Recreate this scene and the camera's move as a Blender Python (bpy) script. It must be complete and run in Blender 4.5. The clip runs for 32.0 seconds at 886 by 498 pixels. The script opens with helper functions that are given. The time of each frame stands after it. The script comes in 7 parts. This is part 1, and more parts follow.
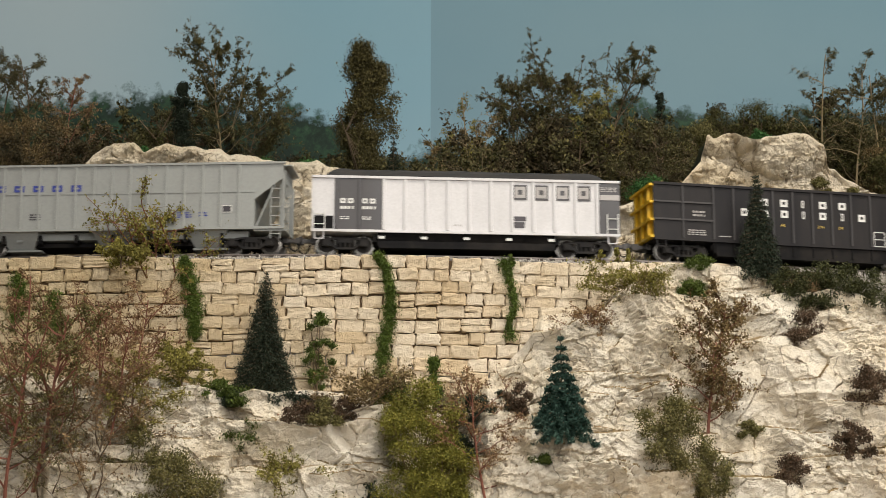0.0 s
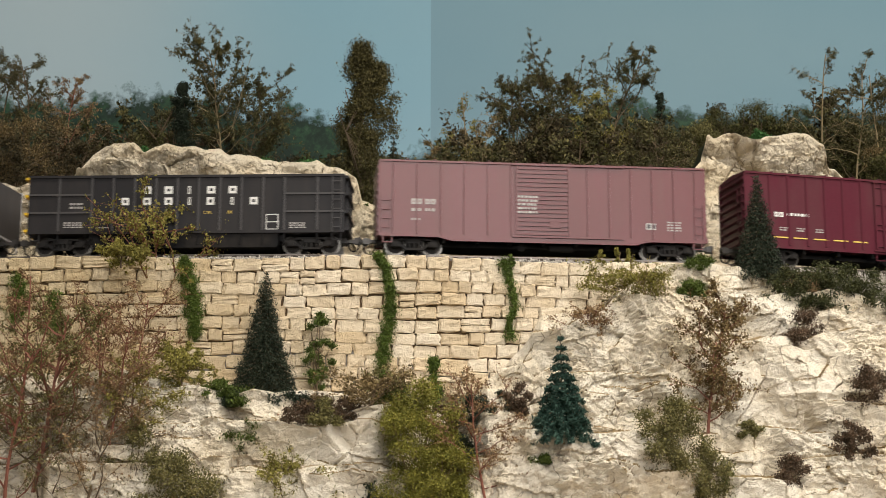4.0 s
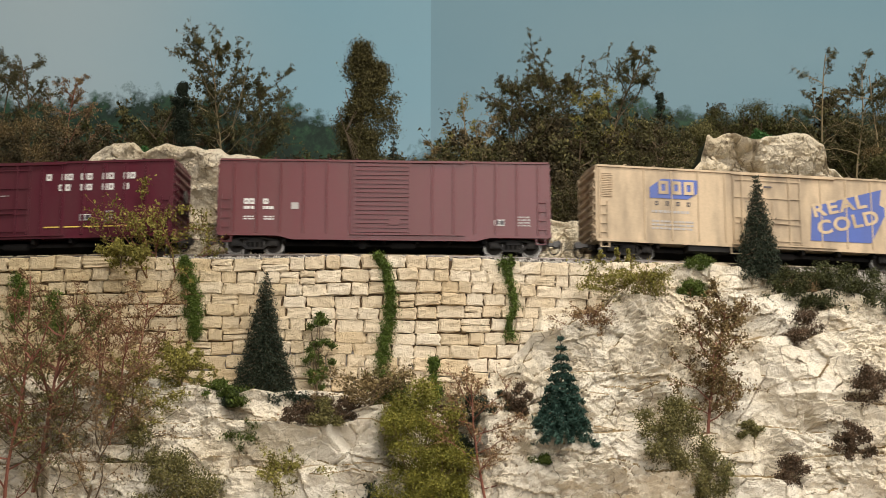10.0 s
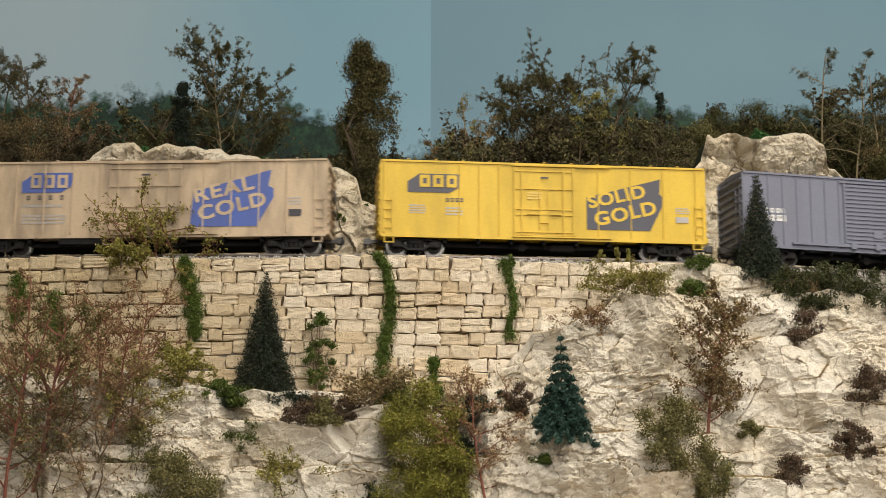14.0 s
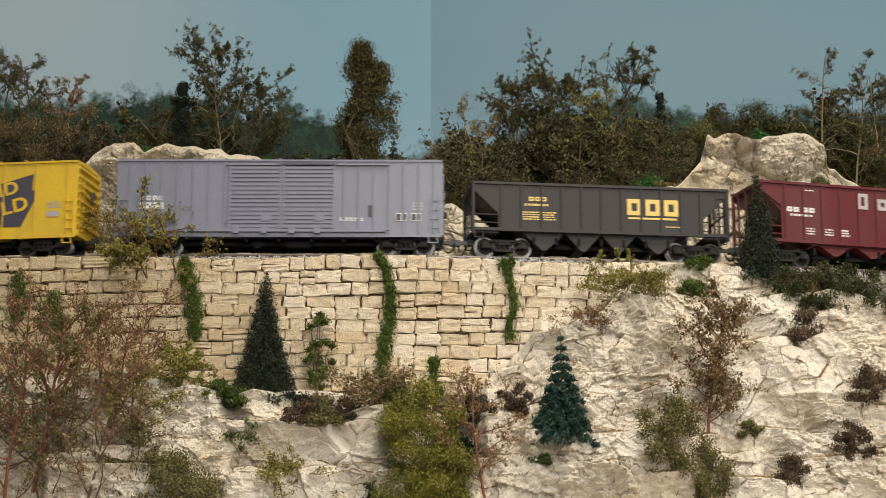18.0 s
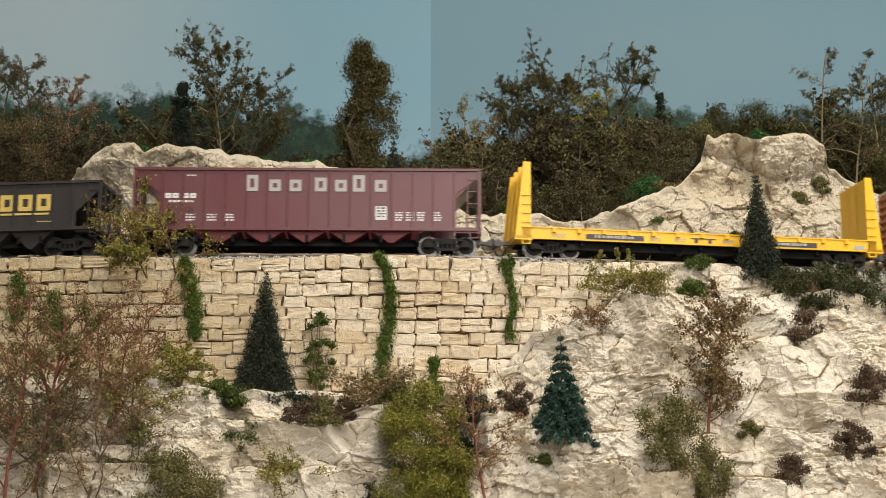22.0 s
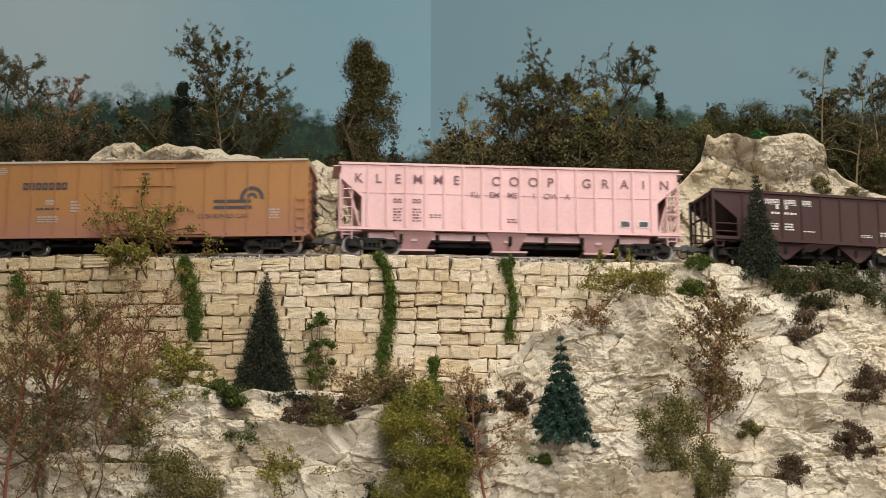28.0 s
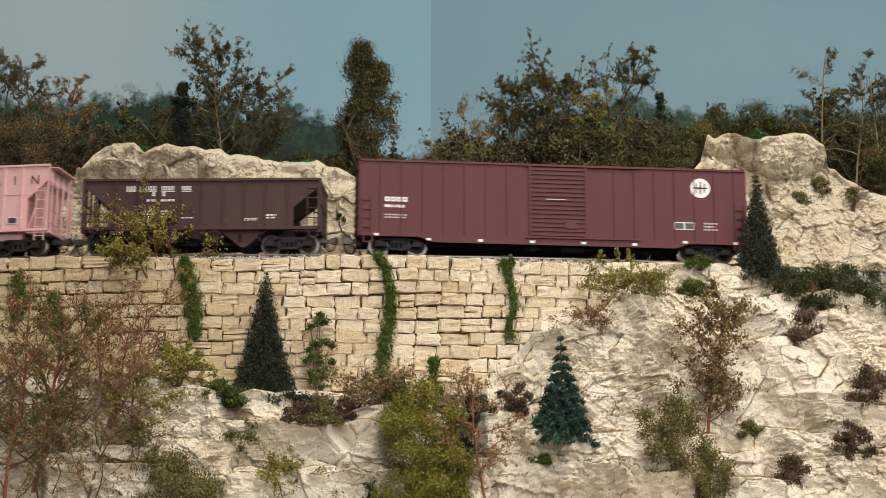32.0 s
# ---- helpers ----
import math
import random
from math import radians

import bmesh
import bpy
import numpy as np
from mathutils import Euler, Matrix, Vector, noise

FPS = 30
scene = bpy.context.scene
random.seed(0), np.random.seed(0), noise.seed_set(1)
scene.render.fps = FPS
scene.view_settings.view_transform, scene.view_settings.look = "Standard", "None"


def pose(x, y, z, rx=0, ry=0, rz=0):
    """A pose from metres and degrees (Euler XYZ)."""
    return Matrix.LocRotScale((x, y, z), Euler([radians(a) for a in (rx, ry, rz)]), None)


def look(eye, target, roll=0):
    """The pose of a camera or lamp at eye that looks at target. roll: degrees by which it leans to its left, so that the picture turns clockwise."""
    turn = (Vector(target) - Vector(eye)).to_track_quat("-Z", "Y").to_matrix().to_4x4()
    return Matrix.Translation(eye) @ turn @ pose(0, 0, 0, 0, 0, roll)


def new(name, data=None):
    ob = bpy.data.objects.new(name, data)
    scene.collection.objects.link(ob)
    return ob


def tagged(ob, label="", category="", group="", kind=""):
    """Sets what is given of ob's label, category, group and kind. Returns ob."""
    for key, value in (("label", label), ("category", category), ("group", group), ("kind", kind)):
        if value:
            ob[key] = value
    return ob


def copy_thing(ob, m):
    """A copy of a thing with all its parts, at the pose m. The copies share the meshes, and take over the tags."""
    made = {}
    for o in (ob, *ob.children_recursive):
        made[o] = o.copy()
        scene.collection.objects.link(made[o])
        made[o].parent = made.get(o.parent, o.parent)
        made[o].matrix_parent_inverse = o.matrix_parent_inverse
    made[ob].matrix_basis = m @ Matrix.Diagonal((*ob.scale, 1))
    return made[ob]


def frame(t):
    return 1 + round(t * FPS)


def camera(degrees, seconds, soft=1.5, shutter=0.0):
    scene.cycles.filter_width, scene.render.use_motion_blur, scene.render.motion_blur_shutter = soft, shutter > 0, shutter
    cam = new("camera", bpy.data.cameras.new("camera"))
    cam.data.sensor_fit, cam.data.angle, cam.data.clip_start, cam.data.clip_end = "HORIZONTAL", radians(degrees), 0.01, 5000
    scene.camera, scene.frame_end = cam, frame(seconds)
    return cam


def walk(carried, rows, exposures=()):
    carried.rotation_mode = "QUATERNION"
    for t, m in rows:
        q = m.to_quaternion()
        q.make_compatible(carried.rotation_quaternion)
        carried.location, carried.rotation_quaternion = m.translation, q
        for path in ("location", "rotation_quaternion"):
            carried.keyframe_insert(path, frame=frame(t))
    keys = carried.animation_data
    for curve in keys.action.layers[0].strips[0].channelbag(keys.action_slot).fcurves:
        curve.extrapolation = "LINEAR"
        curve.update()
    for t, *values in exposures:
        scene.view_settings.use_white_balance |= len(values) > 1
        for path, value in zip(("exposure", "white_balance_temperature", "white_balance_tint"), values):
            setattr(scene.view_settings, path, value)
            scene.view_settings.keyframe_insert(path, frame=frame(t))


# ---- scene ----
cam = camera(29.29, 32.0, soft=0.7, shutter=0.5)
EYE = (0.0866, -0.9138, -0.1945)
VIEW = look(EYE, (0.0866, 0.0, 0.0051), 0.143)
walk(cam, [(0, VIEW), (32.0, VIEW)], [(0, -0.14), (1, -0.12), (2, -0.02), (3, 0.04), (6, 0.04), (7, 0.04), (10, 0.0), (13, -0.13), (17, -0.10), (20, 0.0), (23, 0.0), (25, -0.10), (28, -0.20), (29, -0.18), (30, -0.04), (32.0, 0.0)])

# ---- light: ceiling panels of the room and the daylight of a window behind the viewer ----
world = bpy.data.worlds.new("room_air")
scene.world = world
world.use_nodes = True
world.node_tree.nodes["Background"].inputs[0].default_value = (0.8, 0.9, 1.0, 1)
world.node_tree.nodes["Background"].inputs[1].default_value = 0.03


def area_lamp(name, m, sx, sy, watts, colour):
    data = bpy.data.lights.new(name, "AREA")
    data.shape, data.size, data.size_y, data.energy, data.color = "RECTANGLE", sx, sy, watts, colour
    ob = new(name, data)
    ob.matrix_world = m
    return ob


area_lamp("ceiling_panel_light", look((-0.35, -0.75, 1.52), (-0.35, -0.7499, 0.0)), 1.2, 0.6, 14, (1.0, 0.92, 0.80))
area_lamp("ceiling_panel_light", look((1.15, -0.75, 1.52), (1.15, -0.7499, 0.0)), 1.2, 0.6, 41, (1.0, 0.92, 0.80))
area_lamp("window_light", look((0.80, -3.36, 0.62), (0.40, 0.0, 0.2)), 1.75, 1.2, 47, (1.0, 0.965, 0.93))
spot = bpy.data.lights.new("track_spotlight", "SPOT")
spot.energy, spot.color, spot.spot_size, spot.spot_blend, spot.shadow_soft_size = 75, (1.0, 0.93, 0.83), radians(24.5), 1.0, 0.06
spot_ob = new("track_spotlight", spot)
spot_ob.matrix_world = look((0.45, -1.75, 1.05), (0.215, 0.0, -0.085))

# Plan of the layout: the track is an arc that bulges towards the viewer and swings back straight on both sides
RADIUS = 1.3674


def heading_at(s):
    a = abs(s)
    h = a if a < 0.5 else max(0.0, 1.0 - a)
    return math.copysign(h / RADIUS, s)


PATH_S, PATH_X, PATH_Y = [0.0], [0.0], [0.0]
for _i in range(3400):
    _h = heading_at(PATH_S[-1] + 0.0005)
    PATH_X.append(PATH_X[-1] + 0.001 * math.cos(_h))
    PATH_Y.append(PATH_Y[-1] + 0.001 * math.sin(_h))
    PATH_S.append(PATH_S[-1] + 0.001)


def track_point(s, side=0.0, z=0.0):
    """A point on the track at the arc length s; side > 0 is towards the viewer."""
    a = abs(s)
    x = math.copysign(float(np.interp(a, PATH_S, PATH_X)), s)
    y = float(np.interp(a, PATH_S, PATH_Y))
    h = heading_at(s)
    return Vector((x + side * math.sin(h), y - side * math.cos(h), z))


def track_y(x):
    return np.interp(np.abs(x), PATH_X, PATH_Y)


FRONT_X = [-3.6, -0.30, -0.15, -0.08, -0.055, -0.035, -0.02, 0.02, 0.105, 0.116, 0.131, 0.139, 0.170, 0.182, 0.208, 0.24, 0.262, 0.284, 0.322, 0.5, 3.6]
FRONT_Z = [-0.07, -0.07, -0.073, -0.071, -0.070, -0.072, -0.078, -0.080, -0.080, -0.068, -0.052, -0.037, -0.034, -0.022, -0.0085, -0.0085, -0.016, -0.022, -0.030, -0.03, -0.03]


def front_top(x):
    return np.interp(x, FRONT_X, FRONT_Z)


def bump(x, z, cx, cz, rx, rz, depth):
    d = 1.0 - ((x - cx) / rx) ** 2 - ((z - cz) / rz) ** 2
    return depth * np.sqrt(np.clip(d, 0, 1))


def boulder(y, x, z, x0, x1, zl, zr, near, left=2.2, right=2.2, batter=0.28):
    """Sets a blocky rock into the slope: its face stands at the depth near, its top edge runs from zl to zr."""
    seed = int(abs(x0 * 7919 + near * 104729) * 1000)
    rg = random.Random(seed)
    top = zl + (zr - zl) * np.clip((x - x0) / (x1 - x0), -0.3, 1.3)
    xc, zc, w = (x0 + x1) / 2, (zl + zr) / 2 - 0.02, (x1 - x0) / 2
    face = near + batter * (z - top)
    for _ in range(5):
        gx, gz = rg.uniform(-0.42, 0.42), rg.uniform(-0.30, 0.55)
        face = np.maximum(face, near + gx * (x - xc - rg.uniform(-0.5, 0.5) * w) + gz * (z - zc - rg.uniform(-0.012, 0.012)) - rg.uniform(0.001, 0.006))
    face = np.maximum(face, near + left * (x0 - x))
    face = np.maximum(face, near + right * (x - x1))
    face = np.maximum(face, near + rg.uniform(7.0, 11.0) * (z - top))
    face = np.maximum(face, near + 0.9 * (z - top + 0.005) + rg.uniform(0.3, 0.9) * (x - x1 + w * rg.uniform(0.2, 0.8)))
    return np.minimum(y, face)


def earth_y(x, z):
    """Depth of the earth bank behind the boulders at the height z."""
    right = np.clip((x - 0.09) / 0.10, 0, 1)
    return track_y(x) - 0.034 - (front_top(x) - z) * (1.1 - 0.50 * right) - 0.002 * right


def front_y(x, z):
    """Depth of the front rock slope at the height z, without its fine relief."""
    y = earth_y(x, z)
    # rocks below the wall
    y = boulder(y, x, z, -0.1814, -0.1065, -0.0672, -0.0728, -0.060)
    y = boulder(y, x, z, -0.1604, -0.0839, -0.1082, -0.1027, -0.120)
    y = boulder(y, x, z, -0.0943, -0.0481, -0.0862, -0.0816, -0.100)
    y = boulder(y, x, z, -0.0928, -0.0387, -0.1200, -0.1134, -0.135)
    y = boulder(y, x, z, -0.0487, -0.0215, -0.0802, -0.0872, -0.105, 1.2, 1.6)
    y = boulder(y, x, z, -0.0543, -0.0152, -0.1033, -0.1040, -0.116, 1.5, 2.8)
    y = boulder(y, x, z, -0.0168, 0.0570, -0.1042, -0.1050, -0.116, 2.0, 1.5, 0.2)
    y = boulder(y, x, z, -0.0056, 0.0115, -0.0884, -0.0884, -0.103, 1.4, 1.8)
    y = boulder(y, x, z, 0.0070, 0.0464, -0.0859, -0.0875, -0.075)
    y = boulder(y, x, z, 0.0438, 0.0540, -0.0993, -0.0957, -0.113, 1.2, 1.6)
    y = boulder(y, x, z, -0.0117, 0.0650, -0.1260, -0.1284, -0.128, 2.2, 1.5, 0.1)
    y = boulder(y, x, z, 0.0531, 0.1184, -0.1158, -0.1129, -0.095)
    # slabs where the rock meets the end of the wall
    y = boulder(y, x, z, 0.1320, 0.1475, -0.0518, -0.0353, -0.042, 1.5, 3.0, 0.05)
    y = boulder(y, x, z, 0.1094, 0.1525, -0.0708, -0.0584, -0.050, 2.0, 2.0, 0.1)
    y = boulder(y, x, z, 0.1056, 0.1484, -0.0897, -0.0810, -0.062, 1.5, 2.0, 0.1)
    # tall face under the track bend
    y = boulder(y, x, z, 0.1496, 0.1790, -0.0474, -0.0330, -0.060, 1.4, 1.1, 0.12)
    y = boulder(y, x, z, 0.1880, 0.2252, -0.0304, -0.0303, -0.058, 1.3, 2.0, 0.15)
    y = boulder(y, x, z, 0.1592, 0.1769, -0.0733, -0.0732, -0.074, 1.6, 1.3, -0.25)
    y = boulder(y, x, z, 0.1470, 0.1900, -0.0837, -0.0870, -0.079, 1.8, 1.6, 0.1)
    y = boulder(y, x, z, 0.1960, 0.2290, -0.0800, -0.0860, -0.082, 1.6, 2.0, 0.12)
    y = boulder(y, x, z, 0.1326, 0.1941, -0.1074, -0.1094, -0.122, 1.2, 1.3, 0.35)
    y = boulder(y, x, z, 0.1104, 0.1354, -0.0999, -0.0999, -0.110)
    y = boulder(y, x, z, 0.1041, 0.1459, -0.1219, -0.1208, -0.123, 2.0, 2.0, 0.1)
    # ledges and steps beside the bend
    y = boulder(y, x, z, 0.2005, 0.2627, -0.0107, -0.0126, -0.043, 2.5, 2.5, 0.05)
    y = boulder(y, x, z, 0.2200, 0.2902, -0.0272, -0.0294, -0.052, 2.0, 2.2, 0.12)
    y = boulder(y, x, z, 0.2592, 0.3331, -0.0268, -0.0221, -0.042, 2.0, 2.2, 0.12)
    y = boulder(y, x, z, 0.2234, 0.2601, -0.0578, -0.0549, -0.076, 1.8, 2.4, 0.12)
    y = boulder(y, x, z, 0.2437, 0.2800, -0.0595, -0.0617, -0.080, 2.4, 1.4, 0.15)
    y = boulder(y, x, z, 0.2760, 0.3287, -0.0545, -0.0458, -0.072, 1.6, 2.0, 0.12)
    y = boulder(y, x, z, 0.2755, 0.3204, -0.0904, -0.0920, -0.092, 2.0, 2.0, 0.1)
    y = boulder(y, x, z, 0.2303, 0.2793, -0.1024, -0.1050, -0.092, 2.2, 2.0, 0.1)
    y = boulder(y, x, z, 0.2577, 0.3149, -0.1185, -0.1189, -0.104, 2.4, 2.0, 0.05)
    y = boulder(y, x, z, 0.2293, 0.2607, -0.1277, -0.1313, -0.112, 2.4, 1.8, 0.05)
    y = boulder(y, x, z, 0.2090, 0.2358, -0.1166, -0.1166, -0.100, 2.0, 2.0, 0.1)
    return y


BACK_X = [-3.6, -0.1842, -0.1393, -0.1281, -0.1197, -0.1006, -0.0945, -0.0814, -0.0484, -0.0413, -0.0223, 0.0054, 0.0228, 0.035, 0.0387, 0.0645, 0.092, 0.103, 0.1126, 0.1264, 0.1436, 0.1633, 0.1777, 0.1991, 0.2171, 0.237, 0.2498, 0.254, 0.272, 0.2936, 0.3046, 0.333, 0.3367, 0.3464, 0.3668, 0.4133, 3.6]
BACK_Z = [0.05, 0.0633, 0.0634, 0.0813, 0.0878, 0.0878, 0.0828, 0.085, 0.0822, 0.0772, 0.0758, 0.0755, 0.0709, 0.062, 0.0468, 0.049, 0.048, 0.0392, 0.0406, 0.0385, 0.0400, 0.0405, 0.0440, 0.0500, 0.0610, 0.0740, 0.0874, 0.1053, 0.1061, 0.1084, 0.1122, 0.1048, 0.0899, 0.0847, 0.0766, 0.0664, 0.05]


def back_top(x):
    return np.interp(x, BACK_X, BACK_Z)


def back_y(x, z):
    """Depth of the cliffs behind the track at the height z."""
    hill = np.clip((x - 0.20) / 0.06, 0, 1)
    y = track_y(x) + 0.055 + 0.30 * z + hill * (0.25 * z)
    y = y - bump(x, z, 0.262, 0.115, 0.030, 0.022, 0.014)
    y = y - bump(x, z, 0.305, 0.110, 0.034, 0.030, 0.020)
    y = y - bump(x, z, -0.07, 0.06, 0.06, 0.05, 0.012)
    y = y - bump(x, z, 0.03, 0.04, 0.05, 0.05, 0.010)
    return y


def plateau_z(x, y):
    """Height of the planted ground behind the cliffs."""
    t = back_top(x)
    y0 = back_y(x, t)
    return t - 0.004 + np.clip(y - y0, 0, 1) * 0.06



# ---- materials ----
def node_mat(name):
    m = bpy.data.materials.new(name)
    m.use_nodes = True
    nt = m.node_tree
    return m, nt, nt.nodes["Principled BSDF"]


def mapped_noise(nt, scale, detail=4.0, rough=0.6, stretch=(1, 1, 1)):
    tc = nt.nodes.new("ShaderNodeTexCoord")
    mp = nt.nodes.new("ShaderNodeMapping")
    mp.inputs["Scale"].default_value = stretch
    nz = nt.nodes.new("ShaderNodeTexNoise")
    nz.inputs["Scale"].default_value, nz.inputs["Detail"].default_value, nz.inputs["Roughness"].default_value = scale, detail, rough
    nt.links.new(tc.outputs["Object"], mp.inputs["Vector"])
    nt.links.new(mp.outputs["Vector"], nz.inputs["Vector"])
    return nz.outputs["Fac"]


def ramp(nt, fac, stops):
    r = nt.nodes.new("ShaderNodeValToRGB")
    while len(r.color_ramp.elements) < len(stops):
        r.color_ramp.elements.new(0.5)
    for e, (at, col) in zip(r.color_ramp.elements, stops):
        e.position, e.color = at, (*col, 1) if len(col) == 3 else col
    nt.links.new(fac, r.inputs["Fac"])
    return r.outputs["Color"]


def blend(nt, fac, a, b, mode="MIX"):
    n = nt.nodes.new("ShaderNodeMix")
    n.data_type, n.blend_type = "RGBA", mode
    for sock, v in ((n.inputs["Factor"], fac), (n.inputs["A"], a), (n.inputs["B"], b)):
        if hasattr(v, "is_linked"):
            nt.links.new(v, sock)
        elif isinstance(v, (int, float)):
            sock.default_value = v
        else:
            sock.default_value = (*v, 1)
    return n.outputs["Result"]


def bumped(nt, bsdf, fac, strength, distance):
    b = nt.nodes.new("ShaderNodeBump")
    b.inputs["Strength"].default_value, b.inputs["Distance"].default_value = strength, distance
    nt.links.new(fac, b.inputs["Height"])
    nt.links.new(b.outputs["Normal"], bsdf.inputs["Normal"])
    return b


def tint(c, k):
    return tuple(min(1.0, v * k) for v in c)


def paint(name, col, rough=0.40, grime=0.25, streak=True, metal=0.0, dirt=(0.10, 0.085, 0.07), spec=0.5, low=None):
    """Sprayed model paint: slight mottling, faint vertical streaks of weathering, fine orange-peel relief."""
    m, nt, b = node_mat(name)
    fine = mapped_noise(nt, 900, 3)
    big = mapped_noise(nt, 70, 4, 0.6, (1, 1, 0.25) if streak else (1, 1, 1))
    c1 = blend(nt, ramp(nt, fine, ((0.3, (0, 0, 0)), (0.7, (1, 1, 1)))), tint(col, 0.93), tint(col, 1.06))
    c2 = blend(nt, ramp(nt, big, ((0.43, (0, 0, 0)), (0.70, (grime, grime, grime)))), c1, dirt)
    if low:
        tc = nt.nodes.new("ShaderNodeTexCoord")
        sp = nt.nodes.new("ShaderNodeSeparateXYZ")
        nt.links.new(tc.outputs["Object"], sp.inputs[0])
        mr = nt.nodes.new("ShaderNodeMath")
        mr.operation = "MULTIPLY_ADD"
        mr.inputs[1].default_value = 0.028
        nt.links.new(mapped_noise(nt, 45, 3), mr.inputs[0])
        nt.links.new(sp.outputs["Z"], mr.inputs[2])
        mp = nt.nodes.new("ShaderNodeMapRange")
        mp.inputs["From Min"].default_value, mp.inputs["From Max"].default_value, mp.inputs["To Min"].default_value, mp.inputs["To Max"].default_value = 0.020, 0.040, 0.75, 0.0
        nt.links.new(mr.outputs[0], mp.inputs["Value"])
        c2 = blend(nt, mp.outputs[0], c2, low)
    nt.links.new(c2, b.inputs["Base Color"])
    nt.links.new(ramp(nt, big, ((0.3, (rough * 0.9,) * 3), (0.8, (min(1, rough * 1.25),) * 3))), b.inputs["Roughness"])
    b.inputs["Metallic"].default_value = metal
    b.inputs["Specular IOR Level"].default_value = spec
    bumped(nt, b, fine, 0.08, 0.0002)
    return m


def leaf_mat(name, dark, light, rough=0.75):
    m, nt, b = node_mat(name)
    g = nt.nodes.new("ShaderNodeNewGeometry")
    patch = mapped_noise(nt, 90, 2)
    c = ramp(nt, g.outputs["Random Per Island"], ((0.0, dark), (0.55, tuple((p + q) / 2 for p, q in zip(dark, light))), (1.0, light)))
    c = blend(nt, ramp(nt, patch, ((0.35, (0, 0, 0)), (0.7, (0.5, 0.5, 0.5)))), c, tint(dark, 0.8))
    nt.links.new(c, b.inputs["Base Color"])
    b.inputs["Roughness"].default_value = rough
    b.inputs["Specular IOR Level"].default_value = 0.25
    return m


def rock_mat(name, pale, warm, deep, warm_share=0.55):
    """Cast plaster rock: pale with ochre wash, dark crevice stain and chalky grain."""
    m, nt, b = node_mat(name)
    wash = mapped_noise(nt, 22, 5, 0.65, (1, 1, 1.4))
    blot = mapped_noise(nt, 75, 6, 0.7)
    grain = mapped_noise(nt, 650, 5, 0.7)
    crack = nt.nodes.new("ShaderNodeTexVoronoi")
    crack.feature, crack.inputs["Scale"].default_value = "DISTANCE_TO_EDGE", 70
    tc = nt.nodes.new("ShaderNodeTexCoord")
    mp = nt.nodes.new("ShaderNodeMapping")
    mp.inputs["Scale"].default_value = (1, 0.6, 1.7)
    nz = nt.nodes.new("ShaderNodeTexNoise")
    nz.inputs["Scale"].default_value, nz.inputs["Detail"].default_value = 60, 4
    nt.links.new(tc.outputs["Object"], nz.inputs["Vector"])
    va = nt.nodes.new("ShaderNodeVectorMath")
    va.operation = "MULTIPLY_ADD"
    va.inputs[1].default_value = (0.02, 0.02, 0.02)
    nt.links.new(nz.outputs["Color"], va.inputs[0])
    nt.links.new(tc.outputs["Object"], va.inputs[2])
    nt.links.new(va.outputs[0], mp.inputs["Vector"])
    nt.links.new(mp.outputs["Vector"], crack.inputs["Vector"])
    c = blend(nt, ramp(nt, wash, ((0.40, (0, 0, 0)), (0.62, (warm_share,) * 3))), pale, warm)
    c = blend(nt, ramp(nt, blot, ((0.52, (0, 0, 0)), (0.72, (0.45,) * 3))), c, tint(warm, 0.8))
    c = blend(nt, ramp(nt, crack.outputs["Distance"], ((0.0, (1,) * 3), (0.016, (0.5,) * 3), (0.04, (0, 0, 0)))), c, blend(nt, ramp(nt, blot, ((0.45, (0, 0, 0)), (0.62, (1, 1, 1)))), c, deep))
    c = blend(nt, ramp(nt, grain, ((0.54, (0, 0, 0)), (0.74, (0.22,) * 3))), c, tint(deep, 2.4))
    chips = mapped_noise(nt, 240, 5, 0.75, (1, 1, 1.8))
    c = blend(nt, ramp(nt, chips, ((0.60, (0, 0, 0)), (0.64, (0.35,) * 3), (0.70, (0.12,) * 3))), c, tint(warm, 0.55))
    nt.links.new(c, b.inputs["Base Color"])
    b.inputs["Roughness"].default_value = 0.95
    b.inputs["Specular IOR Level"].default_value = 0.15
    add = nt.nodes.new("ShaderNodeMath")
    add.operation = "MULTIPLY_ADD"
    add.inputs[1].default_value = 0.8
    nt.links.new(blot, add.inputs[0])
    nt.links.new(grain, add.inputs[2])
    fine = mapped_noise(nt, 1900, 3, 0.6, (1, 1, 1.6))
    add2 = nt.nodes.new("ShaderNodeMath")
    add2.operation = "MULTIPLY_ADD"
    add2.inputs[1].default_value = 0.5
    nt.links.new(fine, add2.inputs[0])
    nt.links.new(add.outputs[0], add2.inputs[2])
    bumped(nt, b, add2.outputs[0], 1.0, 0.0016)
    return m


ROCK = rock_mat("cream_plaster_rock", (0.87, 0.81, 0.695), (0.78, 0.655, 0.46), (0.17, 0.12, 0.07), 0.55)
ROCK_GREY = rock_mat("grey_cream_rock", (0.70, 0.63, 0.51), (0.64, 0.52, 0.33), (0.12, 0.09, 0.06), 0.5)
STEM_RED = paint("reddish_twig", (0.22, 0.088, 0.060), 0.8, 0.4, spec=0.2)
STEM_BROWN = paint("grey_brown_twig", (0.14, 0.10, 0.062), 0.85, 0.4, spec=0.2)
STEM_PALE = paint("pale_twig", (0.30, 0.23, 0.13), 0.85, 0.3, spec=0.2)
L_OLIVE = leaf_mat("olive_foliage", (0.075, 0.070, 0.024), (0.285, 0.255, 0.095))
L_YELLOW = leaf_mat("yellow_green_foliage", (0.12, 0.11, 0.02), (0.38, 0.34, 0.085))
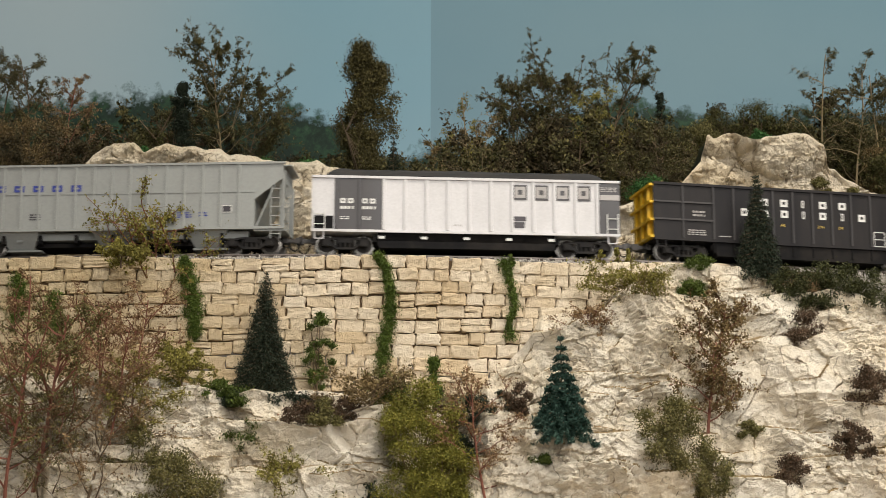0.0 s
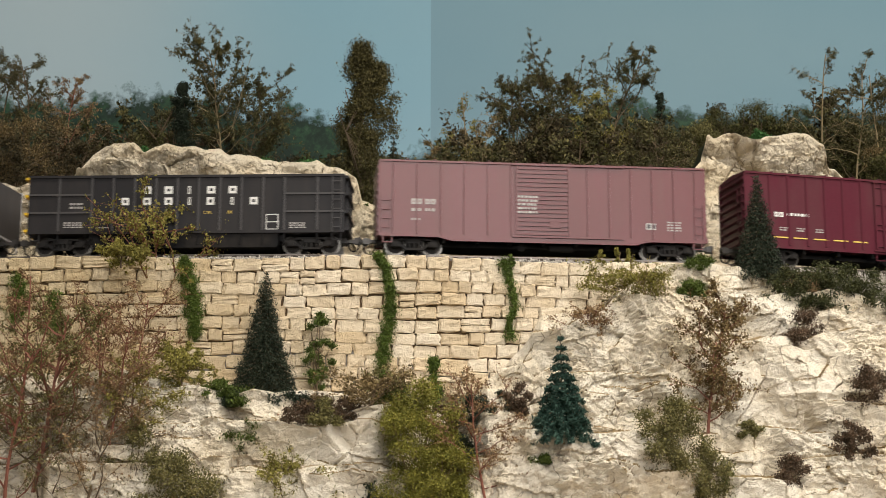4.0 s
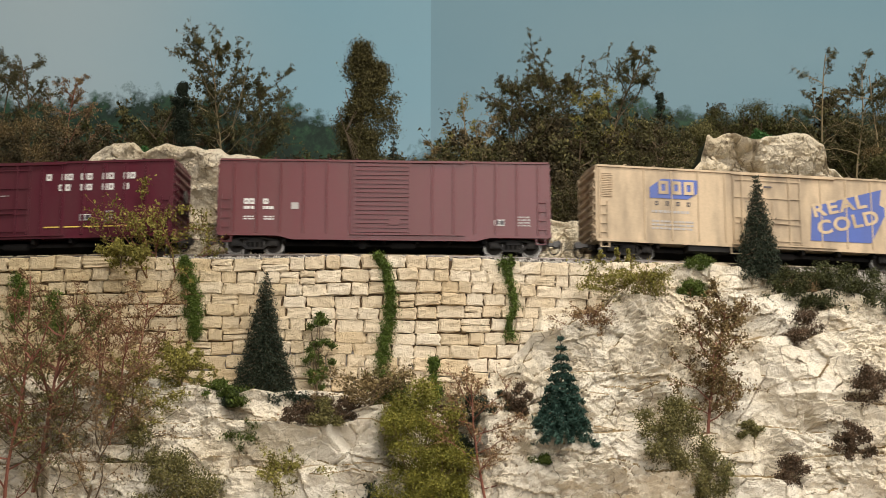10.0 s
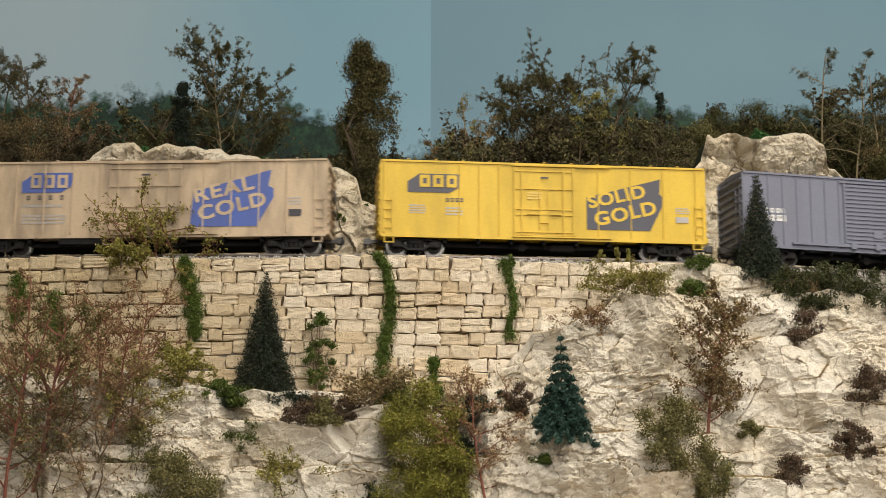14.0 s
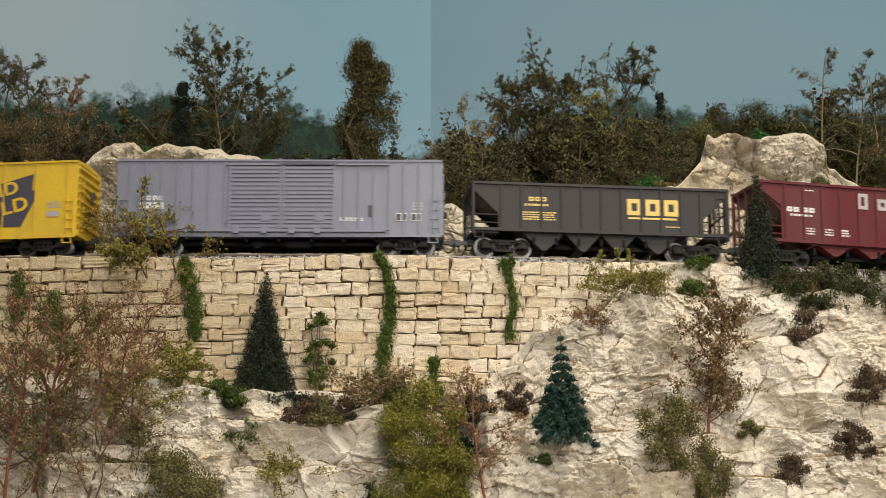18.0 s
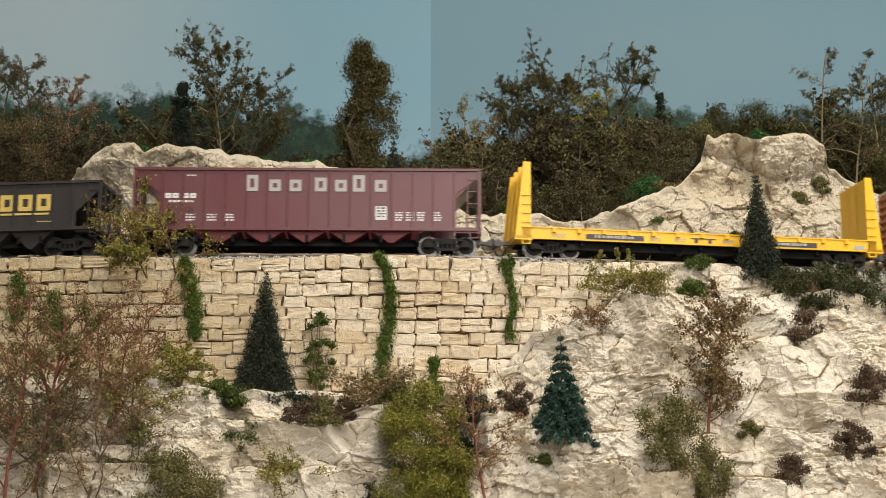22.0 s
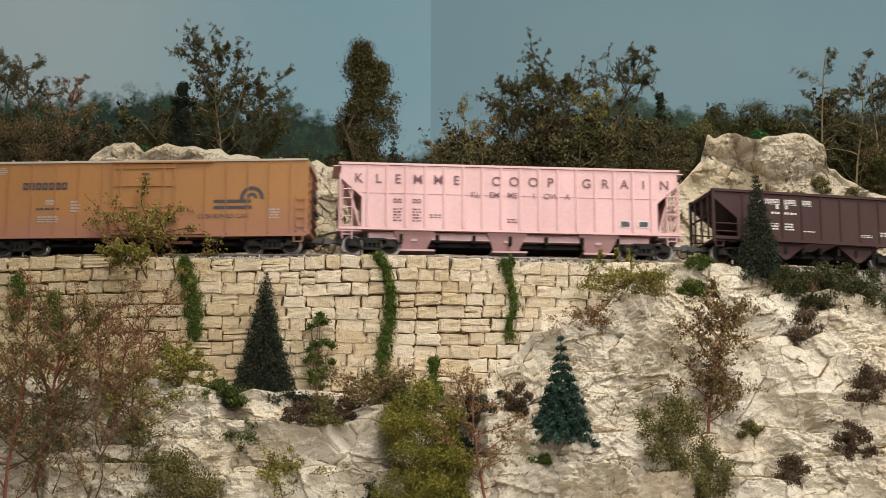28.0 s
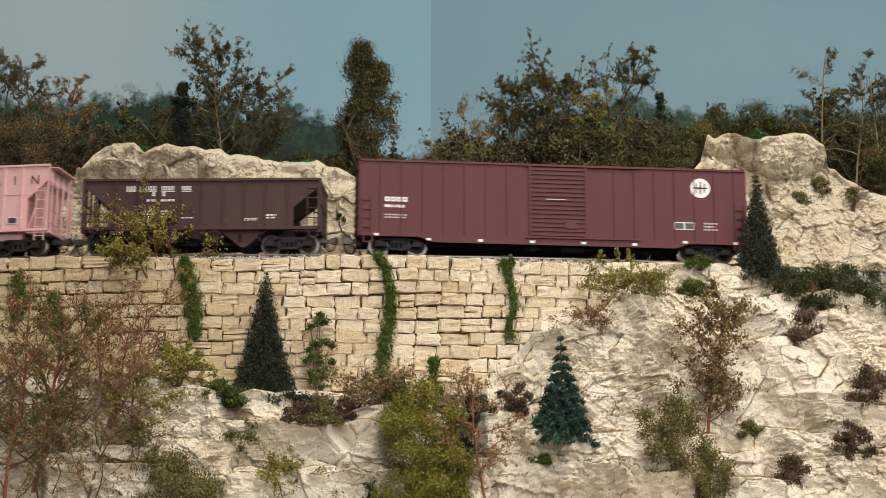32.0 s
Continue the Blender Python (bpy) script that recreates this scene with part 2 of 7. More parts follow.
L_GREEN = leaf_mat("moss_green_foliage", (0.036, 0.056, 0.008), (0.13, 0.175, 0.032))
L_BRIGHT = leaf_mat("bright_green_foliage", (0.03, 0.085, 0.02), (0.08, 0.21, 0.06))
L_DARK = leaf_mat("dark_green_needles", (0.012, 0.019, 0.011), (0.045, 0.060, 0.036))
L_BLUE = leaf_mat("blue_green_needles", (0.012, 0.036, 0.026), (0.05, 0.105, 0.080))
L_RED = leaf_mat("reddish_brown_foliage", (0.150, 0.092, 0.045), (0.42, 0.285, 0.145))
L_BROWN = leaf_mat("brown_olive_foliage", (0.095, 0.065, 0.025), (0.33, 0.24, 0.11))
L_DENSE = leaf_mat("dense_olive_foliage", (0.034, 0.035, 0.010), (0.125, 0.118, 0.035))
L_MOSS = leaf_mat("yellow_moss_foliage", (0.105, 0.105, 0.014), (0.31, 0.29, 0.055))
L_IVY = leaf_mat("bright_ivy_foliage", (0.050, 0.082, 0.012), (0.155, 0.215, 0.040))
L_EDGE = leaf_mat("dark_edge_foliage", (0.024, 0.030, 0.010), (0.095, 0.100, 0.035))
L_TALL = leaf_mat("brown_olive_tree_foliage", (0.042, 0.037, 0.013), (0.175, 0.150, 0.055))
L_THICKET = leaf_mat("dark_thicket_foliage", (0.026, 0.022, 0.010), (0.120, 0.092, 0.042))
L_HILL = leaf_mat("hillside_olive_foliage", (0.036, 0.036, 0.013), (0.165, 0.145, 0.055))
L_PURPLE = leaf_mat("purple_brown_foliage", (0.042, 0.031, 0.018), (0.19, 0.120, 0.075))


# ---- mesh helpers ----
def mesh_from(name, verts, faces, mat, smooth=False):
    me = bpy.data.meshes.new(name)
    me.from_pydata([tuple(v) for v in verts], [], faces)
    me.materials.append(mat)
    if smooth:
        me.polygons.foreach_set("use_smooth", [True] * len(me.polygons))
    me.update()
    return me


def part_mesh(name, me, parent=None, label=""):
    ob = new(name, me)
    if parent is not None:
        ob.parent = parent
    if label:
        ob["label"] = label
    return ob


def part(name, bm, mat, parent=None, label=""):
    me = bpy.data.meshes.new(name)
    bm.to_mesh(me)
    bm.free()
    me.materials.append(mat)
    return part_mesh(name, me, parent, label)


def add_box(bm, x0, x1, y0, y1, z0, z1):
    vs = [bm.verts.new(p) for p in ((x0, y0, z0), (x1, y0, z0), (x1, y1, z0), (x0, y1, z0), (x0, y0, z1), (x1, y0, z1), (x1, y1, z1), (x0, y1, z1))]
    for f in ((3, 2, 1, 0), (4, 5, 6, 7), (0, 1, 5, 4), (1, 2, 6, 5), (2, 3, 7, 6), (3, 0, 4, 7)):
        bm.faces.new([vs[i] for i in f])
    return vs


def box_bm(x0, x1, y0, y1, z0, z1, bevel=0.0):
    bm = bmesh.new()
    add_box(bm, x0, x1, y0, y1, z0, z1)
    if bevel:
        bmesh.ops.bevel(bm, geom=bm.edges[:], offset=bevel, segments=1, affect="EDGES")
    return bm


def prism(bm, outline, y0, y1):
    """A slab with the outline (x, z) between two depths."""
    a = [bm.verts.new((x, y0, z)) for x, z in outline]
    b = [bm.verts.new((x, y1, z)) for x, z in outline]
    bm.faces.new(a)
    bm.faces.new(b[::-1])
    n = len(a)
    for i in range(n):
        bm.faces.new((a[i], b[i], b[(i + 1) % n], a[(i + 1) % n]))
    bmesh.ops.recalc_face_normals(bm, faces=bm.faces[:])


def cyl(bm, p, q, r, n=10, r2=None):
    p, q = Vector(p), Vector(q)
    d = (q - p).normalized()
    u = d.orthogonal().normalized()
    w = d.cross(u)
    r2 = r if r2 is None else r2
    a = [bm.verts.new(p + r * (u * math.cos(k * math.tau / n) + w * math.sin(k * math.tau / n))) for k in range(n)]
    b = [bm.verts.new(q + r2 * (u * math.cos(k * math.tau / n) + w * math.sin(k * math.tau / n))) for k in range(n)]
    for k in range(n):
        bm.faces.new((a[k], a[(k + 1) % n], b[(k + 1) % n], b[k]))
    bm.faces.new(a[::-1])
    bm.faces.new(b)


# ---- rock relief ----
def cell_noise(u, v, seed):
    """Plates of a jittered cell pattern: each cell gets its own step and tilt."""
    iu, iv = np.floor(u).astype(int), np.floor(v).astype(int)
    best = np.full(u.shape, 9.0)
    second = np.full(u.shape, 9.0)
    out = np.zeros(u.shape)

    def rnd(a, b, k):
        h = np.sin(a * 127.1 + b * 311.7 + k * 74.7 + seed * 13.37) * 43758.5453
        return h - np.floor(h)

    for du in (-1, 0, 1):
        for dv in (-1, 0, 1):
            a, b = iu + du, iv + dv
            cu, cv = a + rnd(a, b, 1), b + rnd(a, b, 2)
            d = np.hypot(u - cu, v - cv)
            val = rnd(a, b, 3) - 0.5 + (u - cu) * (rnd(a, b, 4) - 0.5) * 1.2 + (v - cv) * (rnd(a, b, 5) - 0.35) * 1.4
            near = d < best
            second = np.where(near, best, np.minimum(second, d))
            out = np.where(near, val, out)
            best = np.where(near, d, best)
    return out, second - best


def soft_noise(u, v, seed):
    def rnd(a, b):
        h = np.sin(a * 127.1 + b * 311.7 + seed * 19.19) * 43758.5453
        return h - np.floor(h)

    total = np.zeros(u.shape)
    amp = 1.0
    for o in range(4):
        iu, iv = np.floor(u), np.floor(v)
        fu, fv = u - iu, v - iv
        fu, fv = fu * fu * (3 - 2 * fu), fv * fv * (3 - 2 * fv)
        n = (rnd(iu, iv) * (1 - fu) + rnd(iu + 1, iv) * fu) * (1 - fv) + (rnd(iu, iv + 1) * (1 - fu) + rnd(iu + 1, iv + 1) * fu) * fv
        total += amp * (n - 0.5)
        u, v, amp = u * 2.03 + 5.2, v * 2.03 + 1.3, amp * 0.5
    return total


def facet_noise(u, v, seed):
    """Crumpled planes: heights at the corners of a triangle net, joined by flat facets."""
    def rnd(a, b):
        h = np.sin(a * 127.1 + b * 311.7 + seed * 23.71) * 43758.5453
        return h - np.floor(h) - 0.5

    k = (u + v) * 0.3660254
    p, q = u + k, v + k
    i, j = np.floor(p), np.floor(q)
    p, q = p - i, q - j
    mid = np.where(p > q, rnd(i + 1, j), rnd(i, j + 1))
    return rnd(i, j) * (1 - np.maximum(p, q)) + mid * np.abs(p - q) + rnd(i + 1, j + 1) * np.minimum(p, q)


def relief(x, z, seed, size=1.0, overhang=0.004, layer=0.021, groove=0.0):
    """Broken chalky rock: flat facets at four sizes, block steps, thin cracks and a few undercut layers."""
    wx = x + 0.0030 * soft_noise(x * 60, z * 60, seed + 1) + 0.0008 * soft_noise(x * 420, z * 420, seed + 21)
    wz = z + 0.0030 * soft_noise(x * 60 + 9, z * 60 + 4, seed + 2) + 0.0006 * soft_noise(x * 420 + 5, z * 420, seed + 22)
    d = 0.0050 * facet_noise(wx / 0.034, wz / 0.030, seed) + 0.0034 * facet_noise(wx / 0.0150 + 4, wz / 0.0120, seed + 3)
    d += 0.0017 * facet_noise(wx / 0.0066, wz / 0.0052 + 7, seed + 4) + 0.0010 * facet_noise(wx / 0.0030, wz / 0.0023 + 2, seed + 6)
    rough = np.clip(soft_noise(x * 26 + 3, z * 26, seed + 11) * 2.2 + 0.55, 0.1, 1.0)
    a, ea = cell_noise(wx / 0.036 + 0.25 * wz / 0.036, wz / 0.024, seed + 8)
    b, eb = cell_noise(wx / 0.0160 + 3, wz / 0.0095 - 0.3 * wx / 0.0160, seed + 9)
    c, ec = cell_noise(wx / 0.0060 + 1, wz / 0.0036, seed + 10)
    d += 0.0046 * a + 0.0032 * b * (0.35 + 0.65 * rough) + 0.0017 * c * rough
    d += rough * 0.0014 * soft_noise(x * 520, z * 760, seed + 5)
    where = soft_noise(x * 45 + 8, z * 45, seed + 14)
    d -= 0.0020 * np.exp(-(ea / 0.010) ** 2) * np.clip(where * 4 - 0.1, 0, 1) + 0.0024 * np.exp(-(eb / 0.018) ** 2) * np.clip(0.1 - where * 4, 0, 1) + 0.0005 * np.exp(-(ec / 0.07) ** 2) * rough
    shift = 0.012 * soft_noise(x * 16, z * 5, seed + 8) + 0.004 * a
    f = (z + shift) / layer
    f = f - np.floor(f)
    shelf = np.clip(soft_noise(x * 22 + 2, z * 45, seed + 15) * 5, 0, 1)
    d += overhang * shelf * (f ** 3 - 0.2)
    if groove:
        d += groove * facet_noise(x / 0.0100 + 0.3 * soft_noise(x * 30, z * 30, seed + 17), z / 0.050, seed + 16)
    return d * size


def grid_mesh(name, pts, mat, smooth=False, other=None, mask=None, more=()):
    """pts: rows x columns x 3. The mask numbers the material of each face: the main, the other, or one of more."""
    r, c = pts.shape[:2]
    idx = np.arange(r * c).reshape(r, c)
    q = np.stack([idx[:-1, :-1], idx[:-1, 1:], idx[1:, 1:], idx[1:, :-1]], -1).reshape(-1, 4)
    me = bpy.data.meshes.new(name)
    me.vertices.add(r * c)
    me.vertices.foreach_set("co", pts.reshape(-1).astype(np.float32))
    me.loops.add(q.size)
    me.loops.foreach_set("vertex_index", q.reshape(-1).astype(np.int32))
    me.polygons.add(len(q))
    me.polygons.foreach_set("loop_start", np.arange(0, q.size, 4, dtype=np.int32))
    me.update(calc_edges=True)
    me.polygons.foreach_set("use_smooth", [smooth] * len(q))
    me.materials.append(mat)
    if other:
        me.materials.append(other)
        me.polygons.foreach_set("material_index", mask[:-1, :-1].reshape(-1).astype(np.int32))
        for m in more:
            me.materials.append(m)
    return me


def spread(lo, fine_lo, fine_hi, hi, step):
    left = fine_lo - np.geomspace(step * 2, fine_lo - lo, 40)
    right = fine_hi + np.geomspace(step * 2, hi - fine_hi, 40)
    return np.concatenate([left[::-1], np.arange(fine_lo, fine_hi, step), right])


XS = spread(-3.6, -0.19, 0.39, 3.6, 0.0007)

# front rock slope below the track
tops = front_top(XS) + 0.0022 * facet_noise(XS * 130, XS * 0 + 1.7, 31)
W_ = np.concatenate([np.linspace(0, 0.36, 22), np.linspace(0.36, 1, 300)[1:]])[:, None]
rows = len(W_)
Z = -0.32 + (tops[None, :] + 0.32) * W_
X = np.repeat(XS[None, :], rows, 0)
fade = np.clip((tops[None, :] - Z) / 0.006, 0.4, 1)
WX = X + 0.0050 * facet_noise(X * 75, Z * 75, 41)
WZ = Z + 0.0040 * facet_noise(X * 75 + 5, Z * 75, 42)
Y = front_y(WX, WZ) - relief(X, Z, 3, 1.0, 0.0050, 0.021, 0.006) * fade * np.clip(1.25 - np.abs(X - 0.1) / 1.2, 0.2, 1)
Y = np.minimum(Y, track_y(X) - 0.031)
EARTH = (front_y(WX, WZ) > earth_y(WX, WZ) - 0.0015) & (X < 0.108 + 0.01 * soft_noise(X * 40, Z * 40, 6)) & (X > -0.21 + 0.02 * soft_noise(X * 40, Z * 40, 7)) & (Z > -0.13)
lip = []
for k, back in enumerate((0.004, 0.012, 0.024)):
    lip.append(np.stack([XS, np.maximum(Y[-1] + back, track_y(XS) - 0.036 + back * 0.5), tops + 0.0006 * k - 0.0015 * (k > 1)], -1))
front_pts = np.concatenate([np.stack([X, Y, Z], -1), np.array(lip)], 0)
# Ledge tops turn ochre brown, drawing thin dark lines along the boulder edges
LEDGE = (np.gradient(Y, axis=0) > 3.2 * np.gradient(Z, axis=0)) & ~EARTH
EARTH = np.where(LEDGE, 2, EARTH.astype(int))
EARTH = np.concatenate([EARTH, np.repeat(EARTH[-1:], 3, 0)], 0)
LEDGE_OCHRE = rock_mat("ochre_ledge_tops", (0.40, 0.30, 0.16), (0.28, 0.20, 0.10), (0.10, 0.07, 0.04), 0.6)
MOSSY = leaf_mat("mossy_earth", (0.045, 0.050, 0.018), (0.12, 0.105, 0.05), 0.95)
rock_slope = part_mesh("rock_slope", grid_mesh("rock_slope", front_pts, ROCK, False, MOSSY, EARTH, (LEDGE_OCHRE,)))
tagged(rock_slope, "cream plaster rock slope with ochre stains below the railway", "rock", kind="structure")

# cliffs behind the track and the planted ground above them
rows = 170
tops = back_top(XS) + 0.0050 * soft_noise(XS * 34, XS * 0 + 3.3, 14) + 0.011 * facet_noise(XS * 62, XS * 0 + 0.4, 19) * np.clip((XS - 0.24) / 0.02, 0, 1) + 0.0055 * facet_noise(XS * 120, XS * 0 + 3.3, 15)
Z = -0.008 + (tops[None, :] + 0.008) * np.linspace(0, 1, rows)[:, None]
X = np.repeat(XS[None, :], rows, 0)
fade = np.clip((tops[None, :] - Z) / 0.004, 0.25, 1)
Y = back_y(X, Z) - relief(X, Z, 11, 1.25, 0.007, 0.026, 0.007) * fade
cliff = part_mesh("rock_cliff", grid_mesh("rock_cliff", np.stack([X, Y, Z], -1), ROCK_GREY))
tagged(cliff, "pale grey-cream rock cliffs behind the railway", "rock", kind="structure")
L_SOIL = leaf_mat("dark_ground_cover", (0.018, 0.022, 0.010), (0.05, 0.06, 0.022), 0.95)
yy = np.linspace(0, 1, 30)[:, None]
YP = Y[-1][None, :] + (0.585 - Y[-1][None, :]) * yy
XP = np.repeat(XS[None, :], 30, 0)
ZP = np.where(yy == 0, tops[None, :], plateau_z(XP, YP) + 0.006 * soft_noise(XP * 40, YP * 40, 5))
planted = part_mesh("planted_ground", grid_mesh("planted_ground", np.stack([XP, YP, ZP], -1), L_SOIL, True))
tagged(planted, "dark green ground cover above the cliffs", "ground", kind="structure")

# bench that carries the layout
BENCH = paint("plain_bench_board", (0.36, 0.25, 0.15), 0.7, 0.2, streak=False)
bench = new("layout_bench")
tagged(bench, "plain wooden bench that carries the layout", "bench", kind="structure")
part("bench_top", box_bm(-3.6, 3.6, -0.50, 0.97, -0.345, -0.318), BENCH, bench)
for bx0 in (-3.4, -1.7, 0.0, 1.7, 3.3):
    for by0 in (-0.40, 0.80):
        part("bench_leg", box_bm(bx0, bx0 + 0.07, by0, by0 + 0.07, -1.2, -0.345), BENCH, bench)

# roadbed between wall and cliff
BED = paint("pale_grey_ballast", (0.30, 0.28, 0.25), 0.95, 0.5, streak=False, spec=0.2)
bed_pts = np.zeros((14, len(XS), 3))
for k in range(14):
    off = (-0.033, -0.030, -0.026, -0.020, -0.0185, -0.0145, -0.006, 0.006, 0.0145, 0.0185, 0.03, 0.045, 0.07, 0.12)[k]
    zz = (-0.30, -0.0075, -0.0068, -0.0066, -0.0062, -0.0026, -0.0024, -0.0024, -0.0026, -0.0062, -0.006, -0.0055, -0.005, -0.004)[k]
    bed_pts[k, :, 0], bed_pts[k, :, 1] = XS, track_y(XS) + off
    bed_pts[k, :, 2] = zz + 0.0006 * soft_noise(XS * 300, XS * 0 + k * 3.1, 8)
bed = part_mesh("roadbed", grid_mesh("roadbed", bed_pts, BED))
tagged(bed, "pale grey crushed-stone railway roadbed", "roadbed", kind="structure")

# room shell and backdrop
# Unseen floor kept dark so little light bounces up under the cars
DARK_FLOOR = paint("dark_floor", (0.07, 0.065, 0.06), 0.95, 0.2, streak=False, spec=0.1)
WALLP = paint("matt_wall_paint", (0.42, 0.40, 0.36), 0.9, 0.1, streak=False, spec=0.2)
for nm, b in (("floor", (-3.9, 3.9, -3.4, 1.0, -1.25, -1.2)), ("ceiling", (-3.9, 3.9, -3.4, 1.0, 1.6, 1.65)),
              ("wall_west", (-3.95, -3.9, -3.4, 1.0, -1.2, 1.6)), ("wall_east", (3.9, 3.95, -3.4, 1.0, -1.2, 1.6)), ("wall_north", (-3.9, 3.9, 1.0, 1.05, -1.2, 1.6)),
              ("wall_south_low", (-3.9, 3.9, -3.45, -3.4, -1.2, -0.05)), ("wall_south_high", (-3.9, 3.9, -3.45, -3.4, 1.3, 1.6)),
              ("wall_south_left", (-3.9, -0.15, -3.45, -3.4, -0.05, 1.3)), ("wall_south_right", (1.75, 3.9, -3.45, -3.4, -0.05, 1.3))):
    tagged(part(nm, box_bm(*b), DARK_FLOOR if nm == "floor" else WALLP), "plain painted " + nm.split("_")[0] + " of the layout room", nm.split("_")[0], kind="structure")


def backdrop_mat(light_gain):
    """Hand-painted sky over soft distant woods, scaled to paint in each board's lighting."""
    m, nt, b = node_mat("painted_sky")
    tc = nt.nodes.new("ShaderNodeTexCoord")
    sp = nt.nodes.new("ShaderNodeSeparateXYZ")
    nt.links.new(tc.outputs["Object"], sp.inputs[0])
    mr = nt.nodes.new("ShaderNodeMapRange")
    mr.inputs["From Min"].default_value, mr.inputs["From Max"].default_value = 0.12, 0.52
    nt.links.new(sp.outputs["Z"], mr.inputs["Value"])
    sky = ramp(nt, mr.outputs[0], ((0.0, tint((0.20, 0.325, 0.405), light_gain)), (0.4, tint((0.155, 0.272, 0.342), light_gain)), (1.0, tint((0.125, 0.237, 0.300), light_gain))))
    cloud = mapped_noise(nt, 2.2, 3, 0.5, (1, 1, 2.2))
    sky = blend(nt, ramp(nt, cloud, ((0.4, (0, 0, 0)), (0.75, (0.3,) * 3))), sky, (0.28, 0.38, 0.415))
    # Left end painted paler for the stronger light that falls on it
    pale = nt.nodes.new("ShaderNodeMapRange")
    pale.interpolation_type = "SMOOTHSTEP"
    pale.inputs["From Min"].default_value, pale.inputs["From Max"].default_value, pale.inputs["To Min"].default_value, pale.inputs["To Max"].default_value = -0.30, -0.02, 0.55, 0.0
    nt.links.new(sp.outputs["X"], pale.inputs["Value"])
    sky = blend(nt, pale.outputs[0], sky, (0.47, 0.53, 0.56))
    edge = mapped_noise(nt, 9, 5, 0.6, (1, 1, 0.2))
    fuzz = mapped_noise(nt, 60, 4, 0.7)
    h = nt.nodes.new("ShaderNodeMath")
    h.operation = "MULTIPLY_ADD"
    h.inputs[1].default_value = -0.10
    nt.links.new(edge, h.inputs[0])
    nt.links.new(sp.outputs["Z"], h.inputs[2])
    h2 = nt.nodes.new("ShaderNodeMath")
    h2.operation = "MULTIPLY_ADD"
    h2.inputs[1].default_value = -0.060
    nt.links.new(fuzz, h2.inputs[0])
    nt.links.new(h.outputs[0], h2.inputs[2])
    m2 = nt.nodes.new("ShaderNodeMapRange")
    m2.inputs["From Min"].default_value, m2.inputs["From Max"].default_value = 0.167, 0.203
    off = nt.nodes.new("ShaderNodeMath")
    off.operation = "SUBTRACT"
    off.inputs[1].default_value = 0.075
    nt.links.new(sp.outputs["X"], off.inputs[0])
    ab = nt.nodes.new("ShaderNodeMath")
    ab.operation = "ABSOLUTE"
    nt.links.new(off.outputs[0], ab.inputs[0])
    vale = nt.nodes.new("ShaderNodeMapRange")
    vale.interpolation_type = "SMOOTHSTEP"
    vale.inputs["From Min"].default_value, vale.inputs["From Max"].default_value, vale.inputs["To Min"].default_value, vale.inputs["To Max"].default_value = 0.02, 0.14, 0.055, 0.0
    nt.links.new(ab.outputs[0], vale.inputs["Value"])
    h3 = nt.nodes.new("ShaderNodeMath")
    nt.links.new(h2.outputs[0], h3.inputs[0])
    nt.links.new(vale.outputs[0], h3.inputs[1])
    nt.links.new(h3.outputs[0], m2.inputs["Value"])
    far = ramp(nt, m2.outputs[0], ((0.0, (1, 1, 1)), (0.62, (1, 1, 1)), (0.8, (0.6,) * 3), (1.0, (0, 0, 0))))
    green = ramp(nt, fuzz, ((0.3, (0.006, 0.016, 0.012)), (0.5, (0.011, 0.030, 0.019)), (0.64, (0.024, 0.070, 0.036)), (0.78, (0.075, 0.085, 0.10))))
    c = blend(nt, far, sky, green)
    nt.links.new(c, b.inputs["Base Color"])
    b.inputs["Roughness"].default_value = 0.6
    b.inputs["Specular IOR Level"].default_value = 0.25
    bumped(nt, b, mapped_noise(nt, 120, 3), 0.05, 0.001)
    return m


SEAM = 0.0748
# Left board gets a brighter copy of the sky paint for its stronger light
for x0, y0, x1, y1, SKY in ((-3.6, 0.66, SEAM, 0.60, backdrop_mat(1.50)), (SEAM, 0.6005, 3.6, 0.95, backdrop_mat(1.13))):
    bm = bmesh.new()
    lo, hi = [], []
    for z in (-0.1, 1.25):
        for x, y in ((x0, y0), (x1, y1), (x1, y1 + 0.006), (x0, y0 + 0.006)):
            (lo if z < 0 else hi).append(bm.verts.new((x, y, z)))
    bm.faces.new(lo)
    bm.faces.new(hi[::-1])
    for k in range(4):
        bm.faces.new((lo[k], hi[k], hi[(k + 1) % 4], lo[(k + 1) % 4]))
    bmesh.ops.recalc_face_normals(bm, faces=bm.faces[:])
    tagged(part("backdrop", bm, SKY), "painted blue-grey sky board with soft distant woods", "backdrop", kind="structure")


# ---- the train ----
TRAIN = []
SPINNERS = []
STEEL = paint("bright_wheel_tread", (0.24, 0.23, 0.215), 0.34, 0.3, streak=False, metal=1.0)
WHEEL_FACE = paint("dark_wheel_face", (0.022, 0.020, 0.019), 0.6, 0.3, streak=False, spec=0.15)
TRUCK_GREY = paint("grey_truck_casting", (0.024, 0.023, 0.023), 0.6, 0.25, streak=False, spec=0.15)
BLACK = paint("underframe_black", (0.010, 0.010, 0.011), 0.85, 0.2, streak=False, spec=0.12)
COUPLER = paint("bronze_black_coupler", (0.05, 0.045, 0.042), 0.45, 0.2, streak=False)
WHITE_INK = paint("white_lettering", (0.72, 0.72, 0.70), 0.5, 0.1)
GREY_INK = paint("grey_lettering", (0.40, 0.38, 0.37), 0.5, 0.1)
DARK_INK = paint("dark_lettering", (0.045, 0.04, 0.05), 0.5, 0.1)
BLUE_INK = paint("blue_lettering", (0.04, 0.06, 0.30), 0.5, 0.1)
BLUE_MARK = paint("blue_block_mark", (0.07, 0.12, 0.40), 0.5, 0.3)
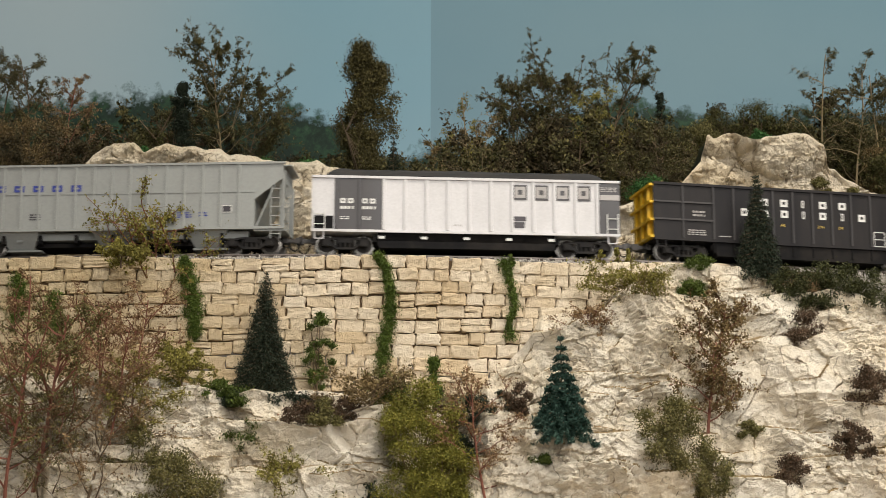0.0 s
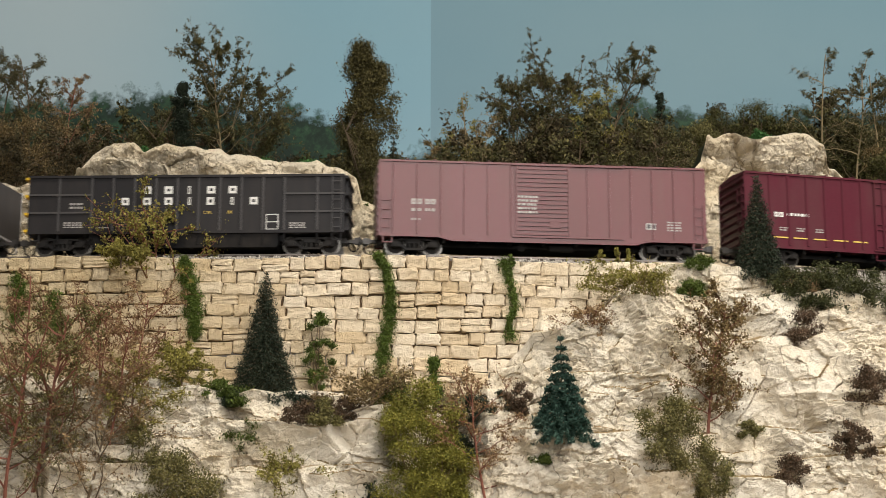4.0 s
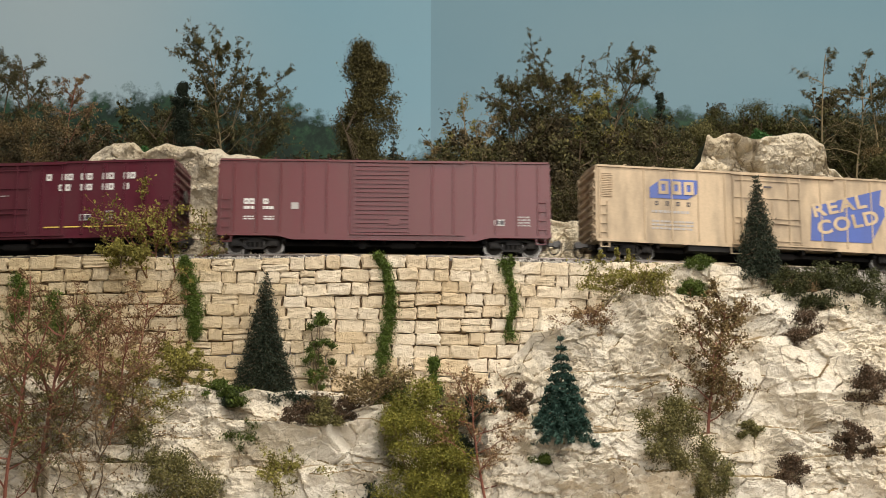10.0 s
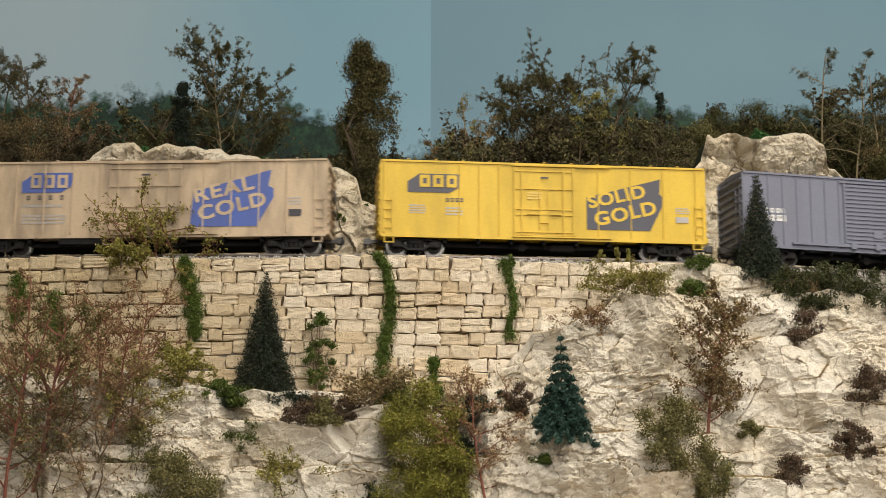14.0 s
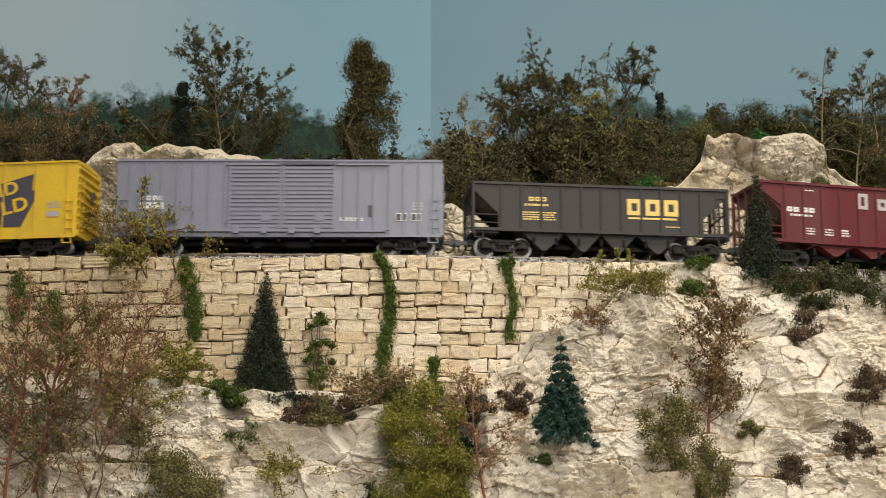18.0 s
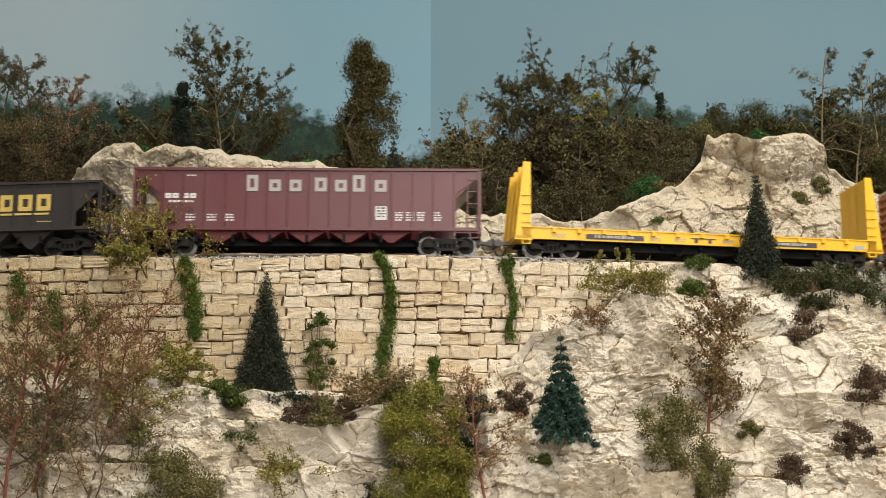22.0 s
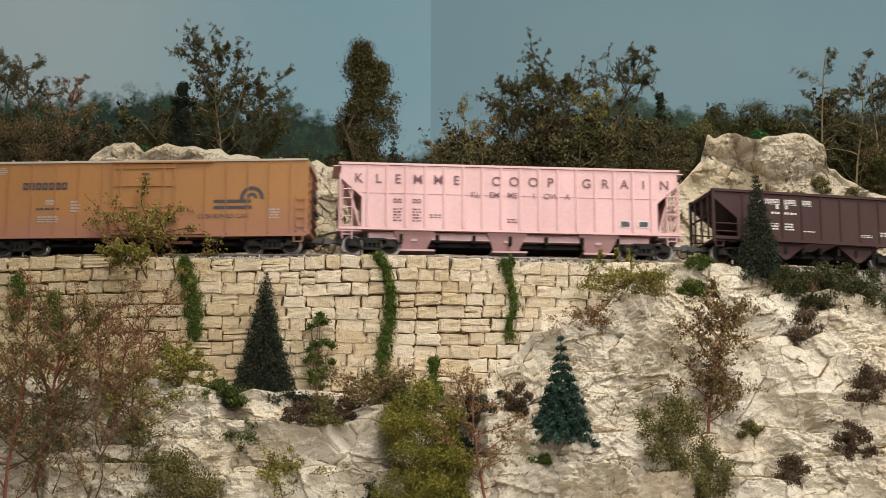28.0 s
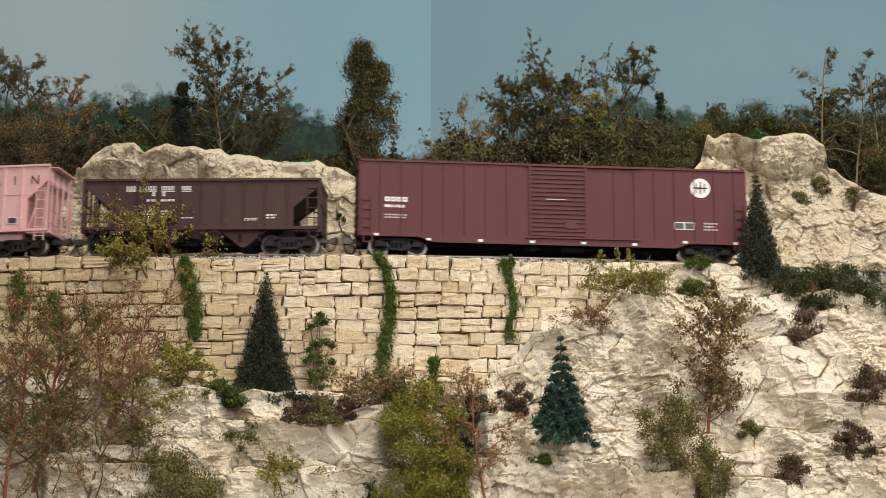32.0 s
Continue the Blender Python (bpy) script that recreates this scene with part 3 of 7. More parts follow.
YELLOW_INK = paint("yellow_lettering", (0.70, 0.50, 0.10), 0.5, 0.1)
GOLD_INK = paint("gold_lettering", (0.72, 0.53, 0.14), 0.5, 0.1)
COAL = paint("dark_load", (0.016, 0.016, 0.017), 0.85, 0.2, streak=False)
WR = 0.00525


def wheelset_mesh():
    bm = bmesh.new()
    for sd in (-1, 1):
        y0 = sd * 0.0072
        cyl(bm, (0, y0, 0), (0, y0 + sd * 0.0006, 0), WR + 0.0006, 24)
        cyl(bm, (0, y0 + sd * 0.0006, 0), (0, y0 + sd * 0.0021, 0), WR, 24)
        cyl(bm, (0, y0 + sd * 0.0021, 0), (0, y0 + sd * 0.00225, 0), WR * 0.97, 24, WR * 0.88)
    k = len(bm.faces)
    for sd in (-1, 1):
        y0 = sd * 0.0072
        cyl(bm, (0, y0 + sd * 0.0018, 0), (0, y0 + sd * 0.0023, 0), WR * 0.90, 20, WR * 0.86)
        cyl(bm, (0, y0 + sd * 0.0023, 0), (0, y0 + sd * 0.0032, 0), WR * 0.30, 12)
        for q in range(5):
            a = q * math.tau / 5
            p = Vector((math.cos(a), 0, math.sin(a))) * WR * 0.52
            cyl(bm, p + Vector((0, y0 + sd * 0.0023, 0)), p + Vector((0, y0 + sd * 0.0026, 0)), 0.0005, 6)
    cyl(bm, (0, -0.0072, 0), (0, 0.0072, 0), 0.0010, 8)
    bm.faces.ensure_lookup_table()
    for f in bm.faces[k:]:
        f.material_index = 1
    me = bpy.data.meshes.new("wheelset")
    bm.to_mesh(me)
    bm.free()
    me.materials.append(STEEL)
    me.materials.append(WHEEL_FACE)
    return me


def truck_mesh():
    """Two cast side frames with windows, journal boxes, springs and the bolster."""
    bm = bmesh.new()
    for sd in (-1, 1):
        ya, yb = sd * 0.0115, sd * 0.0132
        for o in (((-0.0125, 0.0062), (-0.0125, 0.0072), (-0.0065, 0.0086), (0.0065, 0.0086), (0.0125, 0.0072), (0.0125, 0.0062), (0.006, 0.0075), (-0.006, 0.0075)),
                  ((-0.0102, 0.0060), (-0.0085, 0.0062), (-0.0040, 0.0032), (-0.0048, 0.0022)),
                  ((0.0102, 0.0060), (0.0085, 0.0062), (0.0040, 0.0032), (0.0048, 0.0022)),
                  ((-0.0048, 0.0020), (0.0048, 0.0020), (0.0044, 0.0032), (-0.0044, 0.0032)),
                  ((-0.0050, 0.0030), (-0.0042, 0.0030), (-0.0042, 0.0078), (-0.0050, 0.0078)),
                  ((0.0050, 0.0030), (0.0042, 0.0030), (0.0042, 0.0078), (0.0050, 0.0078))):
            prism(bm, o, ya, yb)
        for ax in (-0.0102, 0.0102):
            prism(bm, [(ax - 0.0022, 0.0036), (ax + 0.0022, 0.0036), (ax + 0.0025, 0.0066), (ax - 0.0025, 0.0066)], ya, yb + sd * 0.0008)
            cyl(bm, (ax, yb + sd * 0.0008, 0.0051), (ax, yb + sd * 0.0015, 0.0051), 0.0014, 10)
        for k in (-0.0026, 0, 0.0026):
            cyl(bm, (k, (ya + yb) / 2, 0.0031), (k, (ya + yb) / 2, 0.0058), 0.0010, 8)
        prism(bm, [(-0.0038, 0.0056), (0.0038, 0.0056), (0.0034, 0.0076), (-0.0034, 0.0076)], ya - sd * 0.002, yb + sd * 0.0004)
    add_box(bm, -0.003, 0.003, -0.0115, 0.0115, 0.0060, 0.0084)
    add_box(bm, -0.0016, 0.0016, -0.0016, 0.0016, 0.0080, 0.0100)
    me = bpy.data.meshes.new("truck")
    bm.to_mesh(me)
    bm.free()
    me.materials.append(TRUCK_GREY)
    return me


WHEELSET_ME, TRUCK_ME = wheelset_mesh(), truck_mesh()


def coupler_mesh():
    bm = bmesh.new()
    add_box(bm, -0.0060, 0.0050, -0.0012, 0.0012, 0.0080, 0.0098)
    prism(bm, [(0.0045, 0.0072), (0.0080, 0.0072), (0.0086, 0.0084), (0.0086, 0.0098), (0.0078, 0.0106), (0.0045, 0.0104)], -0.0026, 0.0016)
    add_box(bm, 0.0070, 0.0082, -0.0026, -0.0016, 0.0064, 0.0110)
    add_box(bm, -0.0080, 0.0005, -0.0030, 0.0030, 0.0074, 0.0104)
    me = bpy.data.meshes.new("coupler")
    bm.to_mesh(me)
    bm.free()
    me.materials.append(COUPLER)
    return me


def hose_mesh():
    bm = bmesh.new()
    last = None
    for k in range(9):
        a = math.pi * (0.0 + k / 8)
        p = Vector((0.0035 - 0.0032 * math.cos(a), -0.0040, 0.0078 - 0.0054 * math.sin(a)))
        if last is not None:
            cyl(bm, last, p, 0.00042, 6)
        last = p
    me = bpy.data.meshes.new("air_hose")
    bm.to_mesh(me)
    bm.free()
    me.materials.append(BLACK)
    return me


COUPLER_ME, HOSE_ME = coupler_mesh(), hose_mesh()


def start_car(name, label, L, inset, s0, tank=True, sill=0.0085):
    car = new(name)
    tagged(car, label, "freight car", group="freight cars of the train")
    for sx in (-1, 1):
        tr = part_mesh("truck", TRUCK_ME, car)
        tr.location = (sx * (L / 2 - inset), 0, 0)
        for ax in (-0.0102, 0.0102):
            w = part_mesh("wheelset", WHEELSET_ME, tr)
            SPINNERS.append((w, ax))
        c = part_mesh("coupler", COUPLER_ME, car)
        c.matrix_basis = pose(sx * (L / 2 - 0.0005), 0, 0, 0, 0, 0 if sx > 0 else 180)
        h = part_mesh("air_hose", HOSE_ME, car)
        h.matrix_basis = pose(sx * (L / 2 + 0.0005), 0, 0, 0, 0, 0 if sx > 0 else 180)
    bm = box_bm(-L / 2 + 0.003, L / 2 - 0.003, -0.0045, 0.0045, 0.0068, sill)
    n = 7
    for k in range(n):
        x = -L / 2 + inset + 0.016 + (L - 2 * inset - 0.032) * k / (n - 1)
        add_box(bm, x - 0.0008, x + 0.0008, -0.0155, 0.0155, 0.0060, sill)
    add_box(bm, -L / 2 + inset + 0.014, L / 2 - inset - 0.014, -0.009, 0.009, 0.0050, 0.0070)
    part("underframe", bm, BLACK, car)
    if tank:
        bm = bmesh.new()
        cyl(bm, (0.004, -0.0105, 0.0052), (0.017, -0.0105, 0.0052), 0.0020, 10)
        part("air_tank", bm, BLACK, car)
        bm = bmesh.new()
        cyl(bm, (-0.012, -0.0125, 0.0050), (-0.012, -0.0095, 0.0050), 0.0022, 12)
        cyl(bm, (-0.016, -0.011, 0.0052), (-0.008, -0.011, 0.0052), 0.0012, 8)
        part("brake_cylinder", bm, BLACK, car)
    TRAIN.append((car, s0, L / 2 - inset))
    return car


def ladder(car, x, z0, z1, y, mat, w=0.0048, n=4, rails=True):
    bm = bmesh.new()
    sd = -1 if y < 0 else 1
    if rails:
        for dx in (-w / 2, w / 2):
            add_box(bm, x + dx - 0.00025, x + dx + 0.00025, y, y + sd * 0.0008, z0, z1)
    for k in range(n):
        z = z0 + (z1 - z0) * (k + 0.5) / n
        add_box(bm, x - w / 2, x + w / 2, y + sd * 0.0003, y + sd * 0.0008, z - 0.00022, z + 0.00022)
    return part("ladder", bm, mat, car)


def stirrup(car, x, y, mat, z0=0.0085, w=0.0048, drop=0.0042):
    bm = bmesh.new()
    for dx in (-w / 2, w / 2):
        add_box(bm, x + dx - 0.0003, x + dx + 0.0003, y - 0.0003, y + 0.0003, z0 - drop, z0)
    add_box(bm, x - w / 2, x + w / 2, y - 0.0004, y + 0.0004, z0 - drop, z0 - drop + 0.0005)
    return part("stirrup_step", bm, mat, car)


def plate(car, name, x0, x1, z0, z1, y, mat, thick=0.0001, label=""):
    return part(name, box_bm(x0, x1, y - thick, y, z0, z1), mat, car, label)


def bars(car, x, z, w, h, n, y, mat, seed=1, name="lettering"):
    """Small unreadable print: rows of short bars."""
    rng = random.Random(seed)
    bm = bmesh.new()
    row = h / n
    for k in range(n):
        zz = z - k * row
        xx = x
        while xx < x + w * 0.92:
            l = min(rng.uniform(0.0008, 0.0022), x + w - xx)
            add_box(bm, xx, xx + l, y - 0.00008, y, zz - row * 0.55, zz)
            xx += l + rng.uniform(0.0003, 0.0009)
    return part(name, bm, mat, car)


def letter_blocks(car, x, z, w, h, n, pitch, y, mat, name="lettering", hole=0.34, slant=0.0):
    """Company lettering as plain blocks: one small ring for each sign."""
    bm = bmesh.new()
    for k in range(n):
        x0, zz = x + k * pitch, z - slant * k * pitch
        t = hole * w
        for a0, a1, b0, b1 in ((0, t, 0, h), (w - t, w, 0, h), (t, w - t, 0, t), (t, w - t, h - t, h)):
            add_box(bm, x0 + a0, x0 + a1, y - 0.0001, y, zz + b0, zz + b1)
    return part(name, bm, mat, car)


def words(car, body, x, z, size, y, mat, spacing=1.0, tilt=0.0, shear=0.0, word=1.0, name="lettering", squeeze=1.0, bold=0.0):
    cu = bpy.data.curves.new("lettering", "FONT")
    cu.body, cu.size, cu.space_character, cu.space_word, cu.shear, cu.offset = body, 1.0, spacing, word, shear, bold
    tmp = new("lettering_source", cu)
    dg = bpy.context.evaluated_depsgraph_get()
    me = bpy.data.meshes.new_from_object(tmp.evaluated_get(dg))
    bpy.data.objects.remove(tmp)
    me.transform(Matrix.Diagonal((size * squeeze, size, size, 1)))
    me.materials.clear()
    me.materials.append(mat)
    ob = part_mesh(name, me, car)
    ob.matrix_basis = Matrix.Translation((x, y, z)) @ pose(0, 0, 0, 0, tilt, 0) @ pose(0, 0, 0, 90)
    return ob


RIB_CACHE = {}


def rib(car, x, z0, z1, y, mat, w=0.0012, d=0.0006, name="rib"):
    key = (round(z1 - z0, 5), w, d, mat.name, y < 0)
    if key not in RIB_CACHE:
        sd = -1 if y < 0 else 1
        h = z1 - z0
        vs = [(-w / 2, 0, 0), (w / 2, 0, 0), (w / 2, 0, h), (-w / 2, 0, h), (-w * 0.32, sd * d, 0.0002), (w * 0.32, sd * d, 0.0002), (w * 0.32, sd * d, h - 0.0002), (-w * 0.32, sd * d, h - 0.0002)]
        fs = [(4, 5, 6, 7), (0, 1, 5, 4), (1, 2, 6, 5), (2, 3, 7, 6), (3, 0, 4, 7)]
        if sd > 0:
            fs = [f[::-1] for f in fs]
        RIB_CACHE[key] = mesh_from(name, vs, fs, mat)
    ob = part_mesh(name, RIB_CACHE[key], car)
    ob.location = (x, y, z0)
    return ob


def box_end(car, sx, L, hw, z0, z1, mat, n=9):
    """Pressed end of a boxcar: tapering horizontal corrugations and corner posts."""
    x = sx * L / 2
    end = part("end_panel", box_bm(x - 0.0005, x + sx * 0.001 + 0.0005, -hw * 0.95, hw * 0.95, z0, z0 + 0.0022), mat, car)
    ribbed = None
    for k in range(n):
        z = z0 + (z1 - z0) * (k + 0.6) / (n + 0.3)
        if ribbed is None:
            bm = bmesh.new()
            prism(bm, [(-sx * 0.0004, -0.0013), (sx * 0.0012, -0.0005), (sx * 0.0012, 0.0005), (-sx * 0.0004, 0.0013)], -hw * 0.90, hw * 0.90)
            q = part("corrugation", bm, mat, end)
            ribbed = q.data
        else:
            q = part_mesh("corrugation", ribbed, end)
        q.location = (x, 0, z)
    for sy in (-1, 1):
        part("corner_post", box_bm(x - 0.0006, x + 0.0006, sy * hw * 0.93 - 0.0006, sy * hw * 0.93 + 0.0006, z0, z1), mat, end)
    bm = bmesh.new()
    add_box(bm, x + sx * 0.001 - 0.0003, x + sx * 0.001 + 0.0003, -hw * 0.8, -hw * 0.8 + 0.0004, z0, z1 - 0.008)
    add_box(bm, x + sx * 0.001 - 0.0003, x + sx * 0.001 + 0.0003, -hw * 0.5, -hw * 0.5 + 0.0004, z0, z1 - 0.008)
    for k in range(5):
        z = z0 + 0.003 + k * 0.0055
        add_box(bm, x + sx * 0.0012, x + sx * 0.0018, -hw * 0.8, -hw * 0.5, z, z + 0.0004)
    part("end_ladder", bm, mat, car)
    if sx > 0:
        bm = bmesh.new()
        cyl(bm, (x + 0.0014, 0.004, z1 - 0.016), (x + 0.0022, 0.004, z1 - 0.016), 0.0036, 14)
        add_box(bm, x + 0.0005, x + 0.0030, -0.004, 0.010, z1 - 0.026, z1 - 0.0255)
        part("brake_wheel", bm, COUPLER, car)


def box_body(car, L, W, z0, z1, mat, roof_mat, sill_drop=0.0010, belly=0.0):
    hw = W / 2
    part("body", box_bm(-L / 2 + 0.0004, L / 2 - 0.0004, -hw + 0.0006, hw - 0.0006, z0, z1, 0.0002), mat, car)
    bm = bmesh.new()
    a = [(-hw - 0.0001, z1 - 0.0011), (-hw - 0.0001, z1), (0, z1 + 0.0016), (hw + 0.0001, z1), (hw + 0.0001, z1 - 0.0011)]
    lo = [bm.verts.new((-L / 2, y, z)) for y, z in a]
    hi = [bm.verts.new((L / 2, y, z)) for y, z in a]
    for i in range(5):
        bm.faces.new((lo[i], hi[i], hi[(i + 1) % 5], lo[(i + 1) % 5]))
    bm.faces.new(lo)
    bm.faces.new(hi[::-1])
    bmesh.ops.recalc_face_normals(bm, faces=bm.faces[:])
    n = 12
    for k in range(1, n):
        x = -L / 2 + L * k / n
        for sy in (-1, 1):
            v = [bm.verts.new(p) for p in ((x - 0.0006, 0, z1 + 0.0017), (x + 0.0006, 0, z1 + 0.0017), (x + 0.0006, sy * (hw + 0.0002), z1 + 0.0003), (x - 0.0006, sy * (hw + 0.0002), z1 + 0.0003),
                                           (x - 0.0004, 0, z1 + 0.0022), (x + 0.0004, 0, z1 + 0.0022), (x + 0.0004, sy * (hw + 0.0002), z1 + 0.0008), (x - 0.0004, sy * (hw + 0.0002), z1 + 0.0008))]
            for f in ((4, 5, 6, 7), (0, 1, 5, 4), (1, 2, 6, 5), (2, 3, 7, 6), (3, 0, 4, 7)):
                bm.faces.new([v[i] for i in f])
    part("roof", bm, roof_mat, car)
    for sy in (-1, 1):
        bm = bmesh.new()
        ys = sorted((sy * (hw - 0.0002), sy * (hw - 0.0012)))
        if belly:
            k = L / 2
            prism(bm, [(-k, z0), (-k, z0 - 0.0006), (-k + 0.032, z0 - 0.0006), (-k + 0.040, z0 - belly), (k - 0.040, z0 - belly), (k - 0.032, z0 - 0.0006), (k, z0 - 0.0006), (k, z0 + 0.0012), (-k, z0 + 0.0012)], *ys)
        else:
            add_box(bm, -L / 2, L / 2, *ys, z0 - sill_drop, z0 + 0.0008)
        part("side_sill", bm, mat, car)
    return hw


def louver_door(car, x0, x1, z0, z1, y, mat, n=16):
    d = part("sliding_door", box_bm(x0, x1, y - 0.0003, y + 0.0006, z0, z1), mat, car)
    for xa in (x0, x1 - 0.0010):
        part("door_post", box_bm(xa, xa + 0.0010, y - 0.0012, y - 0.0003, z0, z1), mat, d)
    slat = None
    for k in range(n):
        z = z0 + (z1 - z0) * (k + 0.5) / n
        if slat is None:
            bm = bmesh.new()
            w = x1 - x0
            prism(bm, [(0.0012, -0.0007), (w - 0.0012, -0.0007), (w - 0.0014, 0.0006), (0.0014, 0.0006)], -0.0009, -0.0003)
            q = part("slat", bm, mat, d)
            slat = q.data
        else:
            q = part_mesh("slat", slat, d)
        q.location = (x0, y, z)
    for z in (z0 - 0.0010, z1 + 0.0002):
        part("door_track", box_bm(x0 - 0.002, x1 + 0.030, y - 0.0013, y - 0.0001, z, z + 0.0009), mat, car)
    bm = bmesh.new()
    add_box(bm, x0 + (x1 - x0) * 0.62, x0 + (x1 - x0) * 0.82, y - 0.0013, y - 0.0009, z0 + (z1 - z0) * 0.12, z0 + (z1 - z0) * 0.24)
    part("latch_plate", bm, mat, d)
    return d


def plug_door(car, x0, x1, z0, z1, y, mat):
    w, h = x1 - x0, z1 - z0
    d = part("plug_door", box_bm(x0, x1, y - 0.0004, y + 0.0006, z0, z1), mat, car)
    for t in (0.0, 0.96):
        part("door_post", box_bm(x0 + t * w, x0 + t * w + 0.0008, y - 0.0012, y - 0.0004, z0, z1), mat, d)
    for t in (0.12, 0.80):
        part("door_rod", box_bm(x0 + t * w, x0 + t * w + 0.0007, y - 0.0014, y - 0.0004, z0, z1), mat, d)
    for t in (0.05, 0.30, 0.38, 0.68, 0.94):
        part("door_rail", box_bm(x0, x1, y - 0.0010, y - 0.0004, z0 + t * h - 0.0003, z0 + t * h + 0.0003), mat, d)
    part("lock_box", box_bm(x0 + 0.42 * w, x0 + 0.56 * w, y - 0.0012, y - 0.0004, z0 + 0.18 * h, z0 + 0.36 * h), mat, d)
    bm = bmesh.new()
    for sx in (-1, 1):
        c = x0 + 0.49 * w
        add_box(bm, min(c, c + sx * 0.28 * w), max(c, c + sx * 0.28 * w), y - 0.0016, y - 0.0012, z0 + 0.30 * h, z0 + 0.32 * h)
        add_box(bm, c + sx * 0.07 * w - 0.0002, c + sx * 0.07 * w + 0.0002, y - 0.0016, y - 0.0012, z0 + 0.1 * h, z0 + 0.66 * h)
    part("lock_bar", bm, mat, d)
    for z in (z0 - 0.0012, z1 + 0.0004):
        part("door_track", box_bm(x0 - 0.001, x1 + 0.020, y - 0.0015, y - 0.0002, z, z + 0.0008), mat, car)
    return d


def box_fittings(car, L, hw, z0, mat, ztop=0.031, steps=True):
    for sx in (-1, 1):
        for sy in (-1, 1):
            ladder(car, sx * (L / 2 - 0.0036), z0 + 0.0015, ztop, sy * (hw - 0.0006), mat, n=4)
            stirrup(car, sx * (L / 2 - 0.0045), sy * (hw - 0.0008), mat, z0)


def make_boxcar(label, L, s0, col, ribs_x, door, inset=0.0195, W=0.0362, z0=0.0092, z1=0.0515, belly=0.0, roof=None, rib_w=0.0012, rough=0.30, low=None, grime=0.16, spec=0.36):
    mat = paint("boxcar_paint", col, rough, grime, low=low, spec=spec)
    car = start_car("boxcar", label, L, inset, s0, sill=z0)
    hw = box_body(car, L, W, z0, z1, mat, roof or mat, belly=belly)
    for sx in (-1, 1):
        box_end(car, sx, L, hw, z0, z1 - 0.0006, mat)
    for x in ribs_x:
        for sy in (-1, 1):
            rib(car, x, z0 + 0.0008, z1 - 0.0013, sy * (hw - 0.0006), mat, rib_w)
    kind, x0, x1 = door
    y = -hw + 0.0006
    if kind == "louver":
        louver_door(car, x0, x1, z0 + 0.0012, z1 - 0.0016, y, mat)
    elif kind == "double":
        m = (x0 + x1) / 2
        louver_door(car, x0, m - 0.0004, z0 + 0.0035, z1 - 0.0035, y, mat, 15)
        louver_door(car, m + 0.0004, x1, z0 + 0.0035, z1 - 0.0035, y, mat, 15)
    else:
        plug_door(car, x0, x1, z0 + 0.0015, z1 - 0.0022, y, mat)
    part("far_door", box_bm(x0, x1, hw - 0.0006, hw + 0.0002, z0 + 0.0012, z1 - 0.0016), mat, car)
    box_fittings(car, L, hw, z0, mat)
    return car, -hw + 0.0005, mat


def steps_x(a, b, n):
    return [a + (b - a) * k / (n - 1) for k in range(n)]


def data_panel(car, x, z, y, w=0.0056, h=0.0034):
    plate(car, "data_panel", x, x + w, z, z + h, y - 0.00012, WHITE_INK)
    for k in (0, 1):
        plate(car, "data_panel", x + 0.0004 + k * w * 0.48, x + 0.0002 + (k + 0.86) * w * 0.5, z + 0.0005, z + h - 0.0005, y - 0.0003, DARK_INK)


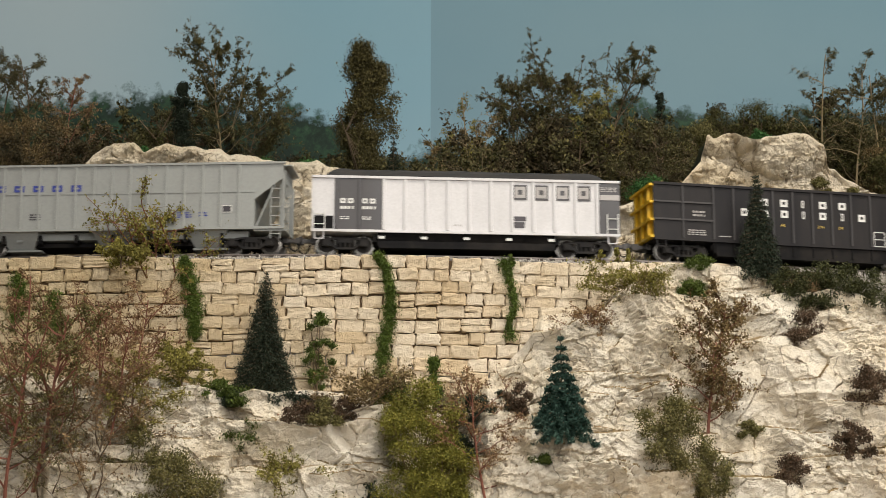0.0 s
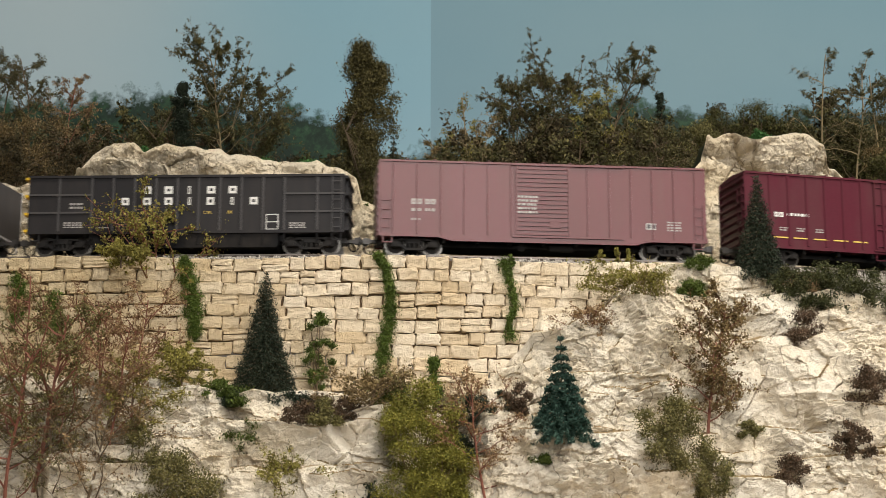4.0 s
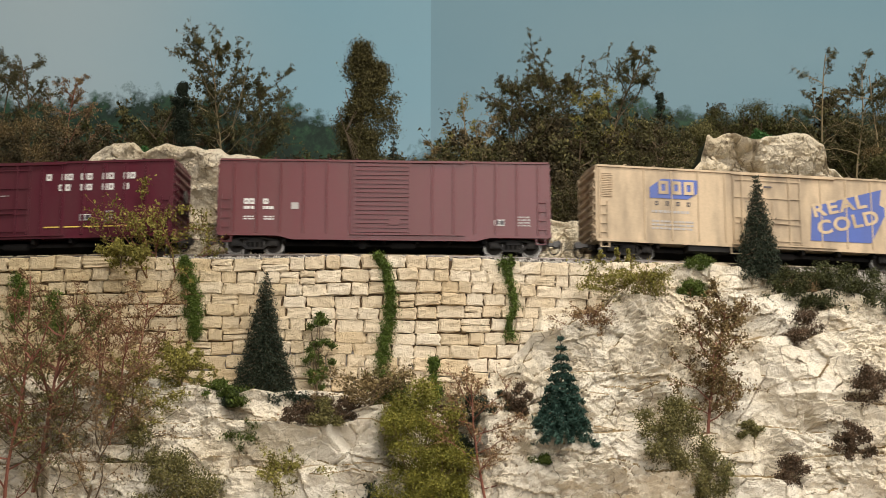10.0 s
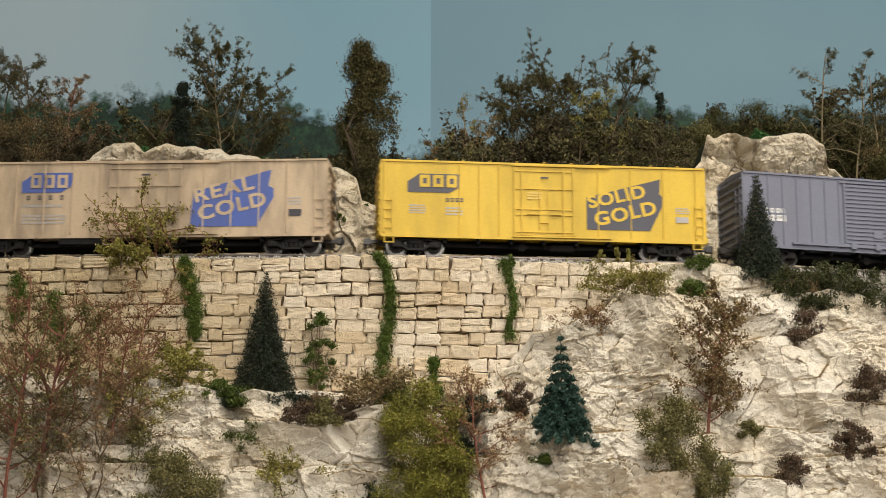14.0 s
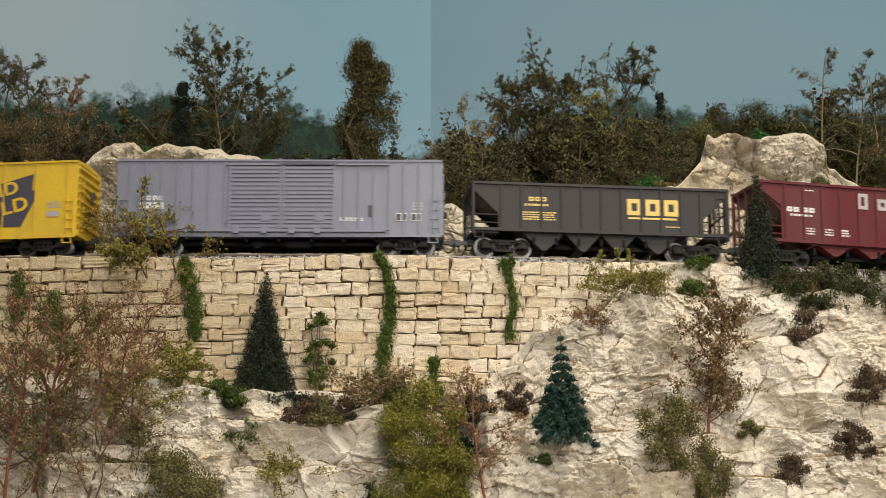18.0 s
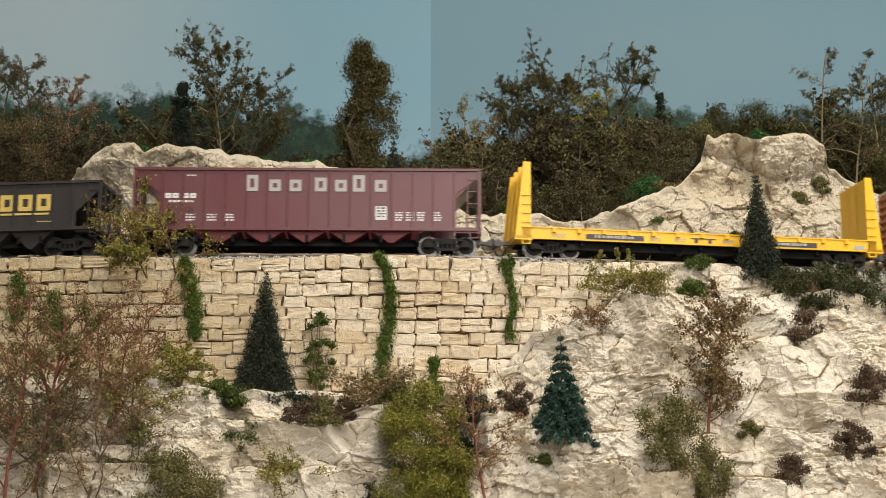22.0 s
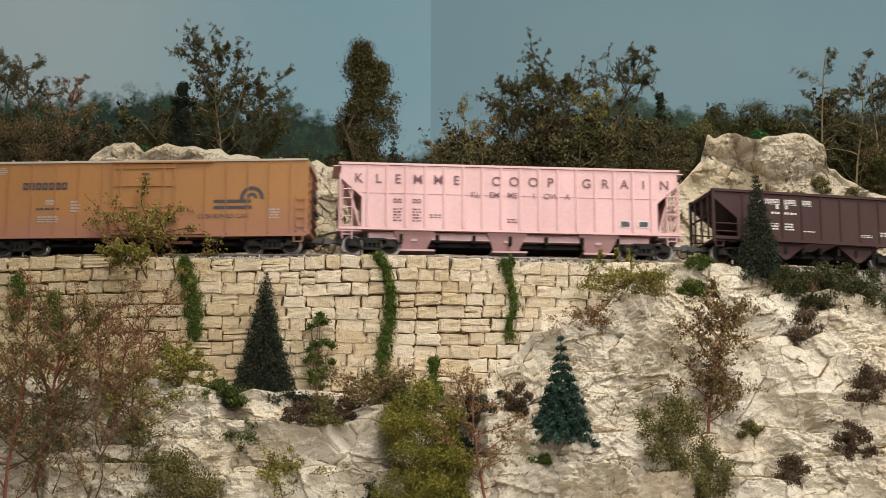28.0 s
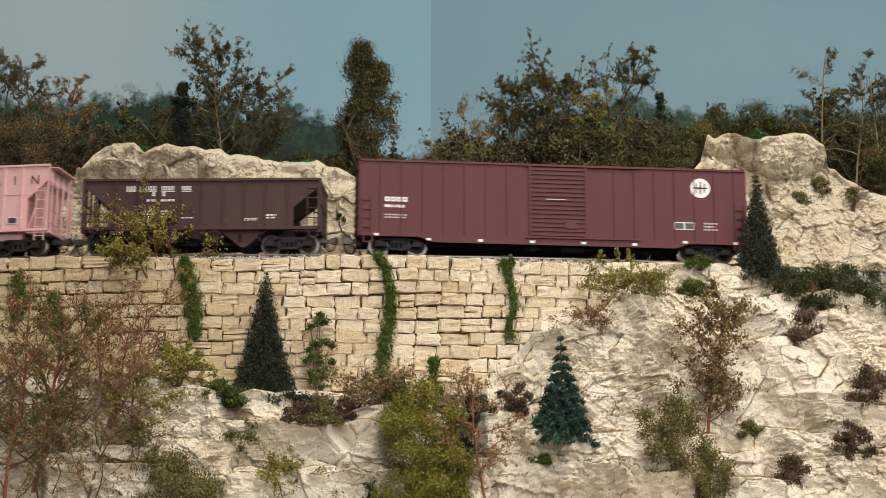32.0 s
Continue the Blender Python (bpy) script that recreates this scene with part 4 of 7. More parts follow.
# grey covered hopper at the head of what is seen
def covered_hopper(label, L, s0, col, cut, zmid_cut, ribs_x, bays, z0=0.0128, z1=0.0492, W=0.0358, seam=0.55, dark_low=False, inset=0.0185):
    mat = paint("hopper_paint", col, 0.36, 0.14)
    car = start_car("covered_hopper", label, L, inset, s0, tank=False, sill=0.0105)
    hw, k = W / 2, L / 2
    bm = bmesh.new()
    prism(bm, [(-k + cut, z0), (k - cut, z0), (k - cut, zmid_cut), (k - 0.0012, z1 - 0.0085), (k - 0.0012, z1), (-k + 0.0012, z1), (-k + 0.0012, z1 - 0.0085), (-k + cut, zmid_cut)], -hw + 0.0006, hw - 0.0006)
    part("body", bm, mat, car)
    for sy in (-1, 1):
        ys = sorted((sy * (hw + 0.0002), sy * (hw - 0.0014)))
        part("side_sill", box_bm(-k, k, *ys, z0 - 0.0006, z0 + 0.0008), mat, car)
        part("top_rail", box_bm(-k, k, *ys, z1 - 0.0006, z1 + 0.0006), mat, car)
        part("side_seam", box_bm(-k + cut, k - cut, *sorted((sy * (hw - 0.0006), sy * (hw - 0.0003))), z0 + (z1 - z0) * seam, z0 + (z1 - z0) * seam + 0.0004), mat, car)
        for x in ribs_x:
            if abs(x) < k - cut:
                rib(car, x, z0 + 0.0008, z1 - 0.0006, sy * (hw - 0.0006), mat, 0.0016, 0.0008)
        for sx in (-1, 1):
            part("corner_post", box_bm(*sorted((sx * (k - 0.0004), sx * (k - 0.0013))), *sorted((sy * (hw - 0.0002), sy * (hw - 0.0012))), z0, z1 - 0.006), mat, car)
            ladder(car, sx * (k - 0.0048), z0 - 0.006, z1 - 0.012, sy * (hw - 0.0008), mat, 0.0052, 6)
    for sx in (-1, 1):
        bm = bmesh.new()
        xa = sx * (k - cut)
        prism(bm, [(xa, z0), (xa + sx * 0.0008, z0), (sx * (k - 0.0030), z1 - 0.006), (sx * (k - 0.0040), z1 - 0.006)], -hw + 0.002, hw - 0.002)
        part("slope_sheet", bm, mat, car)
        part("end_platform", box_bm(*sorted((sx * (k - cut), sx * (k + 0.0008))), -hw + 0.001, hw - 0.001, z0 - 0.0016, z0 - 0.0004), mat, car)
        bm = bmesh.new()
        for yq in (-0.012, -0.004, 0.004, 0.012):
            cyl(bm, (sx * (k - 0.0008), yq, z0), (sx * (k - 0.0008), yq, z1 - 0.003), 0.0005, 6)
        for zq in (0.018, 0.025, 0.032, 0.039):
            cyl(bm, (sx * (k - 0.0008), -0.014, zq), (sx * (k - 0.0008), -0.002, zq), 0.0004, 6)
        part("end_ladder", bm, mat, car)
        part("running_board", box_bm(*sorted((sx * (k - 0.006), sx * (k + 0.0030))), -0.014, 0.014, z1 - 0.0009, z1 - 0.0003), mat, car)
    part("underbody", box_bm(-k + cut + 0.004, k - cut - 0.004, -0.0125, 0.0125, 0.0082, z0 - 0.0005), mat, car)
    for cx in bays:
        bm = bmesh.new()
        lo, hi = [], []
        for wx, wy, z, dst in ((0.0067, 0.009, 0.0032, lo), (0.0115, 0.0165, z0, hi)):
            for a, b in ((-1, -1), (1, -1), (1, 1), (-1, 1)):
                dst.append(bm.verts.new((cx + a * wx, b * wy, z)))
        bm.faces.new(lo[::-1])
        bm.faces.new(hi)
        for q in range(4):
            bm.faces.new((lo[q], lo[(q + 1) % 4], hi[(q + 1) % 4], hi[q]))
        b = part("hopper_bay", bm, mat, car)
        part("outlet_gate", box_bm(cx - 0.0080, cx + 0.0115, -0.0105, 0.0105, 0.0024, 0.0034), mat, b)
        part("bay_plate", box_bm(cx - 0.0016, cx + 0.0016, -0.0132, -0.0122, 0.0072, 0.0086), mat, b)
    bm = bmesh.new()
    add_box(bm, -k + 0.012, k - 0.012, -0.004, 0.004, z1, z1 + 0.0009)
    for x in steps_x(-k + 0.02, k - 0.02, 7):
        add_box(bm, x - 0.006, x + 0.006, -0.0045, 0.0045, z1 + 0.0004, z1 + 0.0014)
    part("roof_hatch", bm, mat, car)
    return car, -hw + 0.0005, mat


GH, GY, GM = covered_hopper("light grey covered hopper freight car with ribbed sides", 0.190, -0.0934, (0.33, 0.345, 0.335), 0.0165, 0.0290, steps_x(-0.0815, 0.0797, 17), (-0.052, 0.0, 0.052))
letter_blocks(GH, -0.0660, 0.0345, 0.0058, 0.0036, 5, 0.0106, GY, BLUE_INK, hole=0.22)
bars(GH, -0.046, 0.022, 0.006, 0.004, 3, GY, DARK_INK, 2)
bars(GH, 0.036, 0.022, 0.008, 0.0035, 3, GY, BLUE_INK, 3)
bars(GH, 0.048, 0.022, 0.005, 0.003, 2, GY, BLUE_INK, 4)
plate(GH, "data_panel", 0.0605, 0.0660, 0.0215, 0.0256, GY - 0.00012, WHITE_INK)
plate(GH, "data_panel", 0.0610, 0.0655, 0.0220, 0.0252, GY - 0.0003, DARK_INK)

PK, PY, PM = covered_hopper("pink covered hopper freight car with ribbed sides", 0.1887, 2.5197, (0.71, 0.43, 0.44), 0.0125, 0.0305, steps_x(-0.0785, 0.0785, 16), (-0.0526, -0.0017, 0.0492))
LET = paint("maroon_lettering", (0.16, 0.05, 0.07), 0.5, 0.1)
for ch, xk in zip("KLEMMECOOPGRAIN", (-0.0860, -0.0745, -0.0640, -0.0540, -0.0428, -0.0318, -0.0106, -0.0010, 0.0096, 0.0202, 0.0396, 0.0504, 0.0610, 0.0732, 0.0830)):
    words(PK, ch, xk, 0.0385, 0.0072, PY - 0.0003, LET, bold=0.012)
for ch, xk in zip(("KL", "EM", "ME", "I", "OW", "A"), (-0.0222, -0.0118, -0.0020, 0.0123, 0.0182, 0.0300)):
    words(PK, ch, xk, 0.0316, 0.0044, PY - 0.0003, LET, bold=0.01)
for q, xk in enumerate((-0.0645, -0.0540)):
    letter_blocks(PK, xk, 0.0275, 0.0020, 0.0024, 2, 0.0025, PY, LET, hole=0.3)
    bars(PK, xk, 0.0245, 0.0046, 0.0080, 5, PY, LET, 30 + q)
bars(PK, -0.0445, 0.0215, 0.0060, 0.0026, 2, PY, LET, 33)
bars(PK, -0.0020, 0.0200, 0.0055, 0.0030, 2, PY, LET, 34)
for xk in (0.0605, 0.0708):
    plate(PK, "data_panel", xk, xk + 0.0060, 0.0165, 0.0203, PY - 0.00012, WHITE_INK)
    plate(PK, "data_panel", xk + 0.0006, xk + 0.0054, 0.0170, 0.0199, PY - 0.0003, DARK_INK)


# open hoppers
def open_hopper(label, L, s0, col, z0, z1, cut, zc, ribs_x, pockets, inset=0.0185, W=0.0356, deep=0.0035, low_col=None, rib_w=0.0010, rough=0.34, spec=0.36):
    mat = paint("open_hopper_paint", col, rough, 0.2, spec=spec)
    low = paint("hopper_pocket_paint", low_col, 0.6, 0.25) if low_col else mat
    car = start_car("open_hopper", label, L, inset, s0, tank=False, sill=0.0100)
    hw, k = W / 2, L / 2
    for sy in (-1, 1):
        bm = bmesh.new()
        ys = sorted((sy * (hw - 0.0006), sy * (hw - 0.0016)))
        prism(bm, [(-k + cut, z0), (k - cut, z0), (k - cut, zc), (k - 0.001, z1 - 0.004), (k - 0.001, z1), (-k + 0.001, z1), (-k + 0.001, z1 - 0.004), (-k + cut, zc)], *ys)
        part("side_sheet", bm, mat, car)
        yo = sorted((sy * (hw + 0.0004), sy * (hw - 0.0018)))
        part("top_chord", box_bm(-k, k, *yo, z1 - 0.0007, z1 + 0.0007), mat, car)
        part("side_sill", box_bm(-k, k, *yo, z0 - 0.0012, z0 + 0.0006), mat, car)
        for x in ribs_x:
            rib(car, x, z0 + 0.0006, z1 - 0.0007, sy * (hw - 0.0006), mat, rib_w, 0.0007)
        for sx in (-1, 1):
            part("corner_post", box_bm(*sorted((sx * (k - 0.0001), sx * (k - 0.0014))), *yo, z0 - 0.003, z1), mat, car)
        ladder(car, k - 0.0046, z0 - 0.003, z1 - 0.002, sy * (hw - 0.0008), mat, 0.0056, 5)
        bm = bmesh.new()
        for z in (z0 + 0.0035, z0 + 0.008):
            cyl(bm, (-k + 0.001, sy * (hw - 0.001), z), (-k + cut, sy * (hw - 0.001), z), 0.0004, 6)
        part("grab_rail", bm, mat, car)
        for sx in (-1, 1):
            stirrup(car, sx * (k - 0.004), sy * (hw - 0.0008), mat, z0 - 0.001, 0.0045, 0.0042)
    for sx in (-1, 1):
        bm = bmesh.new()
        prism(bm, [(sx * (k - cut - 0.020), z0 - 0.002), (sx * (k - cut - 0.019), z0 - 0.002), (sx * (k - 0.0012), z1 - 0.003), (sx * (k - 0.0012), z1), (sx * (k - 0.0022), z1)], -hw + 0.0016, hw - 0.0016)
        part("slope_sheet", bm, mat, car)
        part("end_platform", box_bm(*sorted((sx * (k - cut), sx * k)), -hw + 0.001, hw - 0.001, z0 - 0.0022, z0 - 0.0012), mat, car)
        bm = bmesh.new()
        for yq in (-0.010, 0.0, 0.010):
            add_box(bm, sx * (k - 0.0006) - 0.0005, sx * (k - 0.0006) + 0.0005, yq - 0.0006, yq + 0.0006, z0, z1 - 0.001)
        add_box(bm, sx * (k - 0.0006) - 0.0004, sx * (k - 0.0006) + 0.0006, -hw + 0.001, hw - 0.001, z1 - 0.002, z1)
        add_box(bm, sx * (k - 0.0006) - 0.0004, sx * (k - 0.0006) + 0.0006, -hw + 0.001, hw - 0.001, (z0 + z1) / 2, (z0 + z1) / 2 + 0.001)
        part("end_brace", bm, mat, car)
    for xa, xb in pockets:
        bm = bmesh.new()
        m = (xa + xb) / 2
        prism(bm, [(xa, z0 - 0.0010), (xb, z0 - 0.0010), (m + 0.0012, deep), (m - 0.0012, deep)], -hw + 0.0030, hw - 0.0030)
        part("hopper_pocket", bm, low, car)
    return car, -hw + 0.0005, mat


CX, CY, CM = open_hopper("dark grey open hopper freight car with gold lettering", 0.1445, 1.7082, (0.040, 0.037, 0.037), 0.0138, 0.0395, 0.0146, 0.0225, steps_x(-0.0560, 0.0560, 11),
                         ((-0.044, -0.020), (-0.020, 0.0), (0.0, 0.020), (0.020, 0.044)), deep=0.0030, rib_w=0.0016, rough=0.5, spec=0.20)
letter_blocks(CX, 0.0145, 0.0238, 0.0080, 0.0092, 3, 0.0104, CY, GOLD_INK, hole=0.30)
plate(CX, "underline", 0.0150, 0.0425, 0.0215, 0.0226, CY - 0.0001, GOLD_INK)
letter_blocks(CX, -0.0405, 0.0300, 0.0026, 0.0024, 3, 0.0035, CY, GOLD_INK, hole=0.3)
bars(CX, -0.0430, 0.0285, 0.0150, 0.0023, 1, CY, GOLD_INK, 8)
bars(CX, -0.0445, 0.0240, 0.0190, 0.0052, 4, CY, GOLD_INK, 9)
bars(CX, 0.0360, 0.0180, 0.0085, 0.0010, 1, CY, GOLD_INK, 10)

SFC, SY, SM = open_hopper("oxide red open hopper freight car with white lettering", 0.1900, 1.8905, (0.115, 0.022, 0.027), 0.0132, 0.0462, 0.0140, 0.0330, steps_x(-0.0790, 0.0800, 15),
                          tuple((-0.058 + 0.0232 * q, -0.036 + 0.0232 * q) for q in range(5)), deep=0.0060, low_col=(0.16, 0.022, 0.028), spec=0.45)
for q, (xk, hk) in enumerate(((-0.0335, 0.0092), (-0.0210, 0.0066), (-0.0098, 0.0066), (0.0040, 0.0078), (0.0150, 0.0066), (0.0248, 0.0092), (0.0368, 0.0066))):
    letter_blocks(SFC, xk, 0.0338, 0.0064, hk, 1, 0.01, SY - 0.0002, GREY_INK, hole=0.32)
letter_blocks(SFC, -0.0775, 0.0298, 0.0032, 0.0028, 2, 0.0040, SY, WHITE_INK)
letter_blocks(SFC, -0.0680, 0.0298, 0.0032, 0.0028, 2, 0.0040, SY, WHITE_INK)
bars(SFC, -0.0755, 0.0286, 0.0145, 0.0022, 1, SY, WHITE_INK, 11)
bars(SFC, -0.0660, 0.0430, 0.0060, 0.0012, 1, SY, WHITE_INK, 12)
for q, xk in enumerate((-0.0660, -0.0545, -0.0445)):
    bars(SFC, xk, 0.0210, 0.0050, 0.0045, 3, SY, WHITE_INK, 13 + q)
plate(SFC, "data_panel", 0.0372, 0.0434, 0.0180, 0.0256, SY - 0.0001, WHITE_INK)
bars(SFC, 0.0380, 0.0250, 0.0048, 0.0062, 4, SY - 0.0002, DARK_INK, 17)
for q, xk in enumerate((0.0480, 0.0540, 0.0600, 0.0690)):
    bars(SFC, xk, 0.0225, 0.0042, 0.0055, 4, SY, WHITE_INK, 18 + q)

IC, IY, IM = open_hopper("dark brown open hopper freight car with white lettering", 0.1309, 2.6958, (0.052, 0.024, 0.025), 0.0132, 0.0400, 0.0150, 0.0245, steps_x(-0.0470, 0.0470, 9),
                         ((-0.034, -0.008), (0.010, 0.036)), deep=0.0028, inset=0.0175, rough=0.6, spec=0.25)
for xk, n in ((-0.0415, 3), (-0.0338, 5), (-0.0220, 4), (-0.0110, 3)):
    letter_blocks(IC, xk, 0.0342, 0.0014, 0.0023, n, 0.0018, IY, WHITE_INK, hole=0.3)
    plate(IC, "underline", xk, xk + 0.0018 * n, 0.0334, 0.0337, IY - 0.0001, WHITE_INK)
letter_blocks(IC, -0.0270, 0.0310, 0.0014, 0.0022, 2, 0.0055, IY, WHITE_INK, hole=0.4)
bars(IC, -0.0300, 0.0292, 0.0048, 0.0022, 1, IY, WHITE_INK, 40)
bars(IC, -0.0222, 0.0292, 0.0072, 0.0022, 1, IY, WHITE_INK, 41)
bars(IC, -0.0310, 0.0228, 0.0050, 0.0045, 3, IY, WHITE_INK, 42)
bars(IC, -0.0222, 0.0228, 0.0055, 0.0045, 3, IY, WHITE_INK, 43)
bars(IC, -0.0108, 0.0190, 0.0065, 0.0010, 1, IY, WHITE_INK, 44)
bars(IC, 0.0240, 0.0185, 0.0065, 0.0018, 2, IY, WHITE_INK, 45)
bars(IC, 0.0355, 0.0205, 0.0055, 0.0030, 2, IY, WHITE_INK, 46)


# high-sided gondolas
def gondola(label, L, s0, col, z0, z1, inset=0.0185, W=0.0358, tub_col=None):
    mat = paint("gondola_paint", col, 0.45, 0.12, spec=0.22)
    car = start_car("coal_gondola", label, L, inset, s0, tank=False, sill=0.0095)
    hw, k = W / 2, L / 2
    for sy in (-1, 1):
        part("side_sheet", box_bm(-k, k, *sorted((sy * (hw - 0.0006), sy * (hw - 0.0016))), z0, z1), mat, car)
        yo = sorted((sy * (hw + 0.0003), sy * (hw - 0.0018)))
        part("top_chord", box_bm(-k, k, *yo, z1 - 0.0006, z1 + 0.0008), mat, car)
        part("side_sill", box_bm(-k, k, *yo, z0 - 0.0010, z0 + 0.0004), mat, car)
    part("floor", box_bm(-k, k, -hw + 0.0016, hw - 0.0016, z0 - 0.0008, z0 + 0.0004), mat, car)
    bm = bmesh.new()
    a = L / 2 - inset - 0.0175
    prism(bm, [(-a, 0.0042), (-a + 0.001, 0.0024), (a - 0.001, 0.0024), (a, 0.0042), (a, z0 - 0.0008), (-a, z0 - 0.0008)], -hw + 0.0008, hw - 0.0008)
    part("belly_tub", bm, BLACK, car)
    return car, mat, hw, k


BN, BM_, BHW, BK = gondola("white and dark grey coal gondola with a black load", 0.1693, 0.0985, (0.68, 0.675, 0.69), 0.0118, 0.0415)
DG = paint("dark_grey_panel", (0.060, 0.058, 0.064), 0.5, 0.12)
BY = -BHW + 0.0006
for x in steps_x(-0.0455 + 0.0, 0.0720, 11):
    for sy in (-1, 1):
        rib(BN, x, 0.0122, 0.0408, sy * (BHW - 0.0006), BM_, 0.0020, 0.0010)
for x in (-0.0710, -0.0585):
    rib(BN, x, 0.0122, 0.0408, BY - 0.00015, DG, 0.0020, 0.0010)
for sy in (-1, 1):
    yy_ = sorted((sy * (BHW - 0.0006), sy * (BHW - 0.0003)))
    part("dark_panel", box_bm(-0.0722, -0.0455, *yy_, 0.0123, 0.0409), DG, BN)
    part("dark_panel", box_bm(0.0732, 0.0846, *yy_, 0.0123, 0.0420), DG, BN)
    # Black plate on the side sheet stands for the shade inside an opening
    part("dark_opening_plate", box_bm(-0.0836, -0.0728, *sorted((sy * (BHW - 0.0006), sy * (BHW - 0.0002))), 0.0126, 0.0196), BLACK, BN)
for sx in (-1, 1):
    part("end_panel", box_bm(*sorted((sx * BK, sx * (BK - 0.0012))), -BHW + 0.0016, BHW - 0.0016, 0.0118, 0.0415), BM_ if sx < 0 else DG, BN)
    for sy in (-1, 1):
        ladder(BN, sx * (BK - 0.0042), 0.0120, 0.0235, sy * (BHW - 0.0002), WHITE_INK, 0.0060, 2)
        stirrup(BN, sx * (BK - 0.0042), sy * (BHW - 0.0008), BM_, 0.0110)
bm = bmesh.new()
rng = random.Random(5)
lx = steps_x(-BK + 0.002, BK - 0.002, 40)
rows_ = []
for x in lx:
    e = min(1.0, (BK - abs(x)) / 0.012)
    rows_.append([bm.verts.new((x, y, 0.0400 + e * (0.0088 * (1 - (y / BHW) ** 2) + 0.0012 + rng.uniform(-0.0004, 0.0004)))) for y in steps_x(-BHW + 0.0016, BHW - 0.0016, 9)])
for a, b in zip(rows_, rows_[1:]):
    for q in range(8):
        bm.faces.new((a[q], b[q], b[q + 1], a[q + 1]))
part("coal_load", bm, COAL, BN, "black heaped load")
for q, xk in enumerate((0.0255, 0.0372, 0.0489, 0.0606)):
    plate(BN, "letter_plate", xk, xk + 0.0078, 0.0305, 0.0390, BY - 0.0002, DG)
    letter_blocks(BN, xk + 0.0009, 0.0316, 0.0060, 0.0064, 1, 0.01, BY - 0.00035, GREY_INK, hole=0.30)
for xk in (-0.0692, -0.0572):
    letter_blocks(BN, xk, 0.0268, 0.0030, 0.0028, 2, 0.0042, BY - 0.0004, WHITE_INK, hole=0.3)
    bars(BN, xk, 0.0252, 0.0080, 0.0030, 1, BY - 0.0004, WHITE_INK, 50)
    bars(BN, xk, 0.0195, 0.0050, 0.0022, 2, BY - 0.0004, WHITE_INK, 51)
plate(BN, "data_panel", 0.0248, 0.0326, 0.0186, 0.0212, BY - 0.0002, DARK_INK)
plate(BN, "data_panel", 0.0255, 0.0318, 0.0148, 0.0180, BY - 0.0002, DARK_INK)
bars(BN, -0.007, 0.0160, 0.0045, 0.0010, 2, BY, GREY_INK, 52)
plate(BN, "pale_stripe", 0.0735, 0.0845, 0.0312, 0.0342, -BHW + 0.0001, GREY_INK)
bars(BN, 0.0740, 0.0385, 0.0090, 0.0030, 3, -BHW + 0.0001, GREY_INK, 53)
for x in steps_x(-0.0465, 0.0465, 5):
    plate(BN, "reflector", x - 0.0017, x + 0.0017, 0.0075, 0.0090, -BHW + 0.0008, WHITE_INK)
part("deep_sill", box_bm(-0.0485, 0.0485, -BHW + 0.0008, -BHW + 0.0020, 0.0062, 0.0108), BLACK, BN)

UP, UM, UHW, UK = gondola("black ribbed coal gondola with a yellow end", 0.1737, 0.2867, (0.017, 0.016, 0.018), 0.0112, 0.0422)
UY = -UHW + 0.0006
URIB = paint("worn_rib_grey", (0.060, 0.058, 0.061), 0.45, 0.2, spec=0.25)
YEND = paint("yellow_end_paint", (0.72, 0.45, 0.012), 0.45, 0.15)
for x in [-0.0700] + steps_x(-0.0520, 0.0540, 10) + [0.0720]:
    for sy in (-1, 1):
        rib(UP, x, 0.0116, 0.0416, sy * (UHW - 0.0006), URIB, 0.0014, 0.0010)
        rib(UP, x, 0.0040, 0.0102, sy * (UHW - 0.0008), BLACK, 0.0010, 0.0006, "tub_rib")
for xa, xb in ((-UK, -0.0520), (0.0540, UK)):
    for z in (0.0216, 0.0316):
        for sy in (-1, 1):
            part("cross_rib", box_bm(xa, xb, *sorted((sy * (UHW - 0.0006), sy * (UHW + 0.0002))), z, z + 0.0010), URIB, UP)
for sx in (-1, 1):
    m_ = YEND if sx < 0 else UM
    e = part("end_panel", box_bm(*sorted((sx * UK, sx * (UK - 0.0012))), -UHW + 0.0016, UHW - 0.0016, 0.0112, 0.0422), m_, UP)
    for z in (0.0115, 0.0210, 0.0310, 0.0408):
        part("end_rib", box_bm(*sorted((sx * UK, sx * (UK + 0.0022))), -UHW + 0.0006, UHW - 0.0006, z, z + 0.0014), m_, e)
    for y in (-0.0105, 0.0, 0.0105):
        part("end_post", box_bm(*sorted((sx * UK, sx * (UK + 0.0016))), y - 0.0010, y + 0.0010, 0.0112, 0.0422), m_, e)
ladder(UP, UK - 0.0042, 0.0105, 0.0412, UY - 0.0012, URIB, 0.0048, 6)
for sx in (-1, 1):
    stirrup(UP, sx * (UK - 0.0042), -UHW + 0.0008, UM, 0.0105)
for xk in (-0.0238, -0.0120, -0.0002 + 0.0010, 0.0114, 0.0232):
    letter_blocks(UP, xk, 0.0325, 0.0044 if xk < 0 or xk > 0.005 else 0.0016, 0.0042, 1, 0.01, UY - 0.0001, WHITE_INK, hole=0.30)
for xk, wk in ((-0.0355, 0.0040), (-0.0238, 0.0044), (-0.0118, 0.0042), (0.0010, 0.0016), (0.0114, 0.0040), (0.0245, 0.0016), (0.0350, 0.0042)):
    letter_blocks(UP, xk, 0.0262, wk, 0.0042, 1, 0.01, UY - 0.0001, WHITE_INK, hole=0.30)
